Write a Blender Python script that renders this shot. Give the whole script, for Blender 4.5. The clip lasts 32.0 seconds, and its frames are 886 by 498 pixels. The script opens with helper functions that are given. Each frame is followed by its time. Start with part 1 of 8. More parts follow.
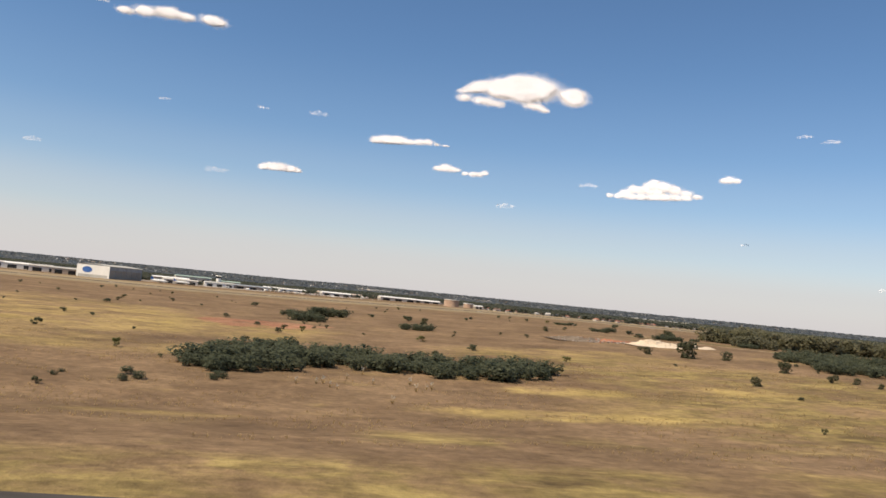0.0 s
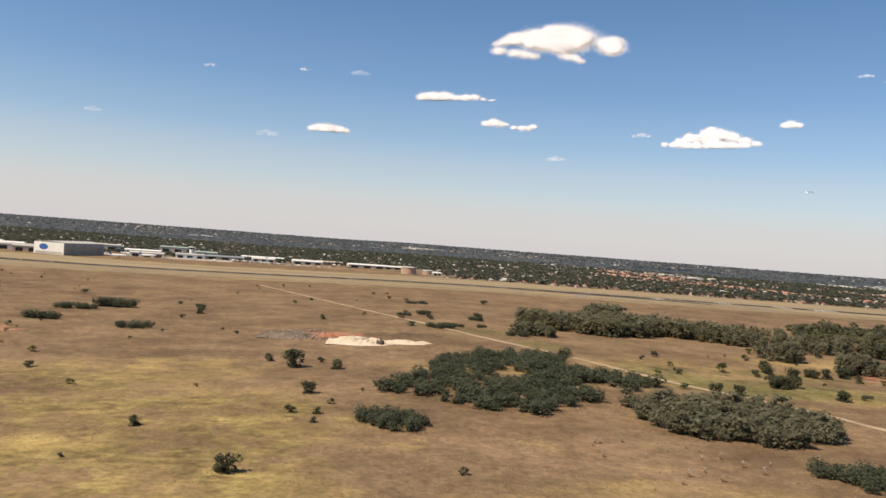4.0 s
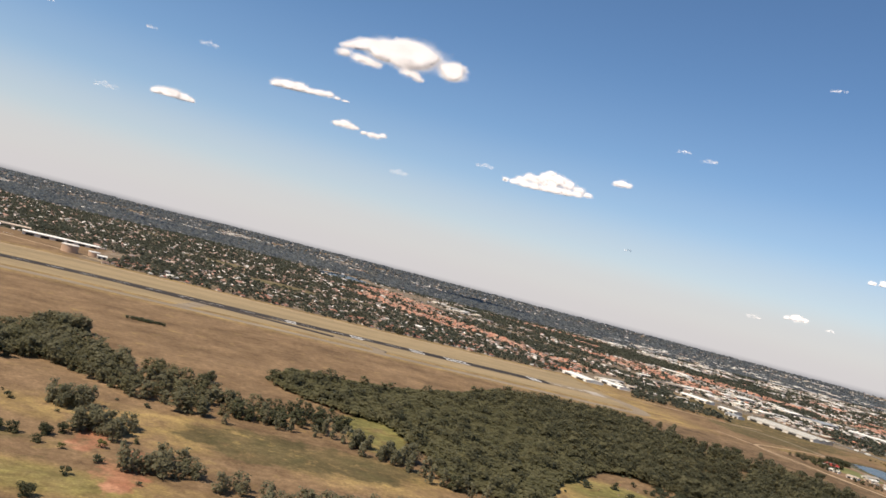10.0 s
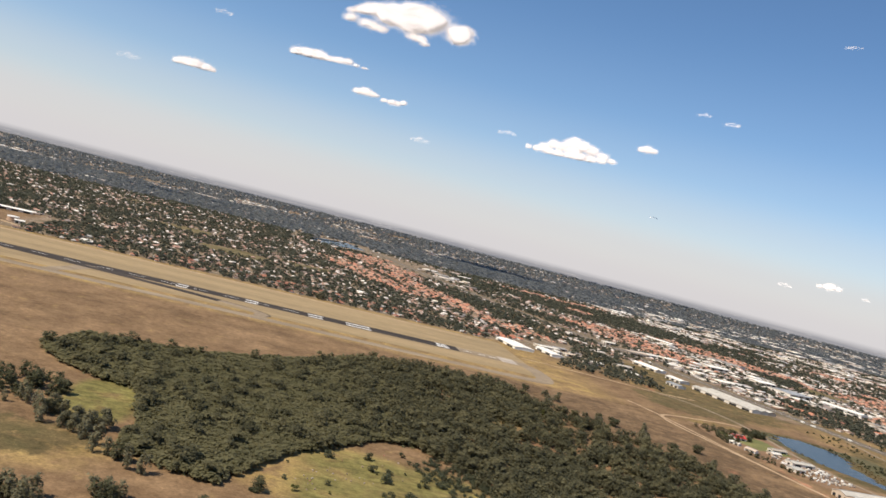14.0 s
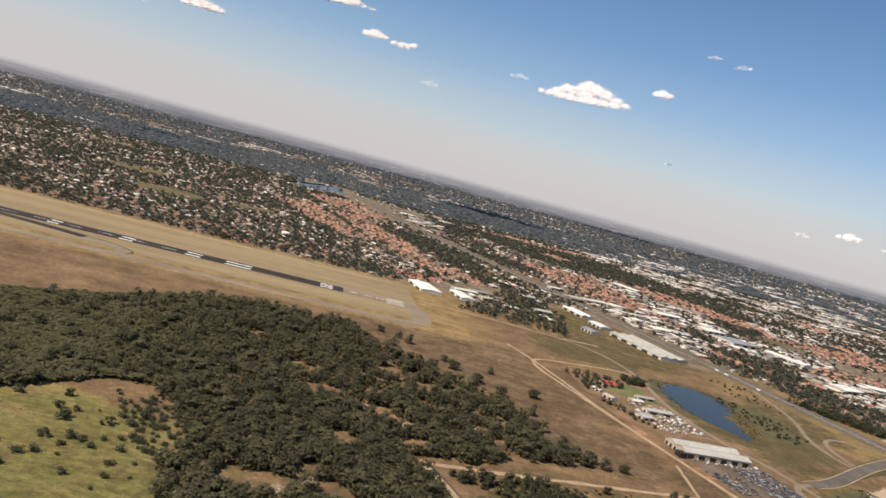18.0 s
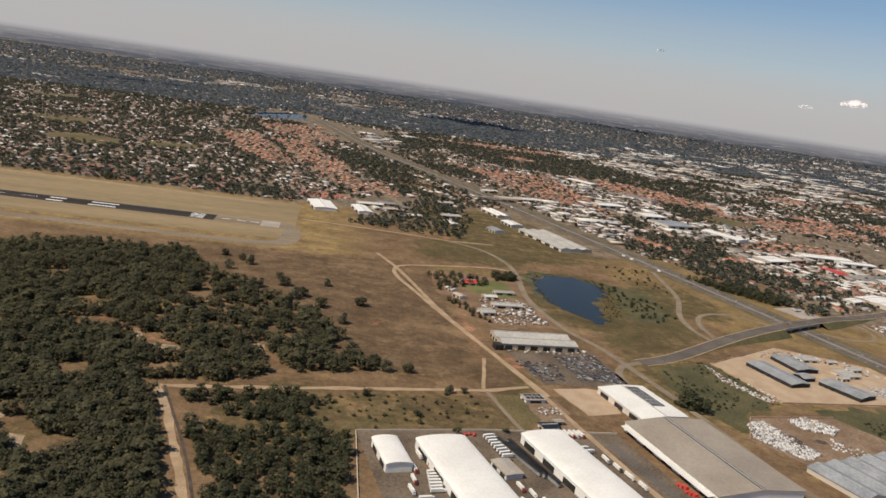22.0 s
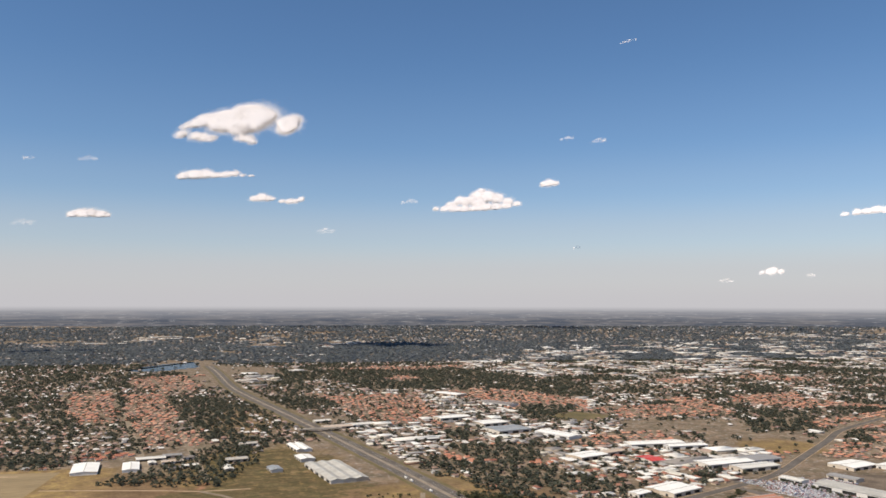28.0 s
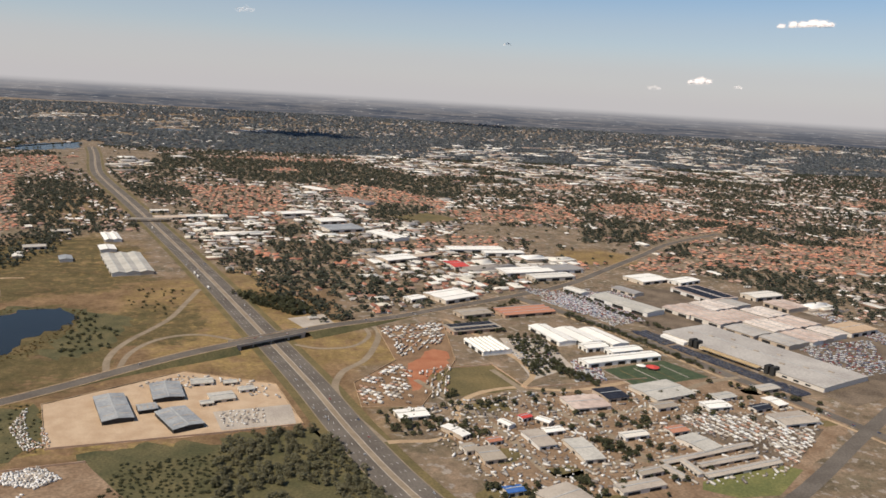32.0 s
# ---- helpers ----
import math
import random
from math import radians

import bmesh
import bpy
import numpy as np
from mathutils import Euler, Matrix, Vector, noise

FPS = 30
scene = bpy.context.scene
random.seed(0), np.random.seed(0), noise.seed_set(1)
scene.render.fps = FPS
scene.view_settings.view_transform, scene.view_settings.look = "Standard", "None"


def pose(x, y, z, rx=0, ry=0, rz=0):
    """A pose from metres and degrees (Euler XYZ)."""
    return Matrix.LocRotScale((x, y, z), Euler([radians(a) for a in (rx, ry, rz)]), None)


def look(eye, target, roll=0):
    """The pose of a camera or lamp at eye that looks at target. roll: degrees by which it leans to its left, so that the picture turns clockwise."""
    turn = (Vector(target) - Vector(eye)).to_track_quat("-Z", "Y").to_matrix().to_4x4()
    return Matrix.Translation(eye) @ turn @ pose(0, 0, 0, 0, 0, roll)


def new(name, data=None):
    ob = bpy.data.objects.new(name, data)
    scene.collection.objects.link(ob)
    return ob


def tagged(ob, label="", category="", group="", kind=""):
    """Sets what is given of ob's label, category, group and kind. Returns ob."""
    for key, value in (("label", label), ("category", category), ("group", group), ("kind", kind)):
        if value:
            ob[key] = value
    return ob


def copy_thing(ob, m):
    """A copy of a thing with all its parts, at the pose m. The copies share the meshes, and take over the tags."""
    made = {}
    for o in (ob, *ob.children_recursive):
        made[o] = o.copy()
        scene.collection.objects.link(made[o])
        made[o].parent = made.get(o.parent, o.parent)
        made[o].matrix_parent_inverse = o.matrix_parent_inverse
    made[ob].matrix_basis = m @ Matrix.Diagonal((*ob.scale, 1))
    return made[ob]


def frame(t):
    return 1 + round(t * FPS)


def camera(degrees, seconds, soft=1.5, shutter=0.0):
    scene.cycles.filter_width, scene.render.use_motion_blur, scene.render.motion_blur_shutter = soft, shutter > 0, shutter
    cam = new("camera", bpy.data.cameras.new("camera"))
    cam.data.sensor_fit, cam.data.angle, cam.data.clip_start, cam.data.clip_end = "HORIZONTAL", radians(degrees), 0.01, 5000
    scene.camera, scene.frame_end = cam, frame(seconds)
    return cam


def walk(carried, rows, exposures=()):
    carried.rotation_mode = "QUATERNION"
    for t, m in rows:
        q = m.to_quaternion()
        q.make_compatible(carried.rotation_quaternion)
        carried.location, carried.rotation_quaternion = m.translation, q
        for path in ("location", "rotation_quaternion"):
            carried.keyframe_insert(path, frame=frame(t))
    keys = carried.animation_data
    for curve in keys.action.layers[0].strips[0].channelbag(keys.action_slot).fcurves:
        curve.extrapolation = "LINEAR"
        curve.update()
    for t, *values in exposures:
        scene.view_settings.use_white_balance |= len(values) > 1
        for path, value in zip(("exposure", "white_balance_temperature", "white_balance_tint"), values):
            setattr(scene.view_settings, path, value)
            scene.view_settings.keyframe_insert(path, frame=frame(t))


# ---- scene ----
cam = camera(58.11, 32.0, soft=1.6)
PATH = [
    (0, (0.00, 0.00, 9.40), (15.464, 98.615, 15.417), 5.64),
    (0.5, (17.24, -0.29, 12.49), (33.731, 98.266, 16.377), 5.01),
    (1, (34.48, -0.58, 15.60), (50.939, 97.983, 19.489), 5.96),
    (1.5, (51.69, -0.84, 18.76), (68.548, 97.656, 22.590), 6.27),
    (2, (68.87, -1.05, 22.01), (84.731, 97.682, 22.680), 6.48),
    (2.5, (86.00, -1.20, 25.37), (99.546, 97.775, 20.855), 6.15),
    (3, (103.15, -1.31, 28.84), (111.994, 98.172, 23.827), 4.12),
    (3.5, (120.33, -1.39, 32.39), (126.450, 98.413, 30.791), 5.68),
    (4, (137.51, -1.44, 35.97), (144.293, 98.329, 35.492), 4.31),
    (4.5, (154.70, -1.48, 39.57), (162.015, 98.251, 39.926), 1.21),
    (6.5, (223.38, -1.51, 54.16), (231.584, 98.046, 58.869), -8.87),
    (7, (240.54, -1.47, 57.82), (249.783, 97.986, 62.518), -8.82),
    (7.5, (257.70, -1.42, 61.48), (267.612, 97.955, 66.548), -8.28),
    (8, (274.86, -1.35, 65.13), (286.115, 97.921, 69.392), -5.88),
    (8.5, (292.02, -1.27, 68.77), (307.269, 97.553, 70.204), 0.47),
    (9, (309.15, -1.17, 72.38), (328.554, 96.923, 71.437), 6.13),
    (9.5, (326.25, -1.08, 75.92), (347.951, 96.539, 75.705), 11.40),
    (10, (343.32, -0.99, 79.41), (366.448, 96.252, 82.365), 14.66),
    (10.5, (360.36, -0.92, 82.86), (385.561, 95.774, 86.784), 16.66),
    (11, (377.40, -0.87, 86.28), (404.412, 95.354, 89.768), 18.00),
    (11.5, (394.46, -0.83, 89.70), (418.375, 96.235, 92.181), 19.70),
    (12, (411.54, -0.81, 93.12), (430.690, 97.342, 93.184), 19.49),
    (12.5, (428.67, -0.78, 96.56), (446.487, 97.601, 94.879), 16.83),
    (13, (445.86, -0.75, 100.05), (464.693, 97.411, 97.052), 14.79),
    (13.5, (463.13, -0.71, 103.59), (482.978, 97.261, 100.892), 14.72),
    (15.5, (532.78, -0.46, 118.07), (545.477, 98.730, 117.401), 13.34),
    (16, (550.28, -0.43, 121.54), (564.047, 98.586, 118.940), 13.77),
    (16.5, (567.81, -0.41, 124.92), (582.761, 98.318, 119.584), 13.24),
    (17, (585.36, -0.42, 128.20), (600.628, 98.180, 121.466), 13.77),
    (17.5, (602.93, -0.44, 131.35), (618.413, 98.070, 123.810), 15.30),
    (18, (620.53, -0.46, 134.37), (636.775, 97.740, 124.729), 14.99),
    (18.5, (638.14, -0.49, 137.21), (655.402, 97.302, 125.393), 13.80),
    (19, (655.78, -0.51, 139.88), (673.182, 97.064, 126.598), 13.41),
    (19.5, (673.46, -0.53, 142.36), (690.502, 96.896, 127.613), 12.90),
    (20, (691.19, -0.54, 144.67), (707.803, 96.474, 126.990), 11.48),
    (20.5, (708.98, -0.53, 146.84), (725.309, 96.294, 127.905), 10.27),
    (21, (726.84, -0.50, 148.87), (742.254, 96.540, 130.305), 9.50),
    (21.5, (744.77, -0.45, 150.79), (759.089, 96.541, 131.092), 8.91),
    (22, (762.78, -0.36, 152.62), (777.643, 96.408, 132.237), 8.38),
    (22.5, (780.87, -0.23, 154.38), (796.247, 96.406, 133.752), 5.95),
    (23, (799.03, -0.07, 156.08), (813.068, 97.053, 136.829), 3.39),
    (23.5, (817.25, 0.12, 157.74), (829.554, 98.359, 143.697), 2.36),
    (24, (835.53, 0.32, 159.37), (846.367, 99.367, 150.870), 1.60),
    (24.5, (853.86, 0.52, 160.97), (864.567, 99.851, 156.597), 2.84),
    (25, (872.25, 0.70, 162.54), (884.272, 99.966, 160.890), 1.79),
    (25.5, (890.69, 0.86, 164.09), (904.569, 99.867, 161.893), -0.75),
    (27.5, (965.00, 1.12, 170.14), (978.902, 99.917, 176.943), 1.04),
    (28, (983.72, 1.09, 171.64), (999.836, 99.554, 178.390), 0.11),
    (28.5, (1002.50, 1.02, 173.15), (1019.234, 99.439, 179.023), 1.00),
    (29, (1021.32, 0.93, 174.66), (1037.511, 99.454, 180.174), 2.03),
    (29.5, (1040.19, 0.80, 176.17), (1057.153, 99.268, 180.291), 2.03),
    (30, (1059.10, 0.66, 177.67), (1078.212, 98.812, 178.886), 2.11),
    (30.5, (1078.03, 0.51, 179.16), (1099.377, 98.103, 174.637), 2.03),
    (31, (1096.98, 0.35, 180.65), (1119.886, 97.358, 172.615), 2.87),
    (31.5, (1115.94, 0.18, 182.14), (1140.044, 96.516, 170.403), 3.96),
    (32, (1134.90, -0.00, 183.62), (1157.666, 95.552, 164.876), 3.43),
]
walk(cam, [(t, look(eye, target, roll)) for t, eye, target, roll in PATH],
     exposures=[(0, 0.14, 6850, 10), (4, 0.14, 6850, 10), (9, 0.15, 6800, 10), (13, 0.22, 6700, 10), (16, 0.16, 6700, 10), (19, -0.05, 6750, 10), (21, -0.22, 6750, 10), (23, -0.4, 6600, 10), (24, -0.15, 6500, 10), (25, -0.1, 6500, 10), (28, -0.05, 6500, 10), (30, -0.08, 6550, 10), (32, -0.13, 6700, 10)])

# ---- world and sun ----
SUN_AZ, SUN_EL = radians(245.0), radians(52.0)   # compass-like angle of the sun, from +y towards +x
to_sun = Vector((math.sin(SUN_AZ) * math.cos(SUN_EL), math.cos(SUN_AZ) * math.cos(SUN_EL), math.sin(SUN_EL)))
sun = new("sun", bpy.data.lights.new("sun", "SUN"))
sun.data.energy, sun.data.angle, sun.data.color = 5.0, radians(0.5), (1.0, 0.895, 0.74)
sun.matrix_world = look(to_sun * 900, (0, 0, 0))

world = bpy.data.worlds.new("world")
scene.world = world
world.use_nodes = True
wn, wl = world.node_tree.nodes, world.node_tree.links
wn.clear()
w_out, w_bg = wn.new("ShaderNodeOutputWorld"), wn.new("ShaderNodeBackground")
sky = wn.new("ShaderNodeTexSky")
sky.sky_type, sky.sun_disc = "NISHITA", False
sky.sun_elevation, sky.sun_rotation = SUN_EL, SUN_AZ
sky.altitude, sky.air_density, sky.dust_density, sky.ozone_density = 1600, 1.1, 0.5, 4.0
w_co, w_sep = wn.new("ShaderNodeTexCoord"), wn.new("ShaderNodeSeparateXYZ")
wl.new(w_co.outputs["Generated"], w_sep.inputs[0])
haze = wn.new("ShaderNodeValToRGB")      # how much haze stands before the sky, by height over the horizon
haze.color_ramp.interpolation = "EASE"
hz_e = haze.color_ramp.elements
hz_e[0].position, hz_e[0].color = 0.0, (0.97, 0.97, 0.97, 1)
hz_e[1].position, hz_e[1].color = 0.3, (0, 0, 0, 1)
for p_, v_ in ((0.035, 0.84), (0.08, 0.44), (0.14, 0.13), (0.2, 0.03)):
    e_ = hz_e.new(p_)
    e_.color = (v_, v_, v_, 1)
wl.new(w_sep.outputs["Z"], haze.inputs[0])
w_mix = wn.new("ShaderNodeMixRGB")
w_mix.inputs[2].default_value = (5.05, 4.93, 5.15, 1)
wl.new(haze.outputs[0], w_mix.inputs[0])
w_sat = wn.new("ShaderNodeHueSaturation")
w_sat.inputs["Saturation"].default_value, w_sat.inputs["Value"].default_value = 1.1, 0.94
wl.new(sky.outputs[0], w_sat.inputs["Color"])
wl.new(w_sat.outputs[0], w_mix.inputs[1])
# below the horizon: far land with streaks of woods and roofs, haze painted in
def far_noise(across, up, detail):
    mp, ns = wn.new("ShaderNodeMapping"), wn.new("ShaderNodeTexNoise")
    mp.inputs["Scale"].default_value = (across, across, up)
    wl.new(w_co.outputs["Generated"], mp.inputs[0])
    wl.new(mp.outputs[0], ns.inputs["Vector"])
    ns.inputs["Scale"].default_value, ns.inputs["Detail"].default_value = 1.0, detail
    return ns.outputs[0]


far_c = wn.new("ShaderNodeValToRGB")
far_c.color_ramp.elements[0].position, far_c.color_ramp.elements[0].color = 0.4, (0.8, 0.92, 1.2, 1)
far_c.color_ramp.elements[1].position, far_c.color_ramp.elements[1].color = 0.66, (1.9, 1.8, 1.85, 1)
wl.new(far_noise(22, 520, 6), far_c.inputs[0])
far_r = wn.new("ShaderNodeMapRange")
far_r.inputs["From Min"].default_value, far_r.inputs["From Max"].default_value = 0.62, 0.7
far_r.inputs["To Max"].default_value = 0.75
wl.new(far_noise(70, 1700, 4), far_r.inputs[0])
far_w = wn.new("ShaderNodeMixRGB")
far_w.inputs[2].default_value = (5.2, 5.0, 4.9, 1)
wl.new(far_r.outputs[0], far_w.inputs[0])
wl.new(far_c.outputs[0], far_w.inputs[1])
# mixes haze colour into the land band towards the horizon
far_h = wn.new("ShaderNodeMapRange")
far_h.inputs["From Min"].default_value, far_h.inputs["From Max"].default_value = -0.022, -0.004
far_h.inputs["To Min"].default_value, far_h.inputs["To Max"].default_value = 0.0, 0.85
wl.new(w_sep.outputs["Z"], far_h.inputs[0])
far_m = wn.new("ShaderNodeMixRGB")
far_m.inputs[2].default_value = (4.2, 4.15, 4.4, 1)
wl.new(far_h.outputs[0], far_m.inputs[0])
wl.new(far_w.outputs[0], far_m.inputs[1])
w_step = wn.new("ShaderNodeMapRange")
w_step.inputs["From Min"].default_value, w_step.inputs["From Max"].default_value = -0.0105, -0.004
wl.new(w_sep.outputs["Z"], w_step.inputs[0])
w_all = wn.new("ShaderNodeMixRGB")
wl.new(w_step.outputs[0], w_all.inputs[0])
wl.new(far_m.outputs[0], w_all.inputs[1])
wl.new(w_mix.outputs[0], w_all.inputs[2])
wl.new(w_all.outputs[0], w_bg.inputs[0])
w_bg.inputs[1].default_value = 0.115
wl.new(w_bg.outputs[0], w_out.inputs[0])


# ---- materials ----
def surface(name, c1, c2, scale=0.3, rough=0.9, fine=4.0, fine_amt=0.25, bump=0.0, metal=0.0, vary="", vary_amt=0.35, stretch=None, spec=0.3, bump_scale=None):
    """A procedural surface: two colours mixed by a broad noise, darkened and lightened by a fine one; vary: 'thing' or 'island'."""
    m = bpy.data.materials.new(name)
    m.use_nodes = True
    n, l = m.node_tree.nodes, m.node_tree.links
    b = n["Principled BSDF"]
    b.inputs["Roughness"].default_value, b.inputs["Metallic"].default_value = rough, metal
    b.inputs["Specular IOR Level"].default_value = spec
    g = n.new("ShaderNodeNewGeometry")
    vec = g.outputs["Position"]
    if stretch:
        mp = n.new("ShaderNodeMapping")
        mp.inputs["Scale"].default_value = stretch
        l.new(vec, mp.inputs[0])
        vec = mp.outputs[0]
    big, small = n.new("ShaderNodeTexNoise"), n.new("ShaderNodeTexNoise")
    for t_, s_, d_ in ((big, scale, 5), (small, fine, 4)):
        t_.inputs["Scale"].default_value, t_.inputs["Detail"].default_value = s_, d_
        l.new(vec, t_.inputs["Vector"])
    ramp = n.new("ShaderNodeValToRGB")
    ramp.color_ramp.elements[0].position, ramp.color_ramp.elements[0].color = 0.36, (*c1, 1)
    ramp.color_ramp.elements[1].position, ramp.color_ramp.elements[1].color = 0.64, (*c2, 1)
    l.new(big.outputs[0], ramp.inputs[0])
    mr = n.new("ShaderNodeMapRange")
    mr.inputs["From Min"].default_value, mr.inputs["From Max"].default_value = 0.3, 0.7
    mr.inputs["To Min"].default_value, mr.inputs["To Max"].default_value = 1 - fine_amt, 1 + fine_amt
    l.new(small.outputs[0], mr.inputs[0])
    hsv = n.new("ShaderNodeHueSaturation")
    l.new(ramp.outputs[0], hsv.inputs["Color"])
    val = mr.outputs[0]
    if vary:
        src = n.new("ShaderNodeObjectInfo").outputs["Random"] if vary == "thing" else g.outputs["Random Per Island"]
        mv, mu = n.new("ShaderNodeMapRange"), n.new("ShaderNodeMath")
        mv.inputs["To Min"].default_value, mv.inputs["To Max"].default_value = 1 - vary_amt, 1 + vary_amt
        l.new(src, mv.inputs[0])
        mu.operation = "MULTIPLY"
        l.new(val, mu.inputs[0])
        l.new(mv.outputs[0], mu.inputs[1])
        val = mu.outputs[0]
    l.new(val, hsv.inputs["Value"])
    l.new(hsv.outputs[0], b.inputs["Base Color"])
    if bump:
        bp = n.new("ShaderNodeBump")
        bp.inputs["Strength"].default_value, bp.inputs["Distance"].default_value = bump, 0.3
        l.new(small.outputs[0], bp.inputs["Height"])
        l.new(bp.outputs[0], b.inputs["Normal"])
    return m


def palette(name, colours, rough=0.7, island=True, fine=3.0, fine_amt=0.15, metal=0.0):
    """A surface whose colour is picked from a list, one for each joined piece or each object."""
    m = bpy.data.materials.new(name)
    m.use_nodes = True
    n, l = m.node_tree.nodes, m.node_tree.links
    b = n["Principled BSDF"]
    b.inputs["Roughness"].default_value, b.inputs["Metallic"].default_value = rough, metal
    g = n.new("ShaderNodeNewGeometry")
    src = g.outputs["Random Per Island"] if island else n.new("ShaderNodeObjectInfo").outputs["Random"]
    ramp = n.new("ShaderNodeValToRGB")
    ramp.color_ramp.interpolation = "CONSTANT"
    el = ramp.color_ramp.elements
    for k, c in enumerate(colours):
        e = el[0] if k == 0 else el[1] if k == 1 else el.new(k / len(colours))
        e.position, e.color = k / len(colours), (*c, 1)
    l.new(src, ramp.inputs[0])
    t_ = n.new("ShaderNodeTexNoise")
    t_.inputs["Scale"].default_value, t_.inputs["Detail"].default_value = fine, 4
    l.new(g.outputs["Position"], t_.inputs["Vector"])
    mr = n.new("ShaderNodeMapRange")
    mr.inputs["From Min"].default_value, mr.inputs["From Max"].default_value = 0.3, 0.7
    mr.inputs["To Min"].default_value, mr.inputs["To Max"].default_value = 1 - fine_amt, 1 + fine_amt
    l.new(t_.outputs[0], mr.inputs[0])
    hsv = n.new("ShaderNodeHueSaturation")
    l.new(ramp.outputs[0], hsv.inputs["Color"])
    l.new(mr.outputs[0], hsv.inputs["Value"])
    l.new(hsv.outputs[0], b.inputs["Base Color"])
    return m


def leafy(name, c1, c2, vary=0.4):
    m = surface(name, c1, c2, scale=0.13, rough=0.75, fine=1.6, fine_amt=0.16, vary="island", vary_amt=vary, spec=0.15)
    n, l = m.node_tree.nodes, m.node_tree.links
    b = n["Principled BSDF"]
    tr, mx = n.new("ShaderNodeBsdfTranslucent"), n.new("ShaderNodeMixShader")
    l.new(b.inputs["Base Color"].links[0].from_socket, tr.inputs[0])
    mx.inputs[0].default_value = 0.58
    l.new(b.outputs[0], mx.inputs[1])
    l.new(tr.outputs[0], mx.inputs[2])
    l.new(mx.outputs[0], n["Material Output"].inputs[0])
    return m


def veld_material():
    """Dry grassland: brown, straw and green by the zone attribute, broken up by noises of several sizes."""
    m = bpy.data.materials.new("veld")
    m.use_nodes = True
    n, l = m.node_tree.nodes, m.node_tree.links
    b = n["Principled BSDF"]
    b.inputs["Roughness"].default_value, b.inputs["Specular IOR Level"].default_value = 0.95, 0.1
    pos = n.new("ShaderNodeNewGeometry").outputs["Position"]

    def noise_at(s, d=5, st=None, rough=0.55):
        v = pos
        if st:
            mp = n.new("ShaderNodeMapping")
            mp.inputs["Scale"].default_value = st
            l.new(v, mp.inputs[0])
            v = mp.outputs[0]
        t_ = n.new("ShaderNodeTexNoise")
        t_.inputs["Scale"].default_value, t_.inputs["Detail"].default_value, t_.inputs["Roughness"].default_value = s, d, rough
        l.new(v, t_.inputs["Vector"])
        return t_.outputs[0]

    def rng(src, a, c, lo=0.0, hi=1.0):
        r = n.new("ShaderNodeMapRange")
        r.inputs["From Min"].default_value, r.inputs["From Max"].default_value = a, c
        r.inputs["To Min"].default_value, r.inputs["To Max"].default_value = lo, hi
        l.new(src, r.inputs[0])
        return r.outputs[0]

    def mix(f, a, c):
        x = n.new("ShaderNodeMixRGB")
        for k, s in enumerate((f, a, c)):
            if isinstance(s, tuple):
                x.inputs[k].default_value = (*s, 1)
            else:
                l.new(s, x.inputs[k])
        return x.outputs[0]

    def math_(op, a, c):
        x = n.new("ShaderNodeMath")
        x.operation, x.use_clamp = op, True
        for k, s in enumerate((a, c)):
            if isinstance(s, float):
                x.inputs[k].default_value = s
            else:
                l.new(s, x.inputs[k])
        return x.outputs[0]

    zone = n.new("ShaderNodeAttribute")
    zone.attribute_name = "zone"
    sep = n.new("ShaderNodeSeparateColor")
    l.new(zone.outputs["Color"], sep.inputs[0])
    broad, mid, fine, streak = noise_at(0.012, 6), noise_at(0.07, 6), noise_at(0.9, 5, None, 0.7), noise_at(0.09, 7, (0.9, 0.8, 1), 0.68)
    col = mix(rng(mid, 0.36, 0.66), (0.172, 0.109, 0.06), (0.236, 0.154, 0.085))
    col = mix(rng(broad, 0.5, 0.75, 0, 0.6), col, (0.3, 0.198, 0.113))
    straw = mix(rng(mid, 0.35, 0.65), (0.47, 0.33, 0.13), (0.36, 0.26, 0.09))
    tussock = rng(noise_at(0.22, 5, (0.8, 1.3, 1), 0.62), 0.38, 0.62)
    green = mix(tussock, (0.15, 0.102, 0.046), (0.32, 0.235, 0.088))
    amount = math_("ADD", sep.outputs[0], rng(streak, 0.58, 0.74, 0, 0.55))
    col = mix(math_("MULTIPLY", amount, rng(streak, 0.38, 0.56, 0.15, 1.0)), col, straw)
    col = mix(math_("MULTIPLY", sep.outputs[1], rng(streak, 0.43, 0.53, 0.0, 1.0)), col, green)
    col = mix(math_("MULTIPLY", zone.outputs["Alpha"], rng(mid, 0.3, 0.55, 0.25, 1.0)), col, mix(tussock, (0.132, 0.118, 0.043), (0.225, 0.2, 0.07)))
    zone2 = n.new("ShaderNodeAttribute")
    zone2.attribute_name = "soil"
    sep2 = n.new("ShaderNodeSeparateColor")
    l.new(zone2.outputs["Color"], sep2.inputs[0])
    ragged = rng(noise_at(0.11, 6, None, 0.65), 0.3, 0.7, -0.6, 0.6)

    def edge(sock):
        x = n.new("ShaderNodeMath")
        x.operation = "ADD"
        l.new(sock, x.inputs[0])
        l.new(ragged, x.inputs[1])
        return math_("MULTIPLY", rng(x.outputs[0], 0.3, 0.8), rng(sock, 0.02, 0.2))

    col = mix(edge(sep2.outputs[1]), col, mix(rng(mid, 0.35, 0.65), (0.1, 0.083, 0.038), (0.15, 0.11, 0.053)))
    col = mix(edge(sep2.outputs[0]), col, mix(rng(mid, 0.35, 0.65), (0.34, 0.15, 0.085), (0.42, 0.22, 0.13)))
    col = mix(edge(sep2.outputs[2]), col, mix(rng(mid, 0.35, 0.65), (0.118, 0.078, 0.045), (0.185, 0.123, 0.07)))
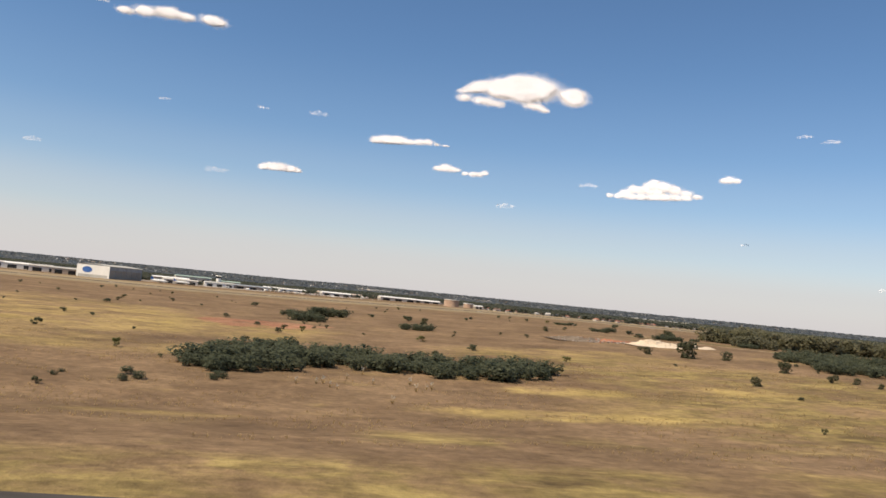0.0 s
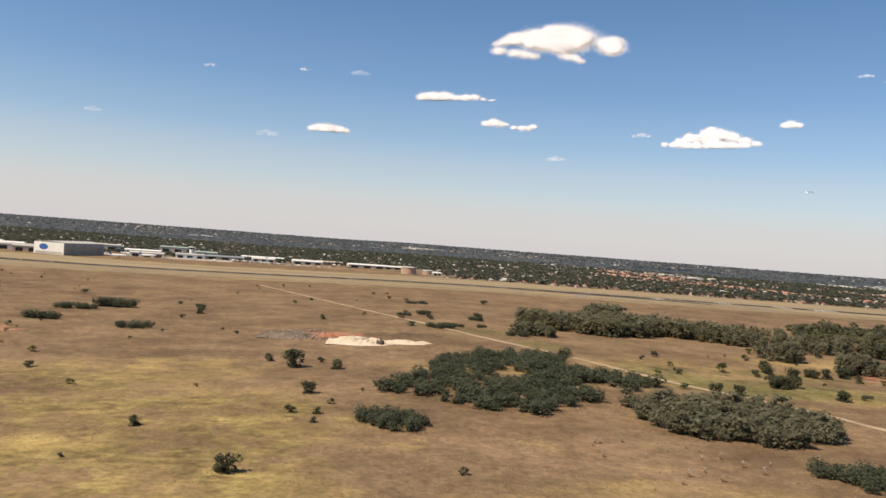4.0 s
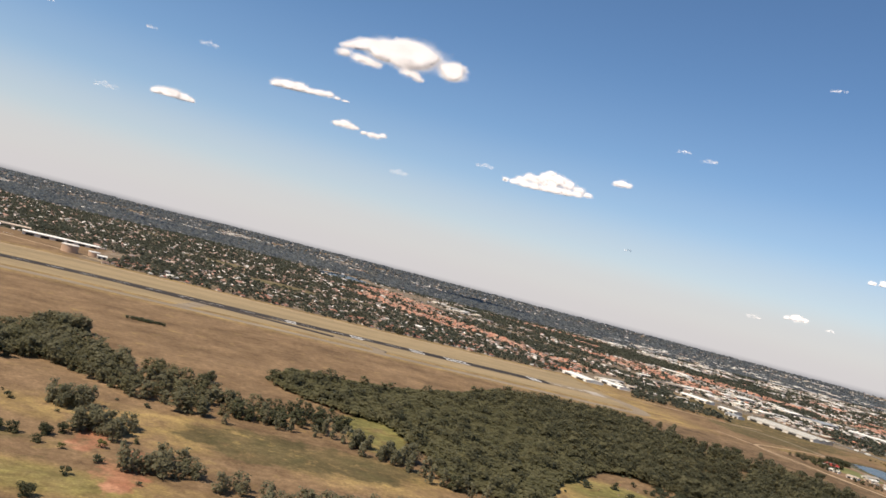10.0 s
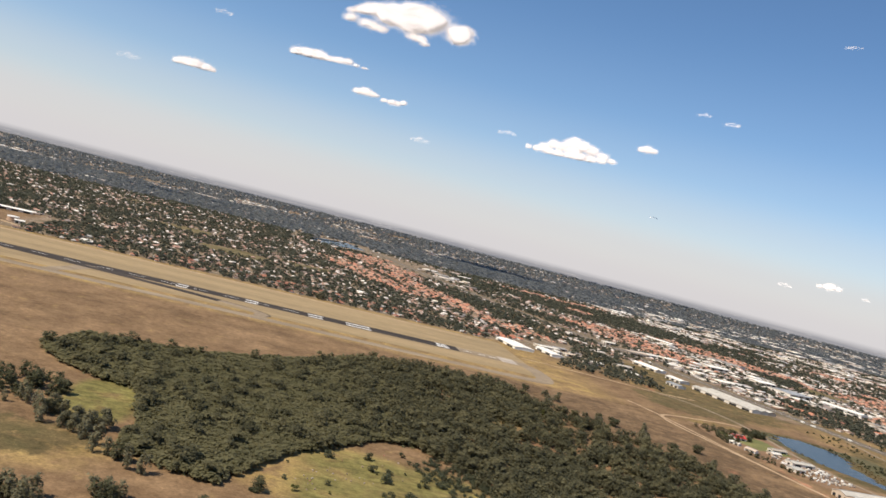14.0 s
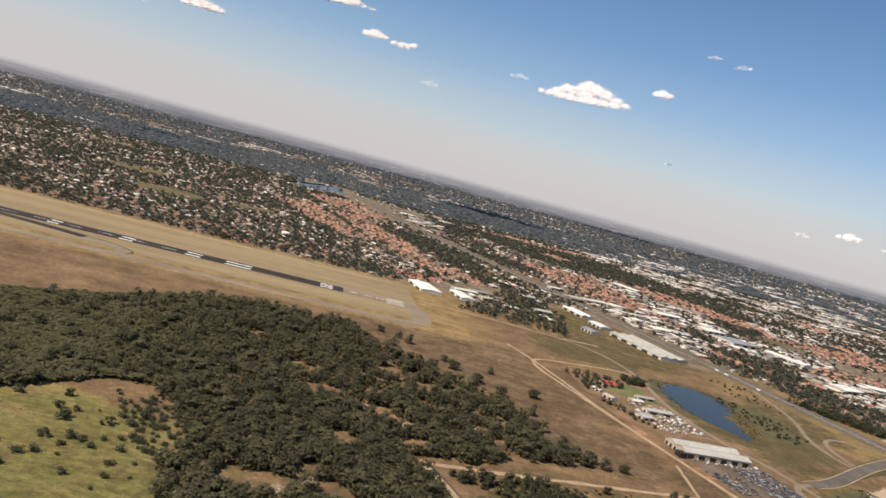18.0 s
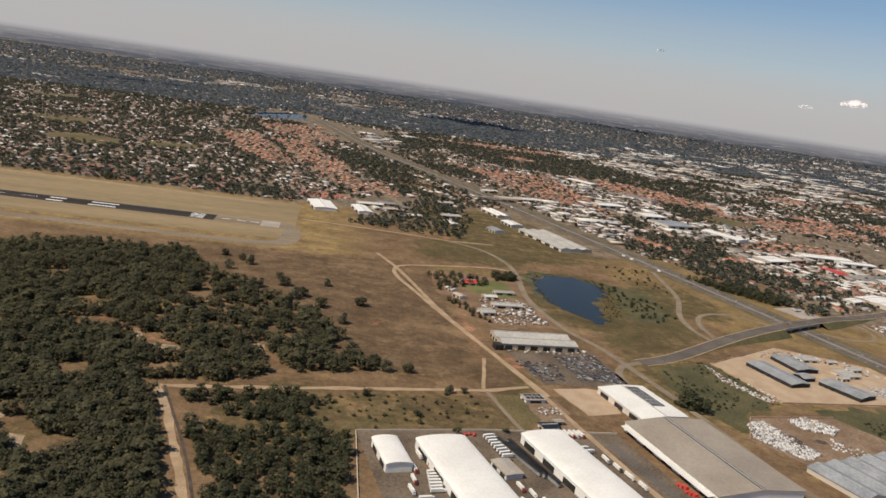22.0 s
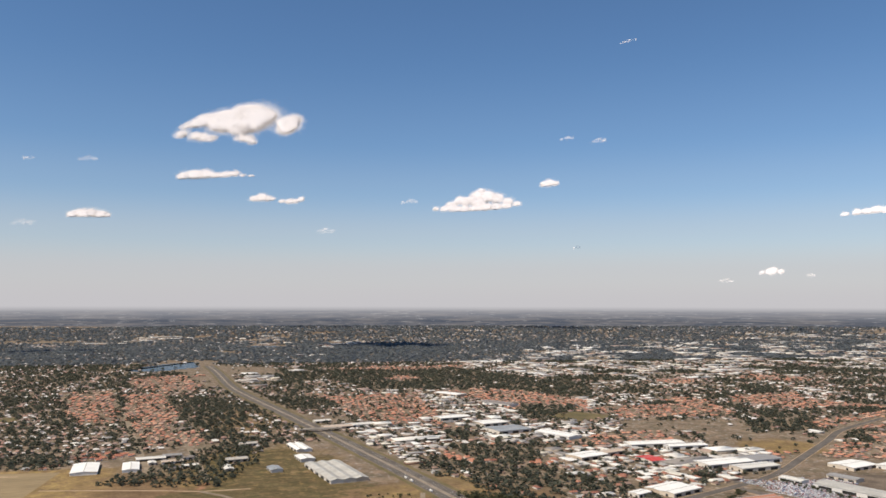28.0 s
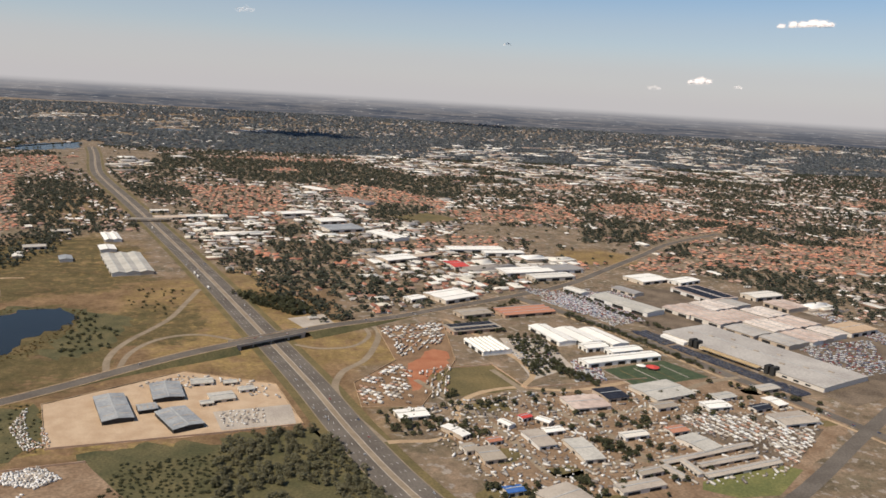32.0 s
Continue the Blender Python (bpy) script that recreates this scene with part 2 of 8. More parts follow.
    town = mix(rng(noise_at(0.045, 6, None, 0.7), 0.38, 0.62), (0.142, 0.115, 0.074), (0.272, 0.196, 0.134))
    town = mix(rng(noise_at(0.16, 4), 0.56, 0.62), town, (0.32, 0.27, 0.22))
    col = mix(math_("MULTIPLY", sep.outputs[2], 1.0), col, town)
    grain = rng(noise_at(0.28, 5, None, 0.7), 0.32, 0.68, 0.78, 1.22)
    blotch = rng(noise_at(0.035, 6, (0.85, 1.1, 1), 0.6), 0.36, 0.64, 0.76, 1.14)
    dark = n.new("ShaderNodeHueSaturation")
    l.new(col, dark.inputs["Color"])
    both = n.new("ShaderNodeMath")
    both.operation = "MULTIPLY"
    l.new(rng(fine, 0.28, 0.72, 0.68, 1.3), both.inputs[0])
    l.new(grain, both.inputs[1])
    all_ = n.new("ShaderNodeMath")
    all_.operation = "MULTIPLY"
    l.new(both.outputs[0], all_.inputs[0])
    l.new(blotch, all_.inputs[1])
    l.new(all_.outputs[0], dark.inputs["Value"])
    l.new(dark.outputs[0], b.inputs["Base Color"])
    bp = n.new("ShaderNodeBump")
    bp.inputs["Strength"].default_value, bp.inputs["Distance"].default_value = 0.7, 0.35
    l.new(fine, bp.inputs["Height"])
    l.new(bp.outputs[0], b.inputs["Normal"])
    return m


VELD = veld_material()
ASPHALT_RUN = surface("runway_asphalt", (0.042, 0.036, 0.033), (0.068, 0.058, 0.052), 0.05, 0.9, 0.8, 0.3, stretch=(0.2, 1, 1), spec=0.1)
ASPHALT_OLD = surface("worn_asphalt", (0.23, 0.18, 0.126), (0.3, 0.24, 0.17), 0.06, 0.95, 1.2, 0.2, stretch=(0.25, 1, 1), spec=0.1)
ASPHALT = surface("road_asphalt", (0.118, 0.101, 0.085), (0.165, 0.143, 0.121), 0.05, 0.9, 0.9, 0.2, spec=0.1)
CONCRETE = surface("pale_concrete", (0.36, 0.31, 0.26), (0.46, 0.4, 0.33), 0.06, 0.9, 1.1, 0.18)
GRAVEL = surface("pale_dirt", (0.36, 0.25, 0.15), (0.47, 0.34, 0.21), 0.12, 0.95, 1.5, 0.2)
EARTH = surface("trodden_earth", (0.17, 0.104, 0.058), (0.27, 0.172, 0.1), 0.06, 0.95, 0.8, 0.3)
WORN_EARTH = surface("worn_yard_earth", (0.195, 0.125, 0.075), (0.285, 0.2, 0.13), 0.07, 0.95, 0.6, 0.3)
YARD = surface("grey_yard", (0.118, 0.091, 0.067), (0.2, 0.154, 0.112), 0.05, 0.95, 0.7, 0.28, spec=0.1)
PALE_SAND = surface("pale_sand", (0.56, 0.44, 0.31), (0.66, 0.54, 0.4), 0.1, 0.95, 1.2, 0.12)
SAND = surface("sand", (0.44, 0.31, 0.2), (0.52, 0.385, 0.26), 0.1, 0.95, 2.0, 0.15, bump=0.4)
STONY = surface("stony_ground", (0.3, 0.215, 0.135), (0.42, 0.32, 0.22), 0.18, 0.95, 1.0, 0.35, bump=0.4)
RED_SOIL = surface("red_soil", (0.33, 0.12, 0.06), (0.4, 0.17, 0.09), 0.12, 0.95, 1.4, 0.25, bump=0.3)
DARK_SOIL = surface("dark_soil", (0.07, 0.055, 0.045), (0.11, 0.085, 0.07), 0.2, 0.95, 1.4, 0.25)
PAINT = surface("road_paint", (0.7, 0.68, 0.64), (0.8, 0.78, 0.74), 0.4, 0.7, 3, 0.1)
STRAW = surface("mown_grass", (0.33, 0.243, 0.132), (0.25, 0.185, 0.1), 0.03, 0.95, 0.5, 0.18, stretch=(0.15, 1, 1))
VERGE = surface("verge_grass", (0.112, 0.092, 0.04), (0.175, 0.132, 0.058), 0.04, 0.95, 0.7, 0.25)
SCRUB = surface("scrub_floor", (0.07, 0.068, 0.03), (0.125, 0.105, 0.048), 0.06, 0.95, 0.7, 0.3)
LUSH = surface("lush_grass", (0.12, 0.13, 0.045), (0.19, 0.18, 0.065), 0.06, 0.95, 0.7, 0.25)
ROOF_TILE = palette("clay_tile_roofs", [(0.4, 0.23, 0.17), (0.3, 0.18, 0.14), (0.45, 0.3, 0.23), (0.25, 0.19, 0.16), (0.66, 0.61, 0.55), (0.42, 0.33, 0.27), (0.58, 0.53, 0.48), (0.2, 0.17, 0.155), (0.36, 0.24, 0.185), (0.72, 0.68, 0.62)], 0.85)
# greyed palette: haze put into the colour of far roofs and walls
ROOF_FAR_HAZE = palette("haze_greyed_distant_roofs", [(0.3, 0.27, 0.26), (0.42, 0.38, 0.37), (0.24, 0.22, 0.22), (0.6, 0.56, 0.53), (0.36, 0.25, 0.2), (0.7, 0.67, 0.64)], 0.85)
ROOF_RED = palette("red_tile_roofs", [(0.5, 0.235, 0.145), (0.44, 0.19, 0.115), (0.52, 0.285, 0.185), (0.38, 0.17, 0.11), (0.46, 0.3, 0.21), (0.3, 0.18, 0.135)], 0.85)
ROOF_METAL = palette("sheet_roofs", [(0.8, 0.77, 0.69), (0.74, 0.69, 0.6), (0.46, 0.42, 0.37), (0.82, 0.79, 0.72), (0.34, 0.31, 0.28), (0.7, 0.64, 0.52), (0.4, 0.28, 0.22), (0.8, 0.76, 0.68), (0.26, 0.23, 0.2), (0.64, 0.6, 0.53)], 0.7)
ROOF_TILE_1 = palette("clay_tile_roof", [(0.3, 0.13, 0.085), (0.24, 0.1, 0.065), (0.36, 0.17, 0.11), (0.2, 0.13, 0.1), (0.3, 0.2, 0.15), (0.38, 0.36, 0.33)], 0.85, island=False)
ROOF_RED_1 = palette("red_tile_roof", [(0.42, 0.17, 0.1), (0.37, 0.14, 0.085), (0.46, 0.21, 0.13)], 0.85, island=False)
ROOF_METAL_1 = palette("sheet_roof", [(0.72, 0.67, 0.58), (0.6, 0.54, 0.46), (0.48, 0.43, 0.36), (0.3, 0.28, 0.26), (0.56, 0.44, 0.33), (0.7, 0.66, 0.58), (0.24, 0.2, 0.17)], 0.6, island=False)
PLASTER = palette("plaster_walls", [(0.4, 0.33, 0.26), (0.46, 0.4, 0.34), (0.34, 0.26, 0.2), (0.5, 0.46, 0.42), (0.28, 0.18, 0.13)], 0.9)
PLASTER_1 = palette("plaster_wall", [(0.6, 0.52, 0.42), (0.66, 0.6, 0.52), (0.5, 0.4, 0.3), (0.7, 0.67, 0.62)], 0.9, island=False)
WHITE_SHEET = surface("white_sheet_metal", (0.8, 0.77, 0.7), (0.88, 0.85, 0.78), 0.08, 0.6, 0.9, 0.06, spec=0.2)
GREY_SHEET = surface("grey_sheet_metal", (0.32, 0.27, 0.215), (0.385, 0.33, 0.265), 0.05, 0.75, 0.7, 0.1, spec=0.15)
BLUE_SHEET = surface("blue_grey_sheet_metal", (0.26, 0.27, 0.275), (0.36, 0.365, 0.36), 0.1, 0.5, 0.8, 0.18)
SILVER_SHEET = surface("silver_sheet_metal", (0.42, 0.4, 0.355), (0.53, 0.5, 0.44), 0.06, 0.7, 0.6, 0.14, spec=0.15)
PINK_ROOF = surface("weathered_factory_roof", (0.42, 0.32, 0.27), (0.6, 0.49, 0.42), 0.03, 0.85, 0.25, 0.2, spec=0.12)
# near-black for dark parts, and for painted shade of open sheds
DARK_AND_SHADE = surface("dark_parts_and_shade", (0.02, 0.02, 0.02), (0.04, 0.038, 0.035), 0.3, 0.8)
SOLAR = surface("solar_glass", (0.02, 0.023, 0.032), (0.035, 0.038, 0.05), 0.5, 0.6, 2, 0.2, spec=0.1)
BLUE_PAINT = surface("blue_paint", (0.04, 0.12, 0.35), (0.06, 0.15, 0.4), 0.3, 0.6)
RED_PAINT = surface("red_paint", (0.55, 0.06, 0.05), (0.6, 0.09, 0.07), 0.3, 0.6)
BRICK = surface("tan_brickwork", (0.42, 0.28, 0.19), (0.5, 0.35, 0.25), 0.2, 0.9, 3, 0.15)
STEEL = surface("painted_steel", (0.35, 0.35, 0.34), (0.45, 0.45, 0.43), 0.4, 0.5)
BARK = surface("bark", (0.1, 0.075, 0.055), (0.16, 0.125, 0.095), 0.8, 0.95, 5, 0.3)
LEAF_WOOD = leafy("gum_leaves", (0.186, 0.178, 0.11), (0.248, 0.228, 0.142), 0.16)
LEAF_YOUNG = leafy("young_gum_leaves", (0.2, 0.192, 0.104), (0.25, 0.232, 0.126), 0.08)
LEAF_EAST = leafy("dark_gum_leaves", (0.164, 0.156, 0.088), (0.212, 0.195, 0.11), 0.14)
LEAF_DEEP = leafy("deep_gum_leaves", (0.112, 0.11, 0.066), (0.15, 0.143, 0.084), 0.16)
# blue-grey leaf tint stands in for the haze before distant trees
LEAF_FAR_HAZE = leafy("haze_tinted_distant_leaves", (0.165, 0.183, 0.19), (0.215, 0.228, 0.228), 0.22)
LEAF_DARK = leafy("dark_leaves", (0.096, 0.1, 0.058), (0.138, 0.138, 0.076), 0.25)
LEAF_SHRUB = leafy("wattle_leaves", (0.1, 0.112, 0.07), (0.14, 0.148, 0.09), 0.2)
LEAF_TOWN = leafy("garden_leaves", (0.094, 0.102, 0.074), (0.146, 0.148, 0.108), 0.3)
LEAF_LIME = leafy("young_leaves", (0.14, 0.15, 0.05), (0.19, 0.19, 0.07))
PLUME = leafy("pampas_plumes", (0.6, 0.54, 0.44), (0.72, 0.66, 0.55), 0.15)
TUFT = leafy("dry_tufts", (0.4, 0.28, 0.14), (0.5, 0.36, 0.18), 0.3)
REED = leafy("reeds", (0.17, 0.12, 0.05), (0.22, 0.16, 0.07), 0.3)
CAR_PAINT = palette("car_paint", [(0.75, 0.75, 0.74), (0.7, 0.7, 0.7), (0.4, 0.41, 0.42), (0.08, 0.08, 0.09), (0.74, 0.73, 0.7), (0.3, 0.05, 0.04), (0.06, 0.1, 0.22), (0.5, 0.5, 0.5)], 0.35)
CAR_PAINT_1 = palette("one_car_paint", [(0.75, 0.75, 0.74), (0.7, 0.7, 0.7), (0.4, 0.41, 0.42), (0.1, 0.1, 0.11), (0.3, 0.05, 0.04), (0.06, 0.1, 0.22)], 0.35, island=False)
WRECK_PAINT = palette("wreck_paint", [(0.05, 0.05, 0.055), (0.1, 0.1, 0.11), (0.2, 0.2, 0.2), (0.5, 0.5, 0.49), (0.06, 0.08, 0.12), (0.04, 0.04, 0.045), (0.16, 0.1, 0.07)], 0.5)
FLEET_PAINT = palette("fleet_paint", [(0.025, 0.03, 0.055), (0.03, 0.036, 0.07), (0.05, 0.05, 0.06), (0.12, 0.12, 0.125)], 0.45)
YARD_PAINT = palette("yard_goods", [(0.6, 0.57, 0.52), (0.7, 0.68, 0.64), (0.42, 0.37, 0.31), (0.5, 0.45, 0.38), (0.3, 0.27, 0.24), (0.36, 0.28, 0.21), (0.2, 0.17, 0.15), (0.55, 0.52, 0.47)], 0.6)
RUBBLE = palette("rubble", [(0.32, 0.27, 0.22), (0.4, 0.34, 0.29), (0.3, 0.22, 0.16), (0.36, 0.17, 0.11), (0.22, 0.17, 0.135)], 0.95)
YARD_GROUND = palette("paved_yards", [(0.42, 0.37, 0.32), (0.5, 0.45, 0.39), (0.33, 0.285, 0.24), (0.38, 0.3, 0.23), (0.54, 0.49, 0.43)], 0.95, fine=0.12, fine_amt=0.3)
GLASS_DARK = surface("dark_glass", (0.02, 0.025, 0.03), (0.03, 0.035, 0.04), 1, 0.1, spec=0.6)
RUBBER = surface("rubber", (0.02, 0.02, 0.02), (0.03, 0.03, 0.03), 1, 0.8)


def cloud_material(name, form):
    """Water droplets that scatter the sun softly back and through; form: how far their shading follows the lumps."""
    m = bpy.data.materials.new(name)
    m.use_nodes = True
    n, l = m.node_tree.nodes, m.node_tree.links
    n.remove(n["Principled BSDF"])
    df, tr, mx = n.new("ShaderNodeBsdfDiffuse"), n.new("ShaderNodeBsdfTranslucent"), n.new("ShaderNodeAddShader")
    df.inputs[0].default_value, tr.inputs[0].default_value = (0.58, 0.565, 0.585, 1), (0.28, 0.272, 0.282, 1)
    geo = n.new("ShaderNodeNewGeometry")
    for bsdf, side in ((df, 1), (tr, -1)):
        sc, ad, nz = n.new("ShaderNodeVectorMath"), n.new("ShaderNodeVectorMath"), n.new("ShaderNodeVectorMath")
        sc.operation, ad.operation, nz.operation = "SCALE", "ADD", "NORMALIZE"
        sc.inputs["Scale"].default_value = form
        ad.inputs[1].default_value = to_sun * side
        l.new(geo.outputs["Normal"], sc.inputs[0])
        l.new(sc.outputs[0], ad.inputs[0])
        l.new(ad.outputs[0], nz.inputs[0])
        l.new(nz.outputs[0], bsdf.inputs["Normal"])
    l.new(df.outputs[0], mx.inputs[0])
    l.new(tr.outputs[0], mx.inputs[1])
    l.new(mx.outputs[0], n["Material Output"].inputs[0])
    return m


CLOUD, VAPOUR = cloud_material("cloud_core", 0.55), cloud_material("cloud_vapour", 0.05)
WATER = bpy.data.materials.new("lake_water")
WATER.use_nodes = True
_wb = WATER.node_tree.nodes["Principled BSDF"]
_wb.inputs["Base Color"].default_value, _wb.inputs["Roughness"].default_value = (0.019, 0.023, 0.024, 1), 0.2
_wb.inputs["Specular IOR Level"].default_value = 0.1
_wt, _wbp = WATER.node_tree.nodes.new("ShaderNodeTexNoise"), WATER.node_tree.nodes.new("ShaderNodeBump")
_wt.inputs["Scale"].default_value = 0.8
_wbp.inputs["Strength"].default_value = 0.35
WATER.node_tree.links.new(_wt.outputs[0], _wbp.inputs["Height"])
WATER.node_tree.links.new(_wbp.outputs[0], _wb.inputs["Normal"])


# ---- building tools ----
rnd = random.Random(7)
nrs = np.random.RandomState(11)


def smooth01(a):
    a = np.clip(a, 0, 1)
    return a * a * (3 - 2 * a)


def gz(x, y):
    """Height of the ground: level but for the west of the airfield, which lies lower, and a swell far off."""
    x, y = np.asarray(x, float), np.asarray(y, float)
    far = smooth01((y - 350) / 350)
    return -6.0 * (smooth01((190 - x) / 220) * smooth01((y - 25) / 80) * (1 - far) + smooth01((250 - x) / 400) * far) + 26.0 * smooth01((y - 3300) / 1500)


def mesh_of(name, verts, faces, material):
    me = bpy.data.meshes.new(name)
    me.from_pydata([tuple(v) for v in verts], [], faces)
    me.materials.append(material)
    me.update()
    return me


def part(name, data, material, parent, label=""):
    """Links a bmesh, or verts and faces, as one mesh object under a thing or a part."""
    if isinstance(data, bmesh.types.BMesh):
        me = bpy.data.meshes.new(name)
        data.to_mesh(me)
        data.free()
        me.materials.append(material)
    else:
        me = mesh_of(name, data[0], data[1], material)
    ob = new(name, me)
    ob.parent = parent
    return tagged(ob, label)


def joined(name, template, places, material, label, category, kind="stuff"):
    """Many copies of small shapes as one mesh. template: verts (n,3), faces (m,k) of one size; places: x y z sx sy sz turn."""
    v, f = np.asarray(template[0], float), np.asarray(template[1], int)
    p = np.asarray(places, float)
    if len(p) == 0:
        return None
    c, s = np.cos(p[:, 6])[:, None], np.sin(p[:, 6])[:, None]
    sx, sy, sz = v[None, :, 0] * p[:, 3:4], v[None, :, 1] * p[:, 4:5], v[None, :, 2] * p[:, 5:6]
    out = np.stack([sx * c - sy * s + p[:, 0:1], sx * s + sy * c + p[:, 1:2], sz + p[:, 2:3]], -1).reshape(-1, 3)
    idx = (f[None] + (np.arange(len(p)) * len(v))[:, None, None]).reshape(-1, f.shape[1])
    me = bpy.data.meshes.new(name)
    me.vertices.add(len(out))
    me.vertices.foreach_set("co", out.ravel())
    me.loops.add(idx.size)
    me.loops.foreach_set("vertex_index", idx.ravel().astype(np.int32))
    me.polygons.add(len(idx))
    me.polygons.foreach_set("loop_start", (np.arange(len(idx)) * f.shape[1]).astype(np.int32))
    me.polygons.foreach_set("loop_total", np.full(len(idx), f.shape[1], np.int32))
    me.update(calc_edges=True)
    me.materials.append(material)
    return tagged(new(name, me), label, category, kind=kind)


def inside(poly, x, y):
    x, y = np.asarray(x, float), np.asarray(y, float)
    hit = np.zeros(x.shape, bool)
    for (ax, ay), (bx, by) in zip(poly, poly[1:] + poly[:1]):
        if ay != by:
            hit ^= ((ay > y) != (by > y)) & (x < (bx - ax) * (y - ay) / (by - ay) + ax)
    return hit


def scatter(poly, step, jitter=0.8):
    """Jittered places inside a polygon."""
    xs, ys = [p[0] for p in poly], [p[1] for p in poly]
    gx, gy = np.meshgrid(np.arange(min(xs), max(xs) + step, step), np.arange(min(ys), max(ys) + step, step))
    gx = gx.ravel() + (nrs.rand(gx.size) - 0.5) * step * 2 * jitter * 0.5
    gy = gy.ravel() + (nrs.rand(gy.size) - 0.5) * step * 2 * jitter * 0.5
    ok = inside(poly, gx, gy)
    return gx[ok], gy[ok]


def spline(pts, step=6.0):
    """A smooth line through the points, evenly divided."""
    p = [np.array(q, float) for q in pts]
    p = [2 * p[0] - p[1], *p, 2 * p[-1] - p[-2]]
    out = []
    for a, b, c, d in zip(p, p[1:], p[2:], p[3:]):
        k = max(2, int(np.linalg.norm(c - b) / step))
        for i in range(k):
            t = i / k
            out.append(0.5 * (2 * b + (c - a) * t + (2 * a - 5 * b + 4 * c - d) * t * t + (3 * b - a - 3 * c + d) * t ** 3))
    out.append(p[-2])
    return np.array(out)


def ribbon(pts, width, lift, off=0.0, height=None, wobble=0.0):
    """Verts and faces of a strip along a line, off metres to its side."""
    q = spline(pts)
    d = np.gradient(q[:, :2], axis=0)
    d /= np.linalg.norm(d, axis=1)[:, None] + 1e-9
    side = np.stack([-d[:, 1], d[:, 0]], -1)
    z = gz(q[:, 0], q[:, 1]) + lift
    if height is not None:
        z = z + height(q)
    w = width / 2 + (nrs.rand(len(q), 2) - 0.5) * wobble
    a, b = q[:, :2] + side * (off + w[:, :1]), q[:, :2] + side * (off - w[:, 1:])
    v = np.concatenate([np.c_[a, z], np.c_[b, z]])
    n = len(q)
    return v, [(i, n + i, n + i + 1, i + 1) for i in range(n - 1)]


LAYER = iter(range(10 ** 6))


def flush():
    """A few millimetres between sheets of ground that overlap."""
    return 0.004 * (next(LAYER) % 14)


def strip(name, pts, width, material, label, category="road", lift=0.06, off=0.0, height=None, wobble=0.0):
    v, f = ribbon(pts, width, lift + flush(), off, height, wobble)
    return tagged(new(name, mesh_of(name, v, f, material)), label, category, kind="structure")


def area(name, poly, material, label, category="ground", lift=0.04, rough_edge=0.0):
    """A flat patch of ground with an uneven outline."""
    pts = []
    for (ax, ay), (bx, by) in zip(poly, poly[1:] + poly[:1]):
        k = max(1, int(math.hypot(bx - ax, by - ay) / 5)) if rough_edge else 1
        for i in range(k):
            t = i / k
            j = rough_edge * noise.noise(Vector((ax + (bx - ax) * t, ay + (by - ay) * t, 3.3)) * 0.12) * 2
            pts.append((ax + (bx - ax) * t + j, ay + (by - ay) * t - j))
    lift += flush()
    v = [(x, y, float(gz(x, y)) + lift) for x, y in pts]
    return tagged(new(name, mesh_of(name, v, [tuple(range(len(v)))], material)), label, category, kind="structure")


def box(x0, x1, y0, y1, z0, z1):
    v = [(x, y, z) for z in (z0, z1) for y in (y0, y1) for x in (x0, x1)]
    return v, [(0, 2, 3, 1), (4, 5, 7, 6), (0, 1, 5, 4), (2, 6, 7, 3), (0, 4, 6, 2), (1, 3, 7, 5)]


def merge(*shapes):
    v, f = [], []
    for sv, sf in shapes:
        k = len(v)
        v += list(sv)
        f += [tuple(i + k for i in q) for q in sf]
    return v, f


# ---- ground ----
def blobs(x, y, rows):
    """Soft elliptic patches, each: centre, half sizes, amount."""
    out = np.zeros_like(x)
    for cx, cy, rx, ry, a in rows:
        wob = 0.35 * np.sin(x * 0.11 + cy) + 0.35 * np.sin(y * 0.13 + cx)
        d = ((x - cx) / rx) ** 2 + ((y - cy) / ry) ** 2 + wob * 0.5
        out = np.maximum(out, a * smooth01(1.5 - d))
    return out


xs = np.unique(np.concatenate([np.linspace(-9000, 9000, 61), np.arange(-304, 1904, 8.0), np.arange(-40, 1240, 4.0)]))
ys = np.unique(np.concatenate([np.linspace(-4000, 9000, 53), np.arange(-64, 1204, 8.0), np.arange(0, 680, 4.0)]))
gx, gy = np.meshgrid(xs, ys)
straw = blobs(gx, gy, [(38, 103, 22, 4.5, 1.3), (44, 130, 11, 6, 1.0), (82, 141, 11, 6, 1.0), (-14, 84, 9, 3, 0.8), (85, 110, 44, 30, 0.5), (92, 160, 36, 38, 0.45), (75, 215, 34, 22, 0.6), (-80, 250, 80, 60, 0.7), (-60, 170, 40, 20, 0.5), (190, 110, 40, 14, 0.4), (300, 225, 60, 14, 0.6), (240, 262, 40, 26, 0.45), (330, 300, 50, 25, 0.55), (405, 290, 30, 22, 0.6), (364, 304, 14, 9, 1.0), (520, 322, 36, 40, 0.8), (-120, 300, 70, 60, 0.5), (170, 240, 30, 12, 0.3), (640, 470, 40, 30, 0.3)])
straw = np.maximum(straw, 0.55 * smooth01((gy - 640) / 20) * smooth01((900 - gy) / 20) * smooth01((820 - gx) / 60))
straw = np.maximum(straw, 0.5 * smooth01((gy - 30) / 6) * smooth01((53 + np.minimum(gx, 60) * 0.16 - gy) / 6))
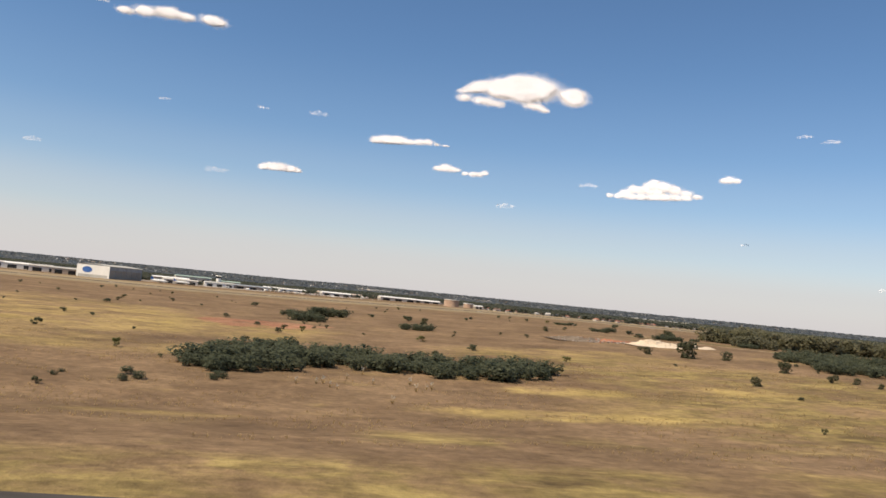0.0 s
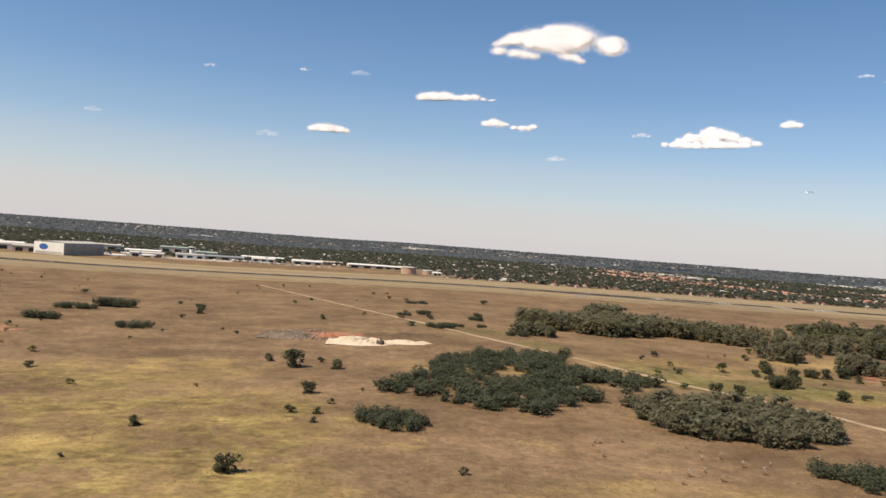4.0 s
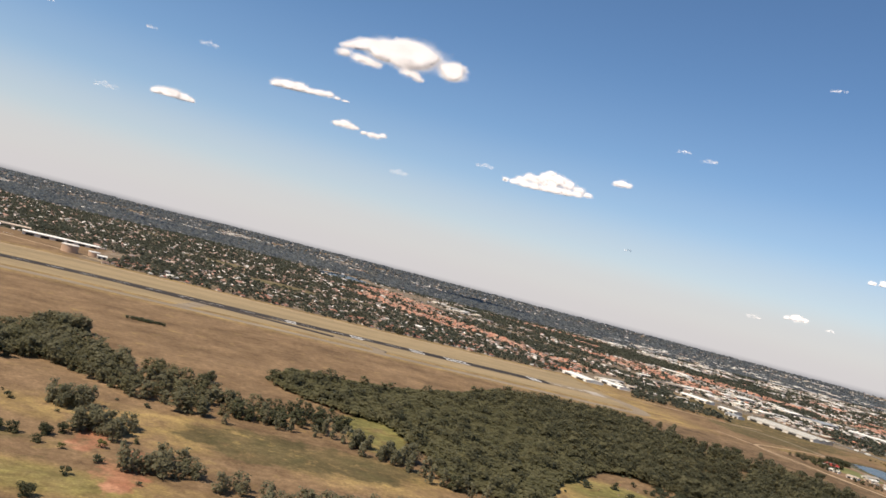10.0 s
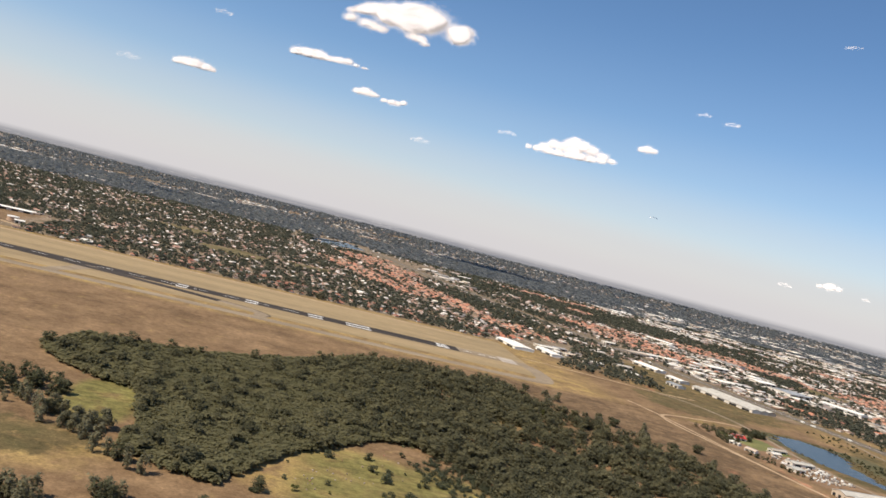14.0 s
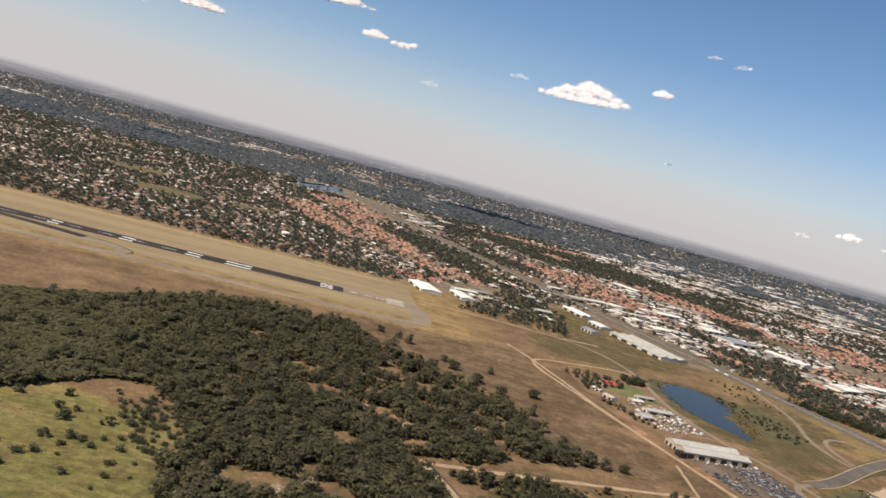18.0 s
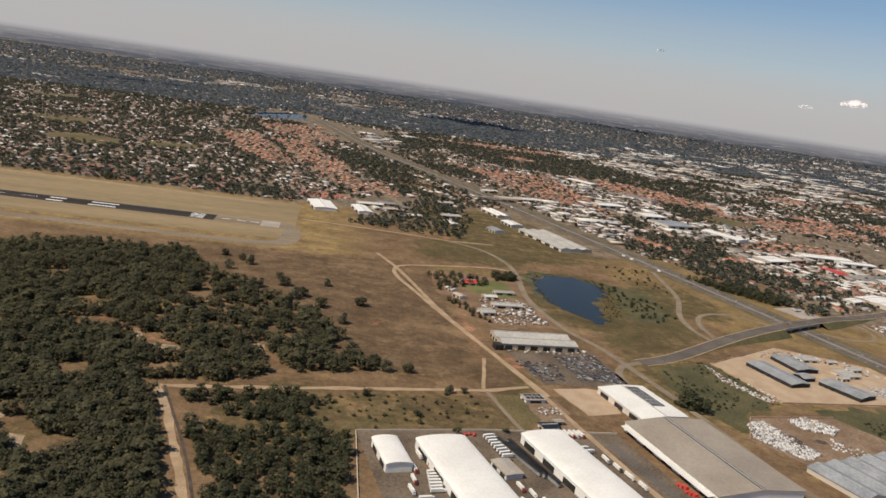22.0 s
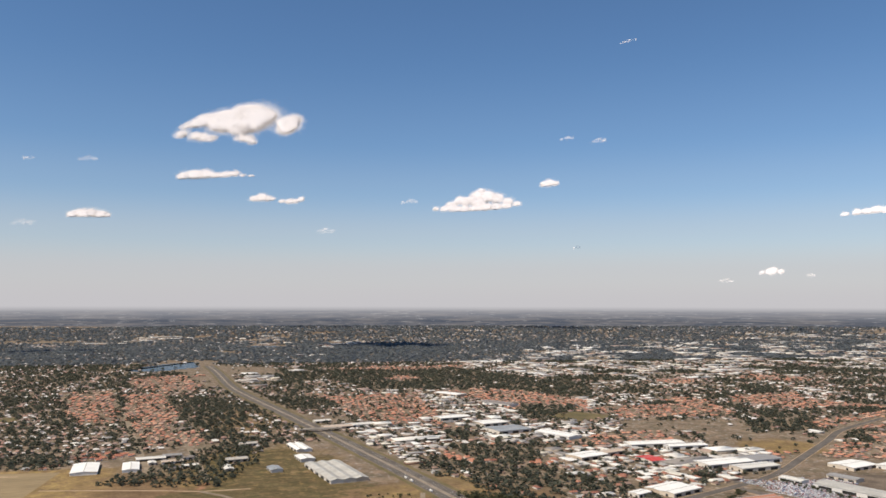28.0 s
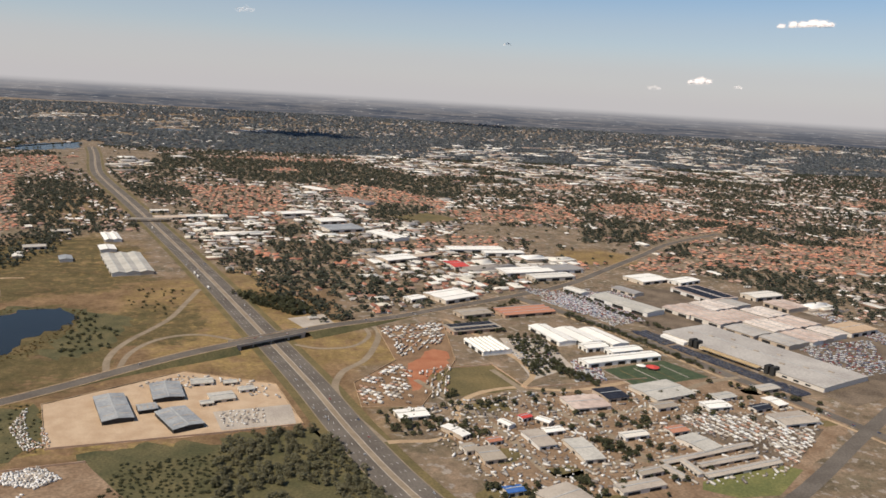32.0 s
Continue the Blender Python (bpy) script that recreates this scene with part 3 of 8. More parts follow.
green = blobs(gx, gy, [(250, 232, 40, 16, 0.7), (290, 225, 45, 12, 0.8), (420, 360, 16, 30, 1.2), (545, 305, 40, 45, 0.9), (560, 275, 40, 30, 0.95), (1010, 600, 38, 60, 0.7), (975, 400, 40, 60, 0.6), (1000, 440, 30, 30, 0.6), (1090, 380, 40, 20, 0.7), (800, 345, 30, 20, 0.35), (880, 640, 30, 25, 0.8), (960, 760, 60, 60, 0.45), (1130, 640, 60, 80, 0.4), (88, 104, 44, 26, 1.1), (96, 150, 40, 36, 0.95), (60, 190, 24, 30, 0.8), (14, 70, 9, 5, 0.9), (58, 88, 8, 5, 1.0), (110, 90, 30, 14, 0.9), (30, 76, 40, 4, 0.6), (1230, 420, 40, 60, 0.4), (985, 415, 20, 45, 0.9), (1095, 370, 28, 24, 0.9), (1020, 430, 14, 34, 0.8), (1060, 400, 60, 7, 0.9), (1290, 360, 40, 30, 0.5), (825, 355, 30, 16, 0.5)])
green = np.maximum(green, 1.0 * smooth01((gy - 30) / 4) * smooth01((53 + np.minimum(gx, 60) * 0.16 - gy) / 6))
sandy = blobs(gx, gy, [(38, 103, 22, 4.5, 1.0), (44, 130, 11, 6, 1.0), (82, 141, 11, 6, 0.9), (364, 304, 14, 9, 0.9)])
straw, green = np.maximum(straw, 1.25 * sandy), green * (1 - sandy)
lime = blobs(gx, gy, [(420, 360, 16, 30, 1.2), (545, 305, 44, 50, 0.95), (560, 270, 44, 40, 1.1), (985, 415, 20, 45, 0.5), (1095, 370, 28, 24, 0.7), (318, 190, 18, 12, 0.8), (290, 228, 40, 10, 0.5), (1010, 600, 38, 60, 0.3), (255, 225, 22, 10, 0.5), (182, 340, 14, 12, 0.7), (200, 305, 10, 14, 0.7), (228, 250, 14, 16, 0.6), (160, 362, 12, 8, 0.5), (252, 232, 26, 16, 0.8), (306, 226, 18, 10, 0.7), (272, 262, 16, 10, 0.5)])
town = np.maximum.reduce([smooth01((gy - 880) / 15) * smooth01((gx - 170) / 20), smooth01((gy - 1060) / 40), smooth01((gx - 1190) / 30) * smooth01((gy - 250) / 20), smooth01((gy - 800 + (gx - 900) * 0.3) / 40) * smooth01((gx - 780) / 30)])
field = blobs(gx, gy, [(1545, 900, 50, 50, 1), (1278, 487, 28, 26, 1), (1130, 590, 70, 90, 1), (1205, 560, 36, 46, 1), (900, 820, 60, 40, 0.7), (930, 880, 80, 110, 1), (985, 830, 40, 90, 1), (1120, 760, 25, 60, 0.8), (1070, 690, 40, 90, 0.8), (900, 1250, 60, 200, 0.6)])
town = town * (1 - field)
straw = np.maximum(straw, 0.35 * field)
green = np.maximum(green, 0.35 * field)
far_field = smooth01(np.sin(gx * 0.0011 + 0.7) * np.sin(gy * 0.0013 + 2.1) * 2.2 - 0.9) * smooth01((gy - 2600) / 500)
town = town * (1 - 0.4 * far_field)
red = blobs(gx, gy, [(120, 306, 13, 9, 1.2), (800, 478, 11, 9, 1), (326, 246, 6, 22, 0.8), (312, 272, 6, 14, 0.75), (346, 222, 7, 8, 0.4), (-15, 285, 22, 26, 0.85), (-90, 70, 30, 8, 0.45), (1262, 530, 7, 16, 0.9), (1236, 490, 8, 16, 0.8), (1290, 500, 12, 9, 0.8), (860, 480, 5, 60, 0.5), (880, 420, 5, 40, 0.5), (885, 790, 8, 18, 0.5), (1100, 395, 60, 5, 0.6), (960, 330, 3, 40, 0.4), (1070, 300, 30, 14, 0.6), (700, 430, 60, 30, 0.25), (905, 1600, 60, 60, 0.4)])
olive = blobs(gx, gy, [(930, 880, 80, 110, 0.8), (380, 298, 45, 24, 0.9), (985, 570, 60, 95, 1.1), (960, 770, 80, 60, 0.8), (900, 700, 40, 30, 0.7), (640, 590, 70, 12, 0.3), (830, 345, 50, 26, 0.7), (760, 330, 40, 40, 0.7), (1060, 620, 36, 60, 0.8), (985, 420, 40, 60, 0.6), (640, 300, 60, 90, 0.5), (900, 720, 60, 50, 0.9), (870, 400, 18, 24, 0.9), (260, 250, 50, 20, 0.4), (1095, 370, 30, 26, 1.0), (985, 415, 20, 45, 0.6)])
burnt = blobs(gx, gy, [(146, 312, 15, 9, 1.1), (863, 405, 11, 24, 1.1), (790, 640, 60, 14, 0.5), (700, 640, 60, 8, 0.4), (1000, 545, 12, 8, 0.7), (800, 606, 80, 26, 0.55), (775, 520, 70, 70, 0.8), (720, 600, 90, 40, 0.7), (800, 540, 60, 80, 0.7), (800, 440, 60, 50, 0.75), (860, 360, 60, 24, 0.4)])
ground_v = np.c_[gx.ravel(), gy.ravel(), gz(gx, gy).ravel()]
nx, ny = len(xs), len(ys)
ii = (np.arange(ny - 1)[:, None] * nx + np.arange(nx - 1)[None]).ravel()
ground_me = bpy.data.meshes.new("ground")
ground_me.vertices.add(len(ground_v))
ground_me.vertices.foreach_set("co", ground_v.ravel())
quads = np.c_[ii, ii + 1, ii + nx + 1, ii + nx].astype(np.int32)
ground_me.loops.add(quads.size)
ground_me.loops.foreach_set("vertex_index", quads.ravel())
ground_me.polygons.add(len(quads))
ground_me.polygons.foreach_set("loop_start", (np.arange(len(quads)) * 4).astype(np.int32))
ground_me.polygons.foreach_set("loop_total", np.full(len(quads), 4, np.int32))
ground_me.update(calc_edges=True)
zone_at = ground_me.attributes.new("zone", "FLOAT_COLOR", "POINT")
zone_at.data.foreach_set("color", np.c_[straw.ravel(), green.ravel(), town.ravel(), lime.ravel()].ravel())
soil_at = ground_me.attributes.new("soil", "FLOAT_COLOR", "POINT")
soil_at.data.foreach_set("color", np.c_[red.ravel(), olive.ravel(), burnt.ravel(), np.ones(red.size)].ravel())
ground_me.materials.append(VELD)
tagged(new("ground", ground_me), "dry brown grassland with straw and green patches", "ground", kind="structure")

# ---- airfield ----
strip("mown_strip", [(-700, 780), (0, 780), (735, 780)], 184, STRAW, "mown straw-coloured grass beside the runway", "grass", 0.03)
strip("near_runway", [(-400, 21.4), (300, 21.4), (1300, 21.4)], 26, ASPHALT_RUN, "dark asphalt edge of the take-off runway", "runway", 0.05)
strip("runway", [(-700, 749), (200, 749), (662, 748)], 25, ASPHALT_RUN, "dark asphalt runway with white markings", "runway", 0.09)
strip("runway_end", [(662, 748), (726, 747)], 25, ASPHALT_OLD, "worn grey asphalt before the runway threshold", "runway", 0.09)
strip("taxiway", [(-700, 672), (300, 668), (700, 664)], 15, ASPHALT_OLD, "worn grey taxiway along the runway", "taxiway", 0.07)
strip("taxiway_link", [(690, 664), (722, 668), (733, 690), (733, 728), (724, 752)], 17, ASPHALT_OLD, "worn grey taxiway bend", "taxiway", 0.08)
strip("fast_exit", [(250, 741), (300, 736), (353, 729), (400, 720), (436, 711)], 13, ASPHALT_RUN, "dark asphalt runway exit", "taxiway", 0.1)
strip("exit_bend", [(400, 722), (436, 712), (460, 702), (474, 690), (472, 674)], 12, ASPHALT_OLD, "worn grey bend of the runway exit", "taxiway", 0.08)
strip("exit_edge", [(436, 718), (462, 709), (481, 692), (478, 680)], 1.6, DARK_SOIL, "dark edge along the runway exit", "taxiway", 0.11)
strip("cross_taxiway", [(300, 664), (312, 700), (322, 742)], 12, ASPHALT_OLD, "worn grey taxiway crossing to the runway", "taxiway", 0.08)
area("threshold_pad", [(704, 733), (721, 733), (721, 760), (704, 760)], CONCRETE, "pale concrete runway threshold pad", "runway", 0.12)
marks = []
for x0, x1 in ((394, 404), (456, 468), (515, 529), (551, 575)):
    for y0, y1 in ((739.5, 743.5), (751.5, 755.5)):
        marks.append(box(x0, x1, y0, y1, 0.1, 0.13))
for k in range(8):
    marks.append(box(640, 652, 738.6 + k * 2.7, 739.9 + k * 2.7, 0.1, 0.13))
for k in range(40):
    marks.append(box(-600 + k * 28, -586 + k * 28, 748.4, 749.3, 0.1, 0.13))
for x0 in (668, 682, 694):
    marks.append(box(x0, x0 + 8, 746.8, 748.2, 0.1, 0.13))
mv, mf = merge(*marks)
mv = [(x, y, z + float(gz(x, y))) for x, y, z in mv]
tagged(new("runway_marking", mesh_of("runway_marking", mv, mf, PAINT)), "white painted runway threshold and centre markings", "marking", kind="structure")
strip("airfield_road", [(-400, 862), (-100, 858), (40, 850), (150, 868), (250, 862), (500, 866), (700, 856)], 4.5, GRAVEL, "pale dirt road beyond the runway", "road", 0.06, wobble=1.0)
strip("perimeter_track", [(-300, 1010), (-100, 1005), (50, 990), (150, 950), (205, 912)], 7, GRAVEL, "pale dirt perimeter track", "road", 0.06, wobble=2.0)
strip("apron", [(-420, 985), (-240, 1010), (-60, 1035)], 50, CONCRETE, "pale concrete apron beside the hangar", "pavement", 0.07)

# ---- tracks, roads ----
strip("dirt_track", [(44, 597), (90, 502), (132, 412), (150, 376), (180, 316), (205, 275), (226, 232), (247, 203), (262, 172), (290, 120)], 2.6, GRAVEL, "pale dirt track through the grassland", "road", 0.05, wobble=1.2)
strip("farm_road", [(810, 676), (826, 622), (846, 525), (862, 466), (883, 392), (896, 337), (912, 275), (940, 190)], 3.2, GRAVEL, "pale gravel road beside a fence", "road", 0.08, wobble=0.6)
strip("bend_road", [(926, 664), (905, 666), (870, 656), (832, 642), (822, 625), (823, 600), (832, 568), (851, 500), (871, 436), (888, 381)], 3.4, GRAVEL, "pale gravel road with a sharp bend", "road", 0.07, wobble=0.6)
strip("cross_track", [(694, 353), (721, 357), (753, 363), (795, 371), (834, 378), (855, 382), (880, 392)], 3.6, GRAVEL, "pale dirt track at the edge of the wood", "road", 0.06, wobble=1.4)
strip("wood_track", [(694, 356), (703, 335), (712, 305), (722, 270), (735, 215)], 3.6, GRAVEL, "wide pale dirt track between the trees", "road", 0.05, wobble=1.0)
strip("ditch", [(699, 354), (707, 330), (716, 303), (726, 268), (738, 215)], 1.2, DARK_SOIL, "dark ditch along a dirt track", "ditch", 0.08)
strip("south_track", [(855, 381), (862, 345), (868, 322)], 2.4, ASPHALT_OLD, "narrow grey lane", "road", 0.05)
strip("field_path", [(854, 384), (862, 431)], 2.2, GRAVEL, "pale footpath over the field", "road", 0.05, wobble=0.8)
strip("works_road", [(885, 766), (915, 736), (929, 690), (929, 647), (922, 575), (931, 510), (947, 470), (957, 428), (965, 393), (973, 349), (981, 307), (995, 270), (1020, 190)], 4.6, ASPHALT_OLD, "grey service road behind the workshops", "road", 0.07)
strip("lane", [(740, 790), (800, 782), (860, 772), (885, 766), (930, 770)], 3.5, GRAVEL, "pale lane at the airfield's edge", "road", 0.06, wobble=0.8)
strip("shed_lane", [(905, 331), (918, 283), (930, 230)], 5, ASPHALT, "asphalt lane between the warehouses", "road", 0.06)
for pts in ([(512, 1690), (670, 1146), (741, 905)], [(573, 1784), (756, 1101), (826, 848)], [(700, 1800), (780, 1282), (865, 899), (887, 813)]):
    strip("estate_road", pts, 7, ASPHALT_OLD, "worn grey street through the red-roofed estate", "road", 0.08)

# ---- highway ----
HWY = [(1290, 120), (1245, 245), (1209, 334), (1188, 406), (1168, 490), (1136, 610), (1088, 786), (1020, 1022), (934, 1310), (870, 1520), (822, 1700), (756, 2040), (708, 2260)]
strip("highway_verge", HWY, 34, VERGE, "dry mown grass along the highway", "grass", 0.02)
strip("highway_median", HWY, 3.6, ASPHALT_OLD, "worn grey median of the highway", "road", 0.04)
for o, n_ in ((6.6, "carriageway"), (-6.6, "carriageway")):
    strip("highway_" + n_, HWY, 9.2, ASPHALT, "dark asphalt highway carriageway", "road", 0.1, off=o)
for o, w in ((11.5, 0.6), (-11.5, 0.6), (1.8, 0.5), (-1.8, 0.5)):
    strip("highway_shoulder", HWY, w, CONCRETE if abs(o) < 5 else ASPHALT_OLD, "pale concrete highway edge strip", "road", 0.09, off=o)
hq = spline(HWY, 5.0)
hd = np.gradient(hq, axis=0)
hd /= np.linalg.norm(hd, axis=1)[:, None]
dash = []
for k in range(0, min(len(hq), 190), 2):
    for o in (5.1, 8.1, -5.1, -8.1):
        c_ = hq[k] + np.array((-hd[k][1], hd[k][0])) * o
        dash.append((c_[0], c_[1], 0.12, 1, 1, 1, math.atan2(hd[k][1], hd[k][0])))
joined("lane_dashes", box(-1.0, 1.0, -0.08, 0.08, 0, 0.02), dash, PAINT, "white dashed lane lines on the highway", "marking", "structure")


def bank_height(q):
    """The overpass road climbs to the bridge and falls again."""
    d = np.hypot(q[:, 0] - 1144, q[:, 1] - 573)
    return 3.6 * smooth01((150 - d) / 110)


OVER = [(966, 450), (995, 467), (1051, 512), (1121, 558), (1166, 586), (1219, 617), (1282, 655), (1370, 704), (1446, 752), (1534, 836), (1620, 920), (1700, 1000), (1830, 1090)]
strip("cross_road", OVER, 9.5, ASPHALT, "asphalt road carried over the highway by a bridge", "road", 0.16, height=bank_height)
for o in (5.4, -5.4):
    strip("road_edge", OVER, 0.9, GRAVEL, "pale gravel edge of the cross road", "road", 0.15, off=o, height=bank_height)


def embankment(name, pts):
    """A sloped earth bank that carries the road."""
    q = spline(pts, 4.0)
    d = np.gradient(q, axis=0)
    d /= np.linalg.norm(d, axis=1)[:, None]
    s = np.stack([-d[:, 1], d[:, 0]], -1)
    h = bank_height(q)
    v, n = [], len(q)
    for k, off in enumerate((6.2, 6.0, -6.0, -6.2)):
        e = off + np.sign(off) * (h * 1.9 if k in (0, 3) else 0)
        z = h * (0.0 if k in (0, 3) else 1.0)
        v += [(*(q[i] + s[i] * e[i] if k in (0, 3) else q[i] + s[i] * off), z[i] + 0.05) for i in range(n)]
    f = [(k * n + i, (k + 1) * n + i, (k + 1) * n + i + 1, k * n + i + 1) for k in range(3) for i in range(n - 1)]
    tagged(new(name, mesh_of(name, v, f, SCRUB)), "grassed earth bank under the cross road", "embankment", kind="structure")


embankment("embankment_west", [(1010, 479), (1051, 512), (1090, 538), (1119, 556)])
embankment("embankment_east", [(1171, 589), (1219, 617), (1282, 655)])
bridge = tagged(new("road_bridge"), "concrete road bridge over the highway", "bridge")
bd = np.array((1166 - 1121, 586 - 558), float)
ba = math.atan2(bd[1], bd[0])
bridge.matrix_world = pose(1144, 572.5, 0, 0, 0, math.degrees(ba))
part("deck", box(-28, 28, -6, 6, 2.9, 3.68), CONCRETE, bridge)
for s_ in (-1, 1):
    part("parapet", box(-29, 29, s_ * 6 - 0.2, s_ * 6 + 0.2, 2.7, 4.4), CONCRETE, bridge)
for x0 in (-15, 0, 15):
    for y0 in (-4, 0, 4):
        part("pier", box(x0 - 0.5, x0 + 0.5, y0 - 0.7, y0 + 0.7, 0, 2.9), CONCRETE, bridge)
for s_ in (-1, 1):
    part("abutment", box(s_ * 27 - 1.5, s_ * 27 + 1.5, -6, 6, 0, 2.9), CONCRETE, bridge)
far_bridge = tagged(new("road_bridge"), "narrow concrete road bridge over the highway", "bridge")
far_bridge.matrix_world = pose(996, 1094, 0, 0, 0, 8)
part("deck", box(-30, 30, -4, 4, 3.0, 3.8), CONCRETE, far_bridge)
for s_ in (-1, 1):
    part("parapet", box(-30, 30, s_ * 4 - 0.2, s_ * 4 + 0.2, 3, 4.5), CONCRETE, far_bridge)
    part("pier", box(s_ * 15 - 0.6, s_ * 15 + 0.6, -3, 3, 0, 3.0), CONCRETE, far_bridge)
strip("bridge_road", [(880, 1060), (935, 1075), (966, 1090), (1026, 1098), (1090, 1105)], 6, ASPHALT_OLD, "grey road to the far bridge", "road", 0.1)
strip("slip_road", [(1085, 730), (1078, 684), (1068, 630), (1046, 575), (1040, 540), (1044, 510)], 4.5, ASPHALT_OLD, "grey slip road joining the highway", "road", 0.07)
strip("loop_road", [(1050, 513), (1052, 550), (1066, 580), (1090, 592), (1114, 582), (1133, 560)], 4.0, ASPHALT_OLD, "grey loop road of the junction", "road", 0.08)
strip("slip_road_east", [(1222, 620), (1229, 600), (1224, 570), (1210, 530), (1192, 506), (1184, 474), (1190, 437), (1203, 395)], 4.8, ASPHALT_OLD, "grey slip road curving to the highway", "road", 0.08)
strip("loop_road_east", [(1219, 612), (1220, 585), (1205, 560), (1180, 556), (1163, 566)], 3.4, ASPHALT_OLD, "grey loop road of the junction", "road", 0.07)
strip("access_road", [(966, 450), (950, 440), (942, 420), (948, 396), (962, 372)], 4.5, ASPHALT_OLD, "grey access road to the workshops", "road", 0.08)
EAST = [(1378, 700), (1431, 590), (1466, 480), (1491, 408), (1505, 360), (1520, 300)]
strip("factory_road", EAST, 9, ASPHALT, "asphalt road in front of the factory", "road", 0.08)
strip("rail_bed", EAST, 3.0, GRAVEL, "pale strip along the factory road", "road", 0.09, off=-9)
strip("corner_road", [(1640, 470), (1560, 425), (1522, 400), (1474, 367), (1439, 342), (1404, 318), (1388, 308), (1340, 272)], 8.5, ASPHALT, "asphalt main road with two lanes each way", "road", 0.1)
strip("park_lane", [(1205, 395), (1240, 400), (1262, 452), (1300, 470), (1338, 462), (1400, 480)], 4, GRAVEL, "pale earth road between the yards", "road", 0.06, wobble=0.8)
strip("middle_lane", [(1306, 470), (1322, 500), (1312, 560), (1290, 630)], 4, GRAVEL, "orange earth road between the yards", "road", 0.06, wobble=0.6)
strip("yard_street", [(1238, 488), (1250, 460), (1265, 424), (1273, 395), (1278, 363), (1283, 347), (1303, 352), (1329, 361), (1341, 358)], 4.5, ASPHALT_OLD, "grey street between the workshops", "road", 0.07)
strip("yard_street", [(1295, 504), (1307, 455), (1317, 423), (1330, 401), (1336, 378), (1342, 356), (1351, 334)], 4.5, ASPHALT_OLD, "grey street between the workshops", "road", 0.07)
strip("yard_street", [(1317, 423), (1330, 419), (1358, 424), (1380, 434), (1392, 440), (1434, 467), (1470, 478)], 4.5, ASPHALT_OLD, "grey street between the workshops", "road", 0.07)
strip("town_street", [(1240, 1250), (1330, 1010), (1380, 860), (1400, 760), (1378, 700)], 8, ASPHALT, "asphalt street through the town", "road", 0.08)

# ---- yards, patches, lake ----
area("scrub_floor", [(1050, 395), (1066, 345), (1110, 288), (1206, 296), (1186, 390), (1166, 416), (1118, 408)], SCRUB, "dark green scrubby ground beside the highway", "ground", 0.02, 5)
area("scrub_floor", [(974, 446), (1016, 462), (1032, 400), (1000, 382), (984, 350), (970, 392)], SCRUB, "dark green scrubby ground beside the yard", "ground", 0.02, 5)
area("scrub_floor", [(1000, 655), (1040, 640), (1036, 560), (1012, 536), (994, 552), (1004, 600)], SCRUB, "dark marshy ground beside the lake", "ground", 0.02, 6)
area("scrub_floor", [(934, 660), (950, 672), (1004, 664), (1002, 640), (960, 664), (946, 650), (938, 605), (942, 570), (930, 575)], SCRUB, "dark marshy bank of the lake", "ground", 0.025, 3)
area("lake", [(944, 640), (955, 660), (984, 667), (999, 645), (994, 605), (986, 594), (982, 578), (974, 566), (980, 556), (970, 548), (970, 526), (963, 524), (955, 538), (941, 560), (936, 585), (940, 605)], WATER, "dark blue lake with reedy banks", "water", 0.06, 5)
area("lake", [(520, 2110), (600, 2080), (690, 2190), (650, 2420), (560, 2300)], WATER, "dark blue lake among trees", "water", 0.06, 12)
area("lake", [(750, 3160), (850, 3150), (860, 3300), (750, 3290)], WATER, "dark blue lake among trees", "water", 0.06, 12)
area("compound", [(850, 636), (926, 640), (920, 575), (928, 505), (880, 489), (852, 560)], EARTH, "earth yard of a farm compound", "yard", 0.05, 2)
area("compound_lawn", [(866, 620), (912, 618), (914, 572), (880, 575)], LUSH, "green lawn in a compound", "grass", 0.07, 3)
area("workshop_yard", [(878, 448), (938, 460), (944, 405), (890, 398)], YARD, "grey concrete yard full of cars", "yard", 0.06, 1)
area("sand_yard", [(893, 393), (925, 398), (924, 366), (904, 360)], SAND, "bare sandy yard beside a warehouse", "yard", 0.07, 1)
area("warehouse_yard", [(786, 322), (845, 333), (912, 340), (935, 250), (800, 240)], YARD, "asphalt yard round the warehouses", "yard", 0.04)
area("storage_yard", [(1018, 462), (1090, 512), (1148, 486), (1162, 422), (1117, 414), (1034, 402)], SAND, "pale sandy storage yard with a wall", "yard", 0.07, 1)
area("storage_slab", [(1112, 444), (1156, 452), (1158, 424), (1118, 418)], CONCRETE, "pale concrete slab in a yard", "yard", 0.1)
area("scrap_yard", [(985, 348), (1000, 376), (1056, 386), (1076, 352), (1048, 332), (1003, 322)], WORN_EARTH, "pale yard heaped with scrap", "yard", 0.06, 2)
area("truck_yard", [(1000, 322), (1080, 345), (1070, 290), (1010, 285)], EARTH, "brown earth yard", "yard", 0.05, 2)
area("dealer_yard", [(1229, 608), (1286, 622), (1274, 525), (1233, 442), (1197, 444), (1197, 485), (1231, 527)], EARTH, "earth yard packed with white trailers", "yard", 0.05, 1)
area("dealer_soil", [(1233, 505), (1262, 552), (1272, 545), (1268, 520), (1232, 468)], RED_SOIL, "red soil drive in a yard", "yard", 0.08, 2)
area("field", [(1249, 506), (1298, 514), (1308, 468), (1256, 457)], VERGE, "rough green field between yards", "grass", 0.07, 2)
area("car_park", [(1322, 576), (1358, 574), (1356, 506), (1317, 482)], CONCRETE, "grey car park with rows of small trees", "yard", 0.06)
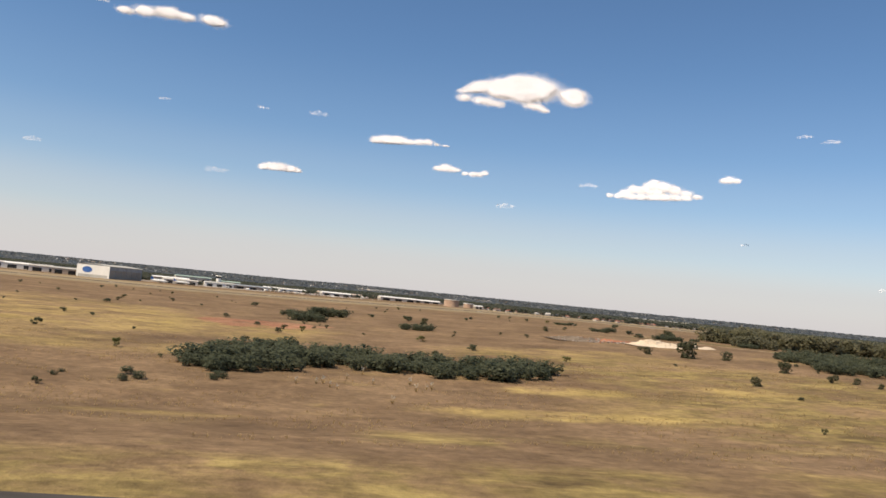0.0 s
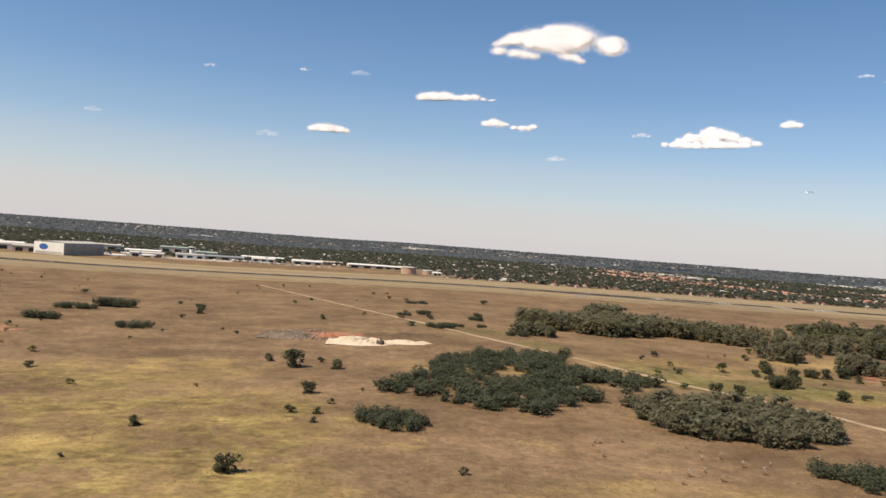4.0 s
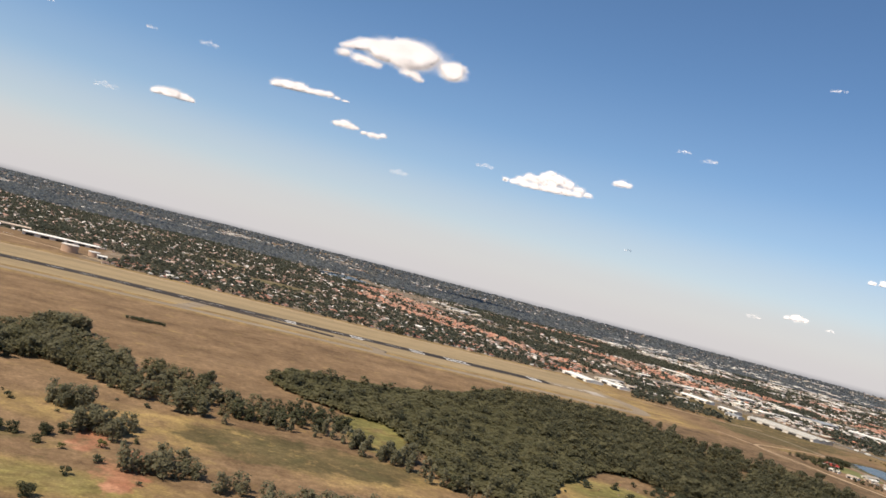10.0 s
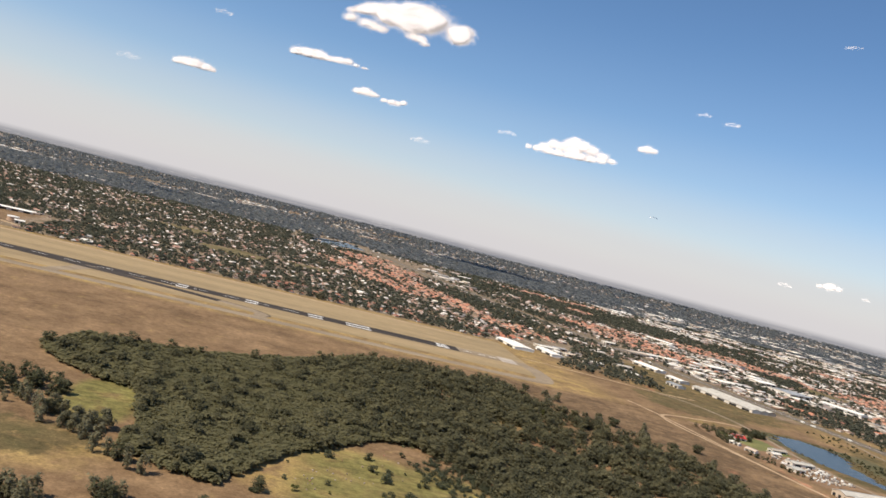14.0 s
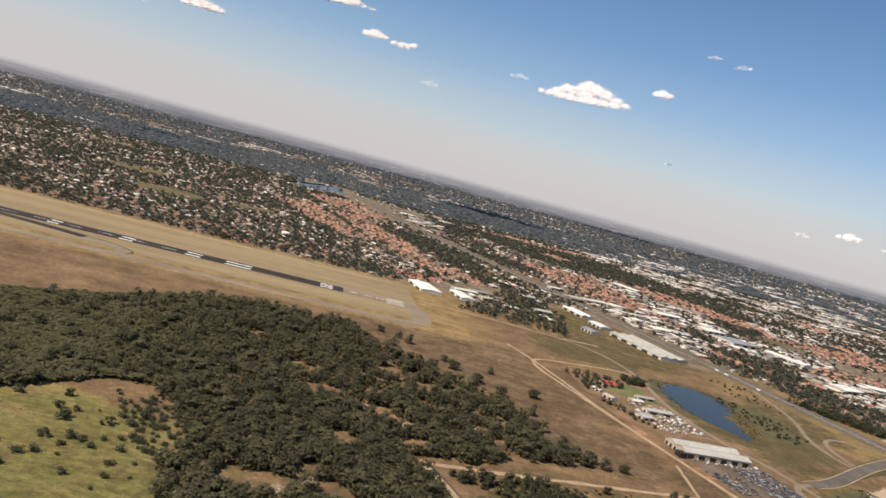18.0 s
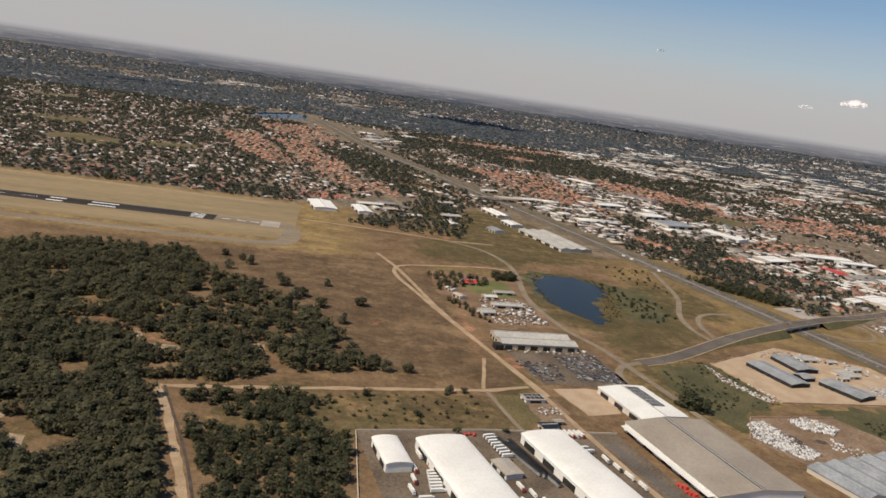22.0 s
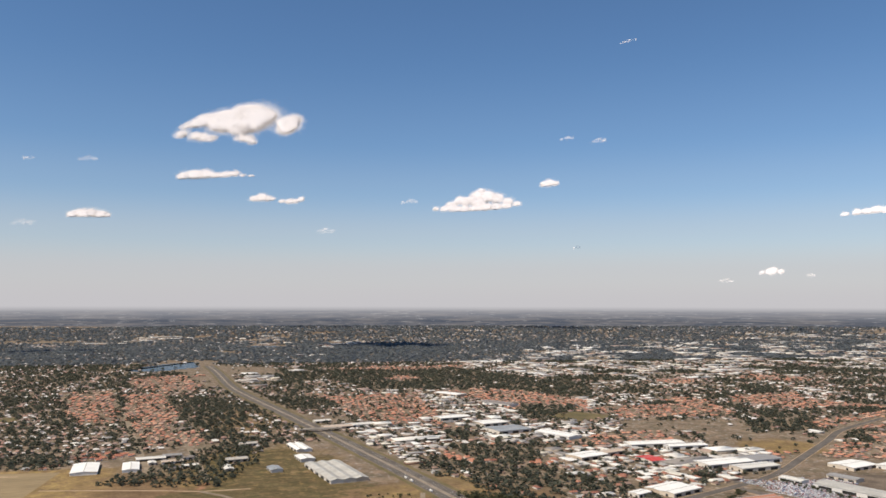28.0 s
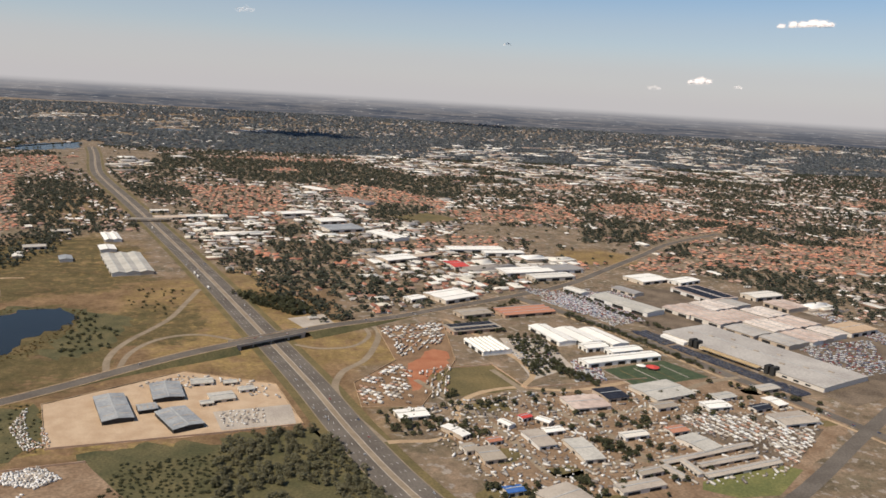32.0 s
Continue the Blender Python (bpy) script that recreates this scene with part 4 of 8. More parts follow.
area("sports_lawn", [(1376, 500), (1432, 516), (1448, 480), (1386, 463)], surface("court_green", (0.045, 0.066, 0.034), (0.07, 0.09, 0.045), 0.2, 0.9, 0.5, 0.2), "green lawn with stripes", "grass", 0.08)
for k in range(5):
    strip("lawn_walk", [(1384 + k * 12, 466 + k * 3.4), (1376 + k * 12, 494 + k * 3.4)], 0.9, VERGE if k % 2 else CONCRETE, "narrow walk across a green lawn", "path", 0.1)
area("car_lot", [(1380, 412), (1405, 424), (1440, 414), (1470, 388), (1419, 345), (1400, 368), (1384, 388)], YARD, "grey lot packed with parked vehicles", "yard", 0.05)
area("works_ground", [(1240, 400), (1340, 470), (1400, 480), (1480, 470), (1500, 400), (1400, 318), (1260, 300)], WORN_EARTH, "earth ground between workshops", "yard", 0.03, 2)
for gx0, gy0, gr0 in ((1262, 372, 14), (1290, 352, 10), (1330, 412, 9), (1276, 440, 12), (1318, 446, 8), (1362, 410, 9), (1392, 440, 8), (1420, 462, 10), (1462, 452, 9), (1345, 350, 8), (1252, 330, 16), (1300, 318, 14), (1440, 372, 6), (1480, 395, 8)):
    area("grass_patch", [(gx0 + gr0 * math.cos(k * 0.9), gy0 + gr0 * 0.7 * math.sin(k * 0.9)) for k in range(7)], VERGE, "rough grass between workshops", "grass", 0.05, 3)
area("lawn_corner", [(1357, 334), (1412, 346), (1420, 340), (1389, 316), (1366, 316), (1352, 326)], LUSH, "green verge at a road corner", "grass", 0.06)
area("factory_yard", [(1440, 720), (1520, 740), (1640, 720), (1680, 480), (1520, 420), (1470, 560)], YARD, "grey yard round the factory", "yard", 0.03)
area("gravel_park", [(1160, 634), (1190, 647), (1198, 614), (1172, 606)], CONCRETE, "pale gravel car park", "yard", 0.06)


def low_wall(pts, h, material, label):
    """A low boundary wall along a line."""
    v, f = [], []
    for (ax, ay), (bx, by) in zip(pts, pts[1:]):
        d = math.hypot(bx - ax, by - ay)
        ex, ey = -(by - ay) / d * 0.15, (bx - ax) / d * 0.15
        k = len(v)
        v += [(ax + ex, ay + ey, 0), (bx + ex, by + ey, 0), (bx - ex, by - ey, 0), (ax - ex, ay - ey, 0), (ax + ex, ay + ey, h), (bx + ex, by + ey, h), (bx - ex, by - ey, h), (ax - ex, ay - ey, h)]
        f += [(k, k + 1, k + 5, k + 4), (k + 2, k + 3, k + 7, k + 6), (k + 4, k + 5, k + 6, k + 7), (k, k + 4, k + 7, k + 3), (k + 1, k + 2, k + 6, k + 5)]
    tagged(new("yard_wall", mesh_of("yard_wall", v, f, material)), label, "wall", kind="structure")


low_wall([(1034, 402), (1117, 414), (1162, 422)], 1.1, BRICK, "low brown wall of the storage yard")
low_wall([(1018, 462), (1034, 402)], 0.6, GRAVEL, "pale wall of the storage yard")
low_wall([(1018, 462), (1090, 512), (1148, 486), (1162, 422)], 0.6, GRAVEL, "pale wall of the storage yard")
low_wall([(985, 348), (1000, 376), (1056, 386)], 1.0, BRICK, "brown wall of the scrap yard")
low_wall([(786, 250), (786, 322), (845, 333), (872, 336), (912, 341)], 0.8, PLASTER_1, "pale wall of the warehouse yard")
low_wall([(1197, 444), (1233, 442), (1274, 525), (1286, 622), (1229, 608), (1231, 527), (1197, 485), (1197, 444)], 0.6, GRAVEL, "pale wall of the trailer yard")
low_wall([(1249, 506), (1298, 514), (1308, 468), (1400, 480)], 0.7, BRICK, "brown wall between the yards")


# ---- plants ----
def leaf_cloud(count, lumps, seed, size=0.16, low=0.25, up=0.3):
    """Verts and quads of a crown one unit high and wide: many small leaf clumps on uneven lumps, with gaps."""
    r = np.random.RandomState(seed)
    cen = []
    for k in range(lumps):
        a, h = r.rand() * 6.283, low + (0.92 - low) * r.rand()
        spread = 0.36 * math.sqrt(max(0.05, 1 - ((h - 0.45) / 0.62) ** 2))
        cen.append((math.cos(a) * spread * r.rand() ** 0.5, math.sin(a) * spread * r.rand() ** 0.5, h, 0.13 + 0.14 * r.rand()))
    v, f = [], []
    for k in range(count):
        cx, cy, cz, rad = cen[r.randint(lumps)]
        d = r.randn(3)
        d /= np.linalg.norm(d)
        p = np.array((cx, cy, cz)) + d * rad * (0.7 + 0.3 * r.rand())
        p[2] = max(p[2], 0.03)
        nrm = d + 0.28 * r.randn(3) + np.array((0, 0, up))
        nrm /= np.linalg.norm(nrm)
        a = np.cross(nrm, r.randn(3))
        a /= np.linalg.norm(a)
        b = np.cross(nrm, a)
        s = size * (0.6 + 0.8 * r.rand())
        q = len(v)
        v += [p + a * s * 0.5, p + b * s * 0.42, p - a * s * 0.55, p - b * s * 0.38]
        f.append((q, q + 1, q + 2, q + 3))
    return np.array(v), np.array(f)


def limb(bm, a, b, r0, r1, seg=6):
    a, b = Vector(a), Vector(b)
    q = (b - a).to_track_quat("Z", "Y")
    rings = []
    for p, r in ((a, r0), (b, r1)):
        rings.append([bm.verts.new(p + q @ Vector((math.cos(k * 6.2832 / seg) * r, math.sin(k * 6.2832 / seg) * r, 0))) for k in range(seg)])
    for k in range(seg):
        bm.faces.new((rings[0][k], rings[0][(k + 1) % seg], rings[1][(k + 1) % seg], rings[1][k]))


def tree_model(seed, leaf, label, slim=1.0, count=760, low=0.0, name="tree", category="tree"):
    """A tree one unit high: tapered trunk with limbs, and a crown of leaf clumps."""
    r = random.Random(seed)
    t = tagged(new(name), label, category)
    bm = bmesh.new()
    limb(bm, (0, 0, -0.02), (0.01, 0, 0.32), 0.035, 0.026)
    limb(bm, (0.01, 0, 0.32), (0.0, 0.01, 0.72), 0.026, 0.012)
    for k in range(5):
        a, h = r.random() * 6.283, 0.25 + 0.09 * k
        limb(bm, (0, 0, h), (math.cos(a) * 0.24 * slim, math.sin(a) * 0.24 * slim, h + 0.2), 0.014, 0.005, 5)
    part("trunk", bm, BARK, t)
    v, f = leaf_cloud(count, 17, seed, 0.1, low)
    v = v * np.array((slim, slim, 1))
    part("crown", (v, [tuple(q) for q in f]), leaf, t)
    return t


def shrub_model(seed, leaf, label, count=260):
    t = tagged(new("shrub"), label, "shrub")
    bm = bmesh.new()
    for k in range(4):
        limb(bm, (0, 0, -0.03), (math.cos(k * 1.6) * 0.2, math.sin(k * 1.6) * 0.2, 0.45), 0.03, 0.012, 5)
    part("stem", bm, BARK, t)
    v, f = leaf_cloud(count, 9, seed, 0.14, 0.1)
    part("crown", (v * np.array((1.25, 1.25, 1)), [tuple(q) for q in f]), leaf, t)
    return t


TREES = [tree_model(s, m, l, w) for s, m, l, w in (
    (3, LEAF_DARK, "dark green round-crowned tree on dry grass", 1.0), (5, LEAF_DARK, "dark green bushy tree on dry grass", 1.15),
    (8, LEAF_WOOD, "olive gum tree at the edge of the wood", 0.85), (9, LEAF_WOOD, "olive slender gum tree on dry grass", 0.6), (12, LEAF_LIME, "light green young tree on dry grass", 0.9))]
SHRUBS = [shrub_model(s, m, l) for s, m, l in ((21, LEAF_SHRUB, "grey-green wattle shrub on dry grass"), (22, LEAF_DARK, "dark green low shrub on dry grass"), (23, LEAF_LIME, "yellow-green low shrub on dry grass"))]
for k, t_ in enumerate(TREES + SHRUBS):      # the models stand in the wood, out of the way
    x_, y_ = 640 + 9 * k, 520
    t_.matrix_world = pose(x_, y_, 0, 0, 0, 40 * k) @ Matrix.Scale(5.0, 4)


def plant(model, x, y, h, wide=1.0):
    m = pose(x, y, float(gz(x, y)) - 0.02, 0, 0, rnd.uniform(0, 360))
    ob = copy_thing(model, m)
    ob.matrix_world = m @ Matrix.Diagonal((h * wide * 1.3, h * wide * 1.3, h * 1.12, 1))
    return tagged(ob, group="trees on the grassland" if model in TREES else "shrubs on the grassland")


for x, y, h in ((113, 227, 5.6), (105, 237, 2.0), (125, 226, 2.4), (121, 189, 3.2), (125, 167, 1.3), (115, 124, 2.6), (92, 153, 1.7), (125, 159, 1.0), (184, 393, 4.0), (53, 374, 2.6), (110, 365, 2.0), (239, 217, 3.2), (232, 216, 3.6), (266, 238, 4.0), (260, 239, 3.6), (303, 271, 3.4)):
    plant(TREES[0 if h > 3 else 1], x, y, h, 1.0 if h > 3 else 1.2)
for x, y, h in ((286, 262, 2.8), (272, 269, 3.6), (299, 267, 3.0), (258, 234, 3.4), (262, 236, 3.2), (270, 219, 2.6), (307, 213, 3.6), (271, 266, 2.8), (285, 264, 3.2), (279, 262, 2.6), (445, 254, 5.5), (474, 258, 5.0), (469, 256, 3.6), (968, 382, 9.5), (973, 378, 8.0), (966, 387, 8.0)):
    plant(TREES[rnd.choice((0, 1))], x, y, h, 1.15)
for x, y, h in ((260, 234, 3.4), (261, 236, 3), (270, 217, 3), (299, 266, 3.2), (271, 264, 2.6), (407, 328, 5), (416, 317, 5), (421, 312, 5.4), (442, 293, 5.2), (491, 287, 4.6), (343, 399, 5), (341, 394, 5), (374, 438, 5.6), (761, 299, 4), (766, 288, 4.4), (775, 278, 4), (758, 276, 4.4), (781, 315, 2.6), (745, 330, 3.4), (792, 362, 3.4), (832, 371, 2.4)):
    plant(TREES[rnd.choice((0, 1, 2))], x, y, h, 1.1)
for x, y, h in ((1323, 379, 4.6), (1331, 374, 4.4), (1327, 361, 3), (1349, 376, 3.6), (1353, 372, 3.4), (1359, 368, 3.2), (1284, 350, 2.8), (1432, 404, 3), (1256, 459, 4), (1252, 455, 3.4), (1472, 410, 3.4), (1486, 413, 3.4), (1340, 372, 3.6), (1318, 384, 3.2), (1368, 345, 3)):
    plant(TREES[rnd.choice((0, 1))], x, y, h, 1.1)
for x, y, h in ((408, 332, 6), (420, 320, 6.5), (426, 318, 6), (412, 330, 5), (313, 277, 6.5), (318, 272, 6), (306, 280, 6), (296, 302, 7), (301, 304, 7), (528, 884, 7), (531, 886, 6), (430, 322, 7)):
    plant(TREES[2], x, y, h, 1.1)
for x, y, h in ((698, 572, 6), (711, 590, 6.5), (719, 528, 6.5), (739, 542, 7), (748, 512, 7), (769, 552, 5), (761, 480, 7), (792, 512, 6.5), (773, 436, 7), (753, 520, 6.5), (724, 532, 5.5), (704, 600, 5), (785, 418, 6.5), (797, 404, 6), (803, 396, 6), (745, 500, 6.5), (735, 560, 4.5), (757, 470, 7), (815, 398, 5), (690, 610, 5), (780, 470, 6), (766, 500, 6.5), (834, 374, 4), (842, 376, 3)):
    plant(TREES[rnd.choice((0, 2))], x, y, h, 1.15)
for k in range(150):          # small bushes strewn over the grassland
    x, y = rnd.uniform(-220, 340), rnd.uniform(60, 600)
    if inside([(80, 260), (160, 260), (230, 200), (230, 320), (90, 330)], x, y) or (x > 190 and y > 330):
        continue
    plant(SHRUBS[rnd.choice((0, 1, 1, 1, 2))], x, y, rnd.choice((0.7, 0.9, 1.2, 1.6)), rnd.uniform(0.9, 1.4))
for k in range(90):           # along the rough ground before the wood and in the stony meadow
    x, y = rnd.choice(((rnd.uniform(225, 330), rnd.uniform(215, 330)), (rnd.uniform(500, 590), rnd.uniform(262, 372)), (rnd.uniform(720, 860), rnd.uniform(300, 372))))
    plant(rnd.choice((SHRUBS[0], SHRUBS[1], SHRUBS[2], TREES[1])), x, y, rnd.choice((1.0, 1.6, 2.2, 3.0)), 1.1)
for x, y, w in ((48, 396, 5), (-25, 121, 2.2), (-13, 125, 1.8), (201, 510, 5), (160, 480, 4), (-31, 460, 4), (32, 421, 3), (150, 350, 4), (166, 352, 4), (160, 386, 4), (146, 382, 3), (196, 336, 4)):
    plant(SHRUBS[0], x, y, min(3.4, w * 0.5), 1.6)

def crown_of(count, lumps, seed, size, low, up=0.9, ruffle=0.4, lump=0.1):
    """A crown for a wood, one unit high and wide, of small three-cornered leaf sprays round uneven lumps, thinner towards its foot."""
    r = np.random.RandomState(seed)
    a, h = r.rand(lumps) * 6.283, low + (0.9 - low) * r.rand(lumps) ** 0.8
    spread = 0.4 * np.sqrt(np.maximum(0.06, 1 - ((h - 0.5) / 0.55) ** 2)) * r.rand(lumps) ** 0.5
    cen, rad = np.stack([np.cos(a) * spread, np.sin(a) * spread, h], -1), lump + 1.3 * lump * r.rand(lumps)
    k = r.randint(lumps, size=count)
    d = r.randn(count, 3)
    d /= np.linalg.norm(d, axis=1)[:, None]
    p = cen[k] + d * (rad[k] * (0.55 + 0.5 * r.rand(count)))[:, None]
    p[:, 2] = np.maximum(p[:, 2], 0.03)
    nrm = d + ruffle * r.randn(count, 3) + np.array((0, 0, up))
    nrm /= np.linalg.norm(nrm, axis=1)[:, None]
    u = np.cross(nrm, r.randn(count, 3))
    u /= np.linalg.norm(u, axis=1)[:, None]
    w = np.cross(nrm, u)
    s = (size * (0.6 + 0.8 * r.rand(count)))[:, None]
    v = np.stack([p + u * s * 0.55, p - u * s * 0.4 + w * s * 0.45, p - u * s * 0.35 - w * s * 0.5], 1).reshape(-1, 3)
    return v, np.arange(count * 3).reshape(-1, 3)


CROWNS = [crown_of(*q) for q in ((240, 17, 31, 0.16, 0.08, 1.5, 0.32), (240, 17, 32, 0.16, 0.06, 1.5, 0.32), (16, 7, 33, 0.55, 0.15, 1.0, 0.3), (16, 7, 34, 0.55, 0.15, 1.0, 0.3), (8, 4, 35, 0.85, 0.12, 1.0, 0.3), (440, 12, 36, 0.1, 0.02, 0.5, 0.3, 0.14), (80, 10, 37, 0.3, 0.1, 1.7, 0.3, 0.14), (80, 10, 38, 0.3, 0.1, 1.7, 0.3, 0.14))]


CLEAR_LINES = [spline(q, 3.0) for q in ([(694, 353), (721, 357), (753, 363), (795, 371), (834, 378)], [(694, 356), (703, 335), (712, 305), (722, 270), (735, 215)])]
CLEAR_HOLES = [(628, 290, 6), (634, 302, 5), (641, 312, 5), (651, 296, 6), (660, 287, 5), (686, 404, 7), (694, 398, 8), (676, 416, 6), (664, 424, 6), (735, 415, 7), (718, 402, 5), (635, 464, 9), (648, 430, 9), (655, 425, 7), (679, 407, 7), (643, 319, 7), (650, 306, 6), (657, 297, 7), (666, 290, 8), (674, 284, 7), (620, 300, 9), (612, 296, 7), (700, 470, 9), (712, 440, 8), (722, 480, 7), (690, 500, 7), (740, 440, 7)]


def stand(name, poly, step, h0, h1, leaf, label, category, models=(0, 1), wide=1.0, thin=None, gaps=0.0, second=None):
    """A wood or thicket: many plants as one mesh."""
    x, y = scatter(poly, step)
    for line in CLEAR_LINES:
        d = np.min(np.hypot(x[:, None] - line[None, :, 0], y[:, None] - line[None, :, 1]), 1) if len(x) else np.zeros(0)
        x, y = x[d > 5.5], y[d > 5.5]
    for hx_, hy_, hr_ in CLEAR_HOLES:
        d = np.hypot((x - hx_) * (0.7 + 0.3 * np.sin(x)), y - hy_)
        x, y = x[d > hr_], y[d > hr_]
    if gaps:
        keep = np.array([noise.noise(Vector((a * 0.045, b * 0.045, 1.7))) for a, b in zip(x, y)]) > -0.55 + gaps * 0.55
        x, y = x[keep], y[keep]
    if thin is not None:
        keep = nrs.rand(len(x)) < thin(x, y)
        x, y = x[keep], y[keep]
    h = h0 + (h1 - h0) * nrs.rand(len(x)) ** 1.3
    w = h * wide * (0.85 + 0.35 * nrs.rand(len(x)))
    p = np.c_[x, y, gz(x, y) - 0.1, w, w, h, nrs.rand(len(x)) * 6.283]
    half = nrs.rand(len(x)) < 0.5
    a = joined(name, CROWNS[models[0]], p[half], leaf, label, category)
    b = joined(name, CROWNS[models[1]], p[~half], second or leaf, label, category)
    return x, y


WOOD_WEST = [(205, 376), (245, 350), (272, 372), (303, 347), (328, 322), (362, 335), (372, 360), (335, 380), (322, 392), (300, 400), (268, 440), (252, 448), (240, 415), (204, 400)]
WOOD_EAST = [(374, 425), (391, 405), (413, 388), (430, 384), (440, 330), (436, 305), (464, 288), (476, 285), (503, 335), (547, 381), (566, 382), (590, 337), (588, 285), (596, 200), (722, 200), (714, 289), (694, 350), (760, 384), (800, 396), (766, 470), (731, 515), (691, 555), (661, 612), (553, 588), (501, 525), (448, 485), (385, 475)]
stand("gum_wood", WOOD_WEST, 4.6, 4.8, 8.6, LEAF_WOOD, "dense olive gum wood on the grassland", "trees", gaps=0.1, second=LEAF_EAST, thin=lambda x, y: 1.0 - 0.5 * smooth01((x - 285) / 40))
stand("gum_wood", [(250, 446), (266, 440), (276, 458), (262, 462)], 4, 8, 10, LEAF_WOOD, "tall olive gum trees", "trees")
stand("young_wood", [(374, 425), (391, 405), (413, 388), (430, 384), (440, 330), (436, 305), (464, 288), (476, 285), (503, 335), (547, 381), (566, 382), (590, 400), (600, 470), (570, 560), (553, 588), (501, 525), (448, 485), (385, 475)], 2.5, 2.7, 3.8, LEAF_YOUNG, "dense olive-brown young gum wood", "trees", (6, 7), 1.45)
stand("gum_wood", WOOD_EAST, 5.0, 4.2, 8.2, LEAF_EAST, "dense olive wood with small clearings", "trees", gaps=0.2, wide=1.15, second=LEAF_DEEP,
      thin=lambda x, y: (0.25 + 0.75 * smooth01((x - 520) / 60)) * np.clip(1.15 - 0.4 * smooth01((x - 620) / 80) * smooth01((y - 380) / 60), 0, 1))
stand("dark_wood", [(600, 200), (722, 200), (714, 300), (694, 350), (740, 400), (690, 460), (630, 420), (600, 330)], 6.5, 4.5, 7.0, LEAF_DEEP, "dark green trees in the wood", "trees", gaps=0.3, wide=1.2)
stand("dark_wood", [(708, 346), (756, 364), (770, 348), (760, 326), (786, 305), (776, 255), (728, 255)], 5.0, 3.5, 6.5, LEAF_DARK, "dark green trees beside a dirt track", "trees", gaps=0.35, wide=1.2)
stand("tree_clump", [(191, 342), (210, 334), (215, 346), (198, 352)], 3.4, 4.2, 6, LEAF_WOOD, "clump of olive gum trees beside a dirt track", "trees")
for poly_ in ([(287, 299), (306, 302), (304, 316), (290, 314)], [(305, 274), (322, 277), (322, 292), (307, 290)], [(320, 247), (330, 240), (349, 245), (346, 258), (326, 258)], [(351, 236), (363, 238), (362, 247), (352, 245)], [(364, 226), (384, 224), (390, 229), (430, 236), (428, 252), (400, 248), (366, 240)], [(438, 252), (452, 254), (450, 262), (439, 260)]):
    stand("tree_clump", poly_, 4.3, 4.6, 8.2, LEAF_WOOD, "clump of olive gum trees on dry grass", "trees", wide=0.8)
stand("gum_row", [(345, 318), (367, 328), (394, 330), (402, 322), (410, 312), (422, 305), (448, 275), (456, 280), (440, 302), (424, 318), (405, 338), (366, 340)], 7.2, 5.0, 9.0, LEAF_WOOD, "loose row of tall olive gum trees at the wood's edge", "trees", wide=0.62, gaps=0.15)
stand("tree_clump", [(350, 335), (372, 330), (408, 350), (404, 372), (375, 372)], 6.5, 5, 7.5, LEAF_DARK, "clump of dark trees beside the wood", "trees", gaps=0.25)
stand("wattle_thicket", [(136, 194), (142, 193), (150, 185), (160, 176), (173, 173), (186, 189), (202, 205), (217, 222), (211, 235), (195, 245), (203, 278), (179, 270), (161, 262), (151, 254), (154, 235)], 4.2, 2.2, 4.6, LEAF_SHRUB, "dense grey-green wattle thicket on dry grass", "shrubs", (5, 5), 1.6, gaps=0.4)
stand("wattle_thicket", [(134, 160), (142, 152), (149, 159), (145, 166), (135, 168)], 2.6, 2.4, 3.6, LEAF_SHRUB, "grey-green wattle thicket on dry grass", "shrubs", (5, 5), 1.35)
stand("tree_clump", [(198, 190), (197, 163), (203, 158), (214, 157), (220, 152), (236, 163), (245, 178), (238, 196), (219, 198)], 3.2, 3.6, 5.6, LEAF_WOOD, "clump of olive trees on dry grass", "trees", (0, 5), 1.1, gaps=0.1)
stand("wattle_thicket", [(213, 138), (221, 125), (236, 128), (232, 138)], 2.6, 2.4, 3.4, LEAF_SHRUB, "grey-green wattle thicket on dry grass", "shrubs", (5, 5), 1.35)
stand("wattle_thicket", [(-20, 135), (-12, 131), (-4, 136), (1, 148), (10, 147), (21, 147), (25, 139), (37, 142), (44, 146), (51, 157), (50, 166), (30, 163), (18, 168), (11, 176), (-2, 180), (-13, 172), (-20, 150)], 3.6, 2.2, 4.6, LEAF_SHRUB, "dense grey-green wattle thicket on dry grass", "shrubs", (5, 5), 1.6)
stand("tree_clump", [(1120, 410), (1164, 418), (1184, 385), (1205, 300), (1110, 290)], 4.6, 2.6, 5, LEAF_WOOD, "dark olive trees beside the highway", "trees", gaps=0.45, wide=1.2)
stand("tree_clump", [(1112, 716), (1166, 692), (1184, 650), (1170, 640), (1140, 670)], 4.6, 4, 6.5, LEAF_DARK, "dark green trees beside the highway", "trees", gaps=0.1, wide=1.2)
stand("tree_clump", [(902, 640), (926, 645), (924, 628), (905, 622)], 3.6, 3.5, 5.5, LEAF_DARK, "dark green trees in a compound", "trees", wide=1.2)
stand("marsh_bushes", [(1000, 660), (1036, 620), (1040, 560), (1010, 540), (1000, 600)], 7.0, 1.8, 3.4, LEAF_DARK, "dark bushes on the marsh", "shrubs", (5, 5), 1.3, gaps=0.3)
stand("marsh_bushes", [(1040, 740), (1075, 730), (1066, 640), (1020, 690)], 9.0, 1.6, 3.0, LEAF_DARK, "dark bushes on rough grass", "shrubs", (5, 5), 1.3, gaps=0.3)
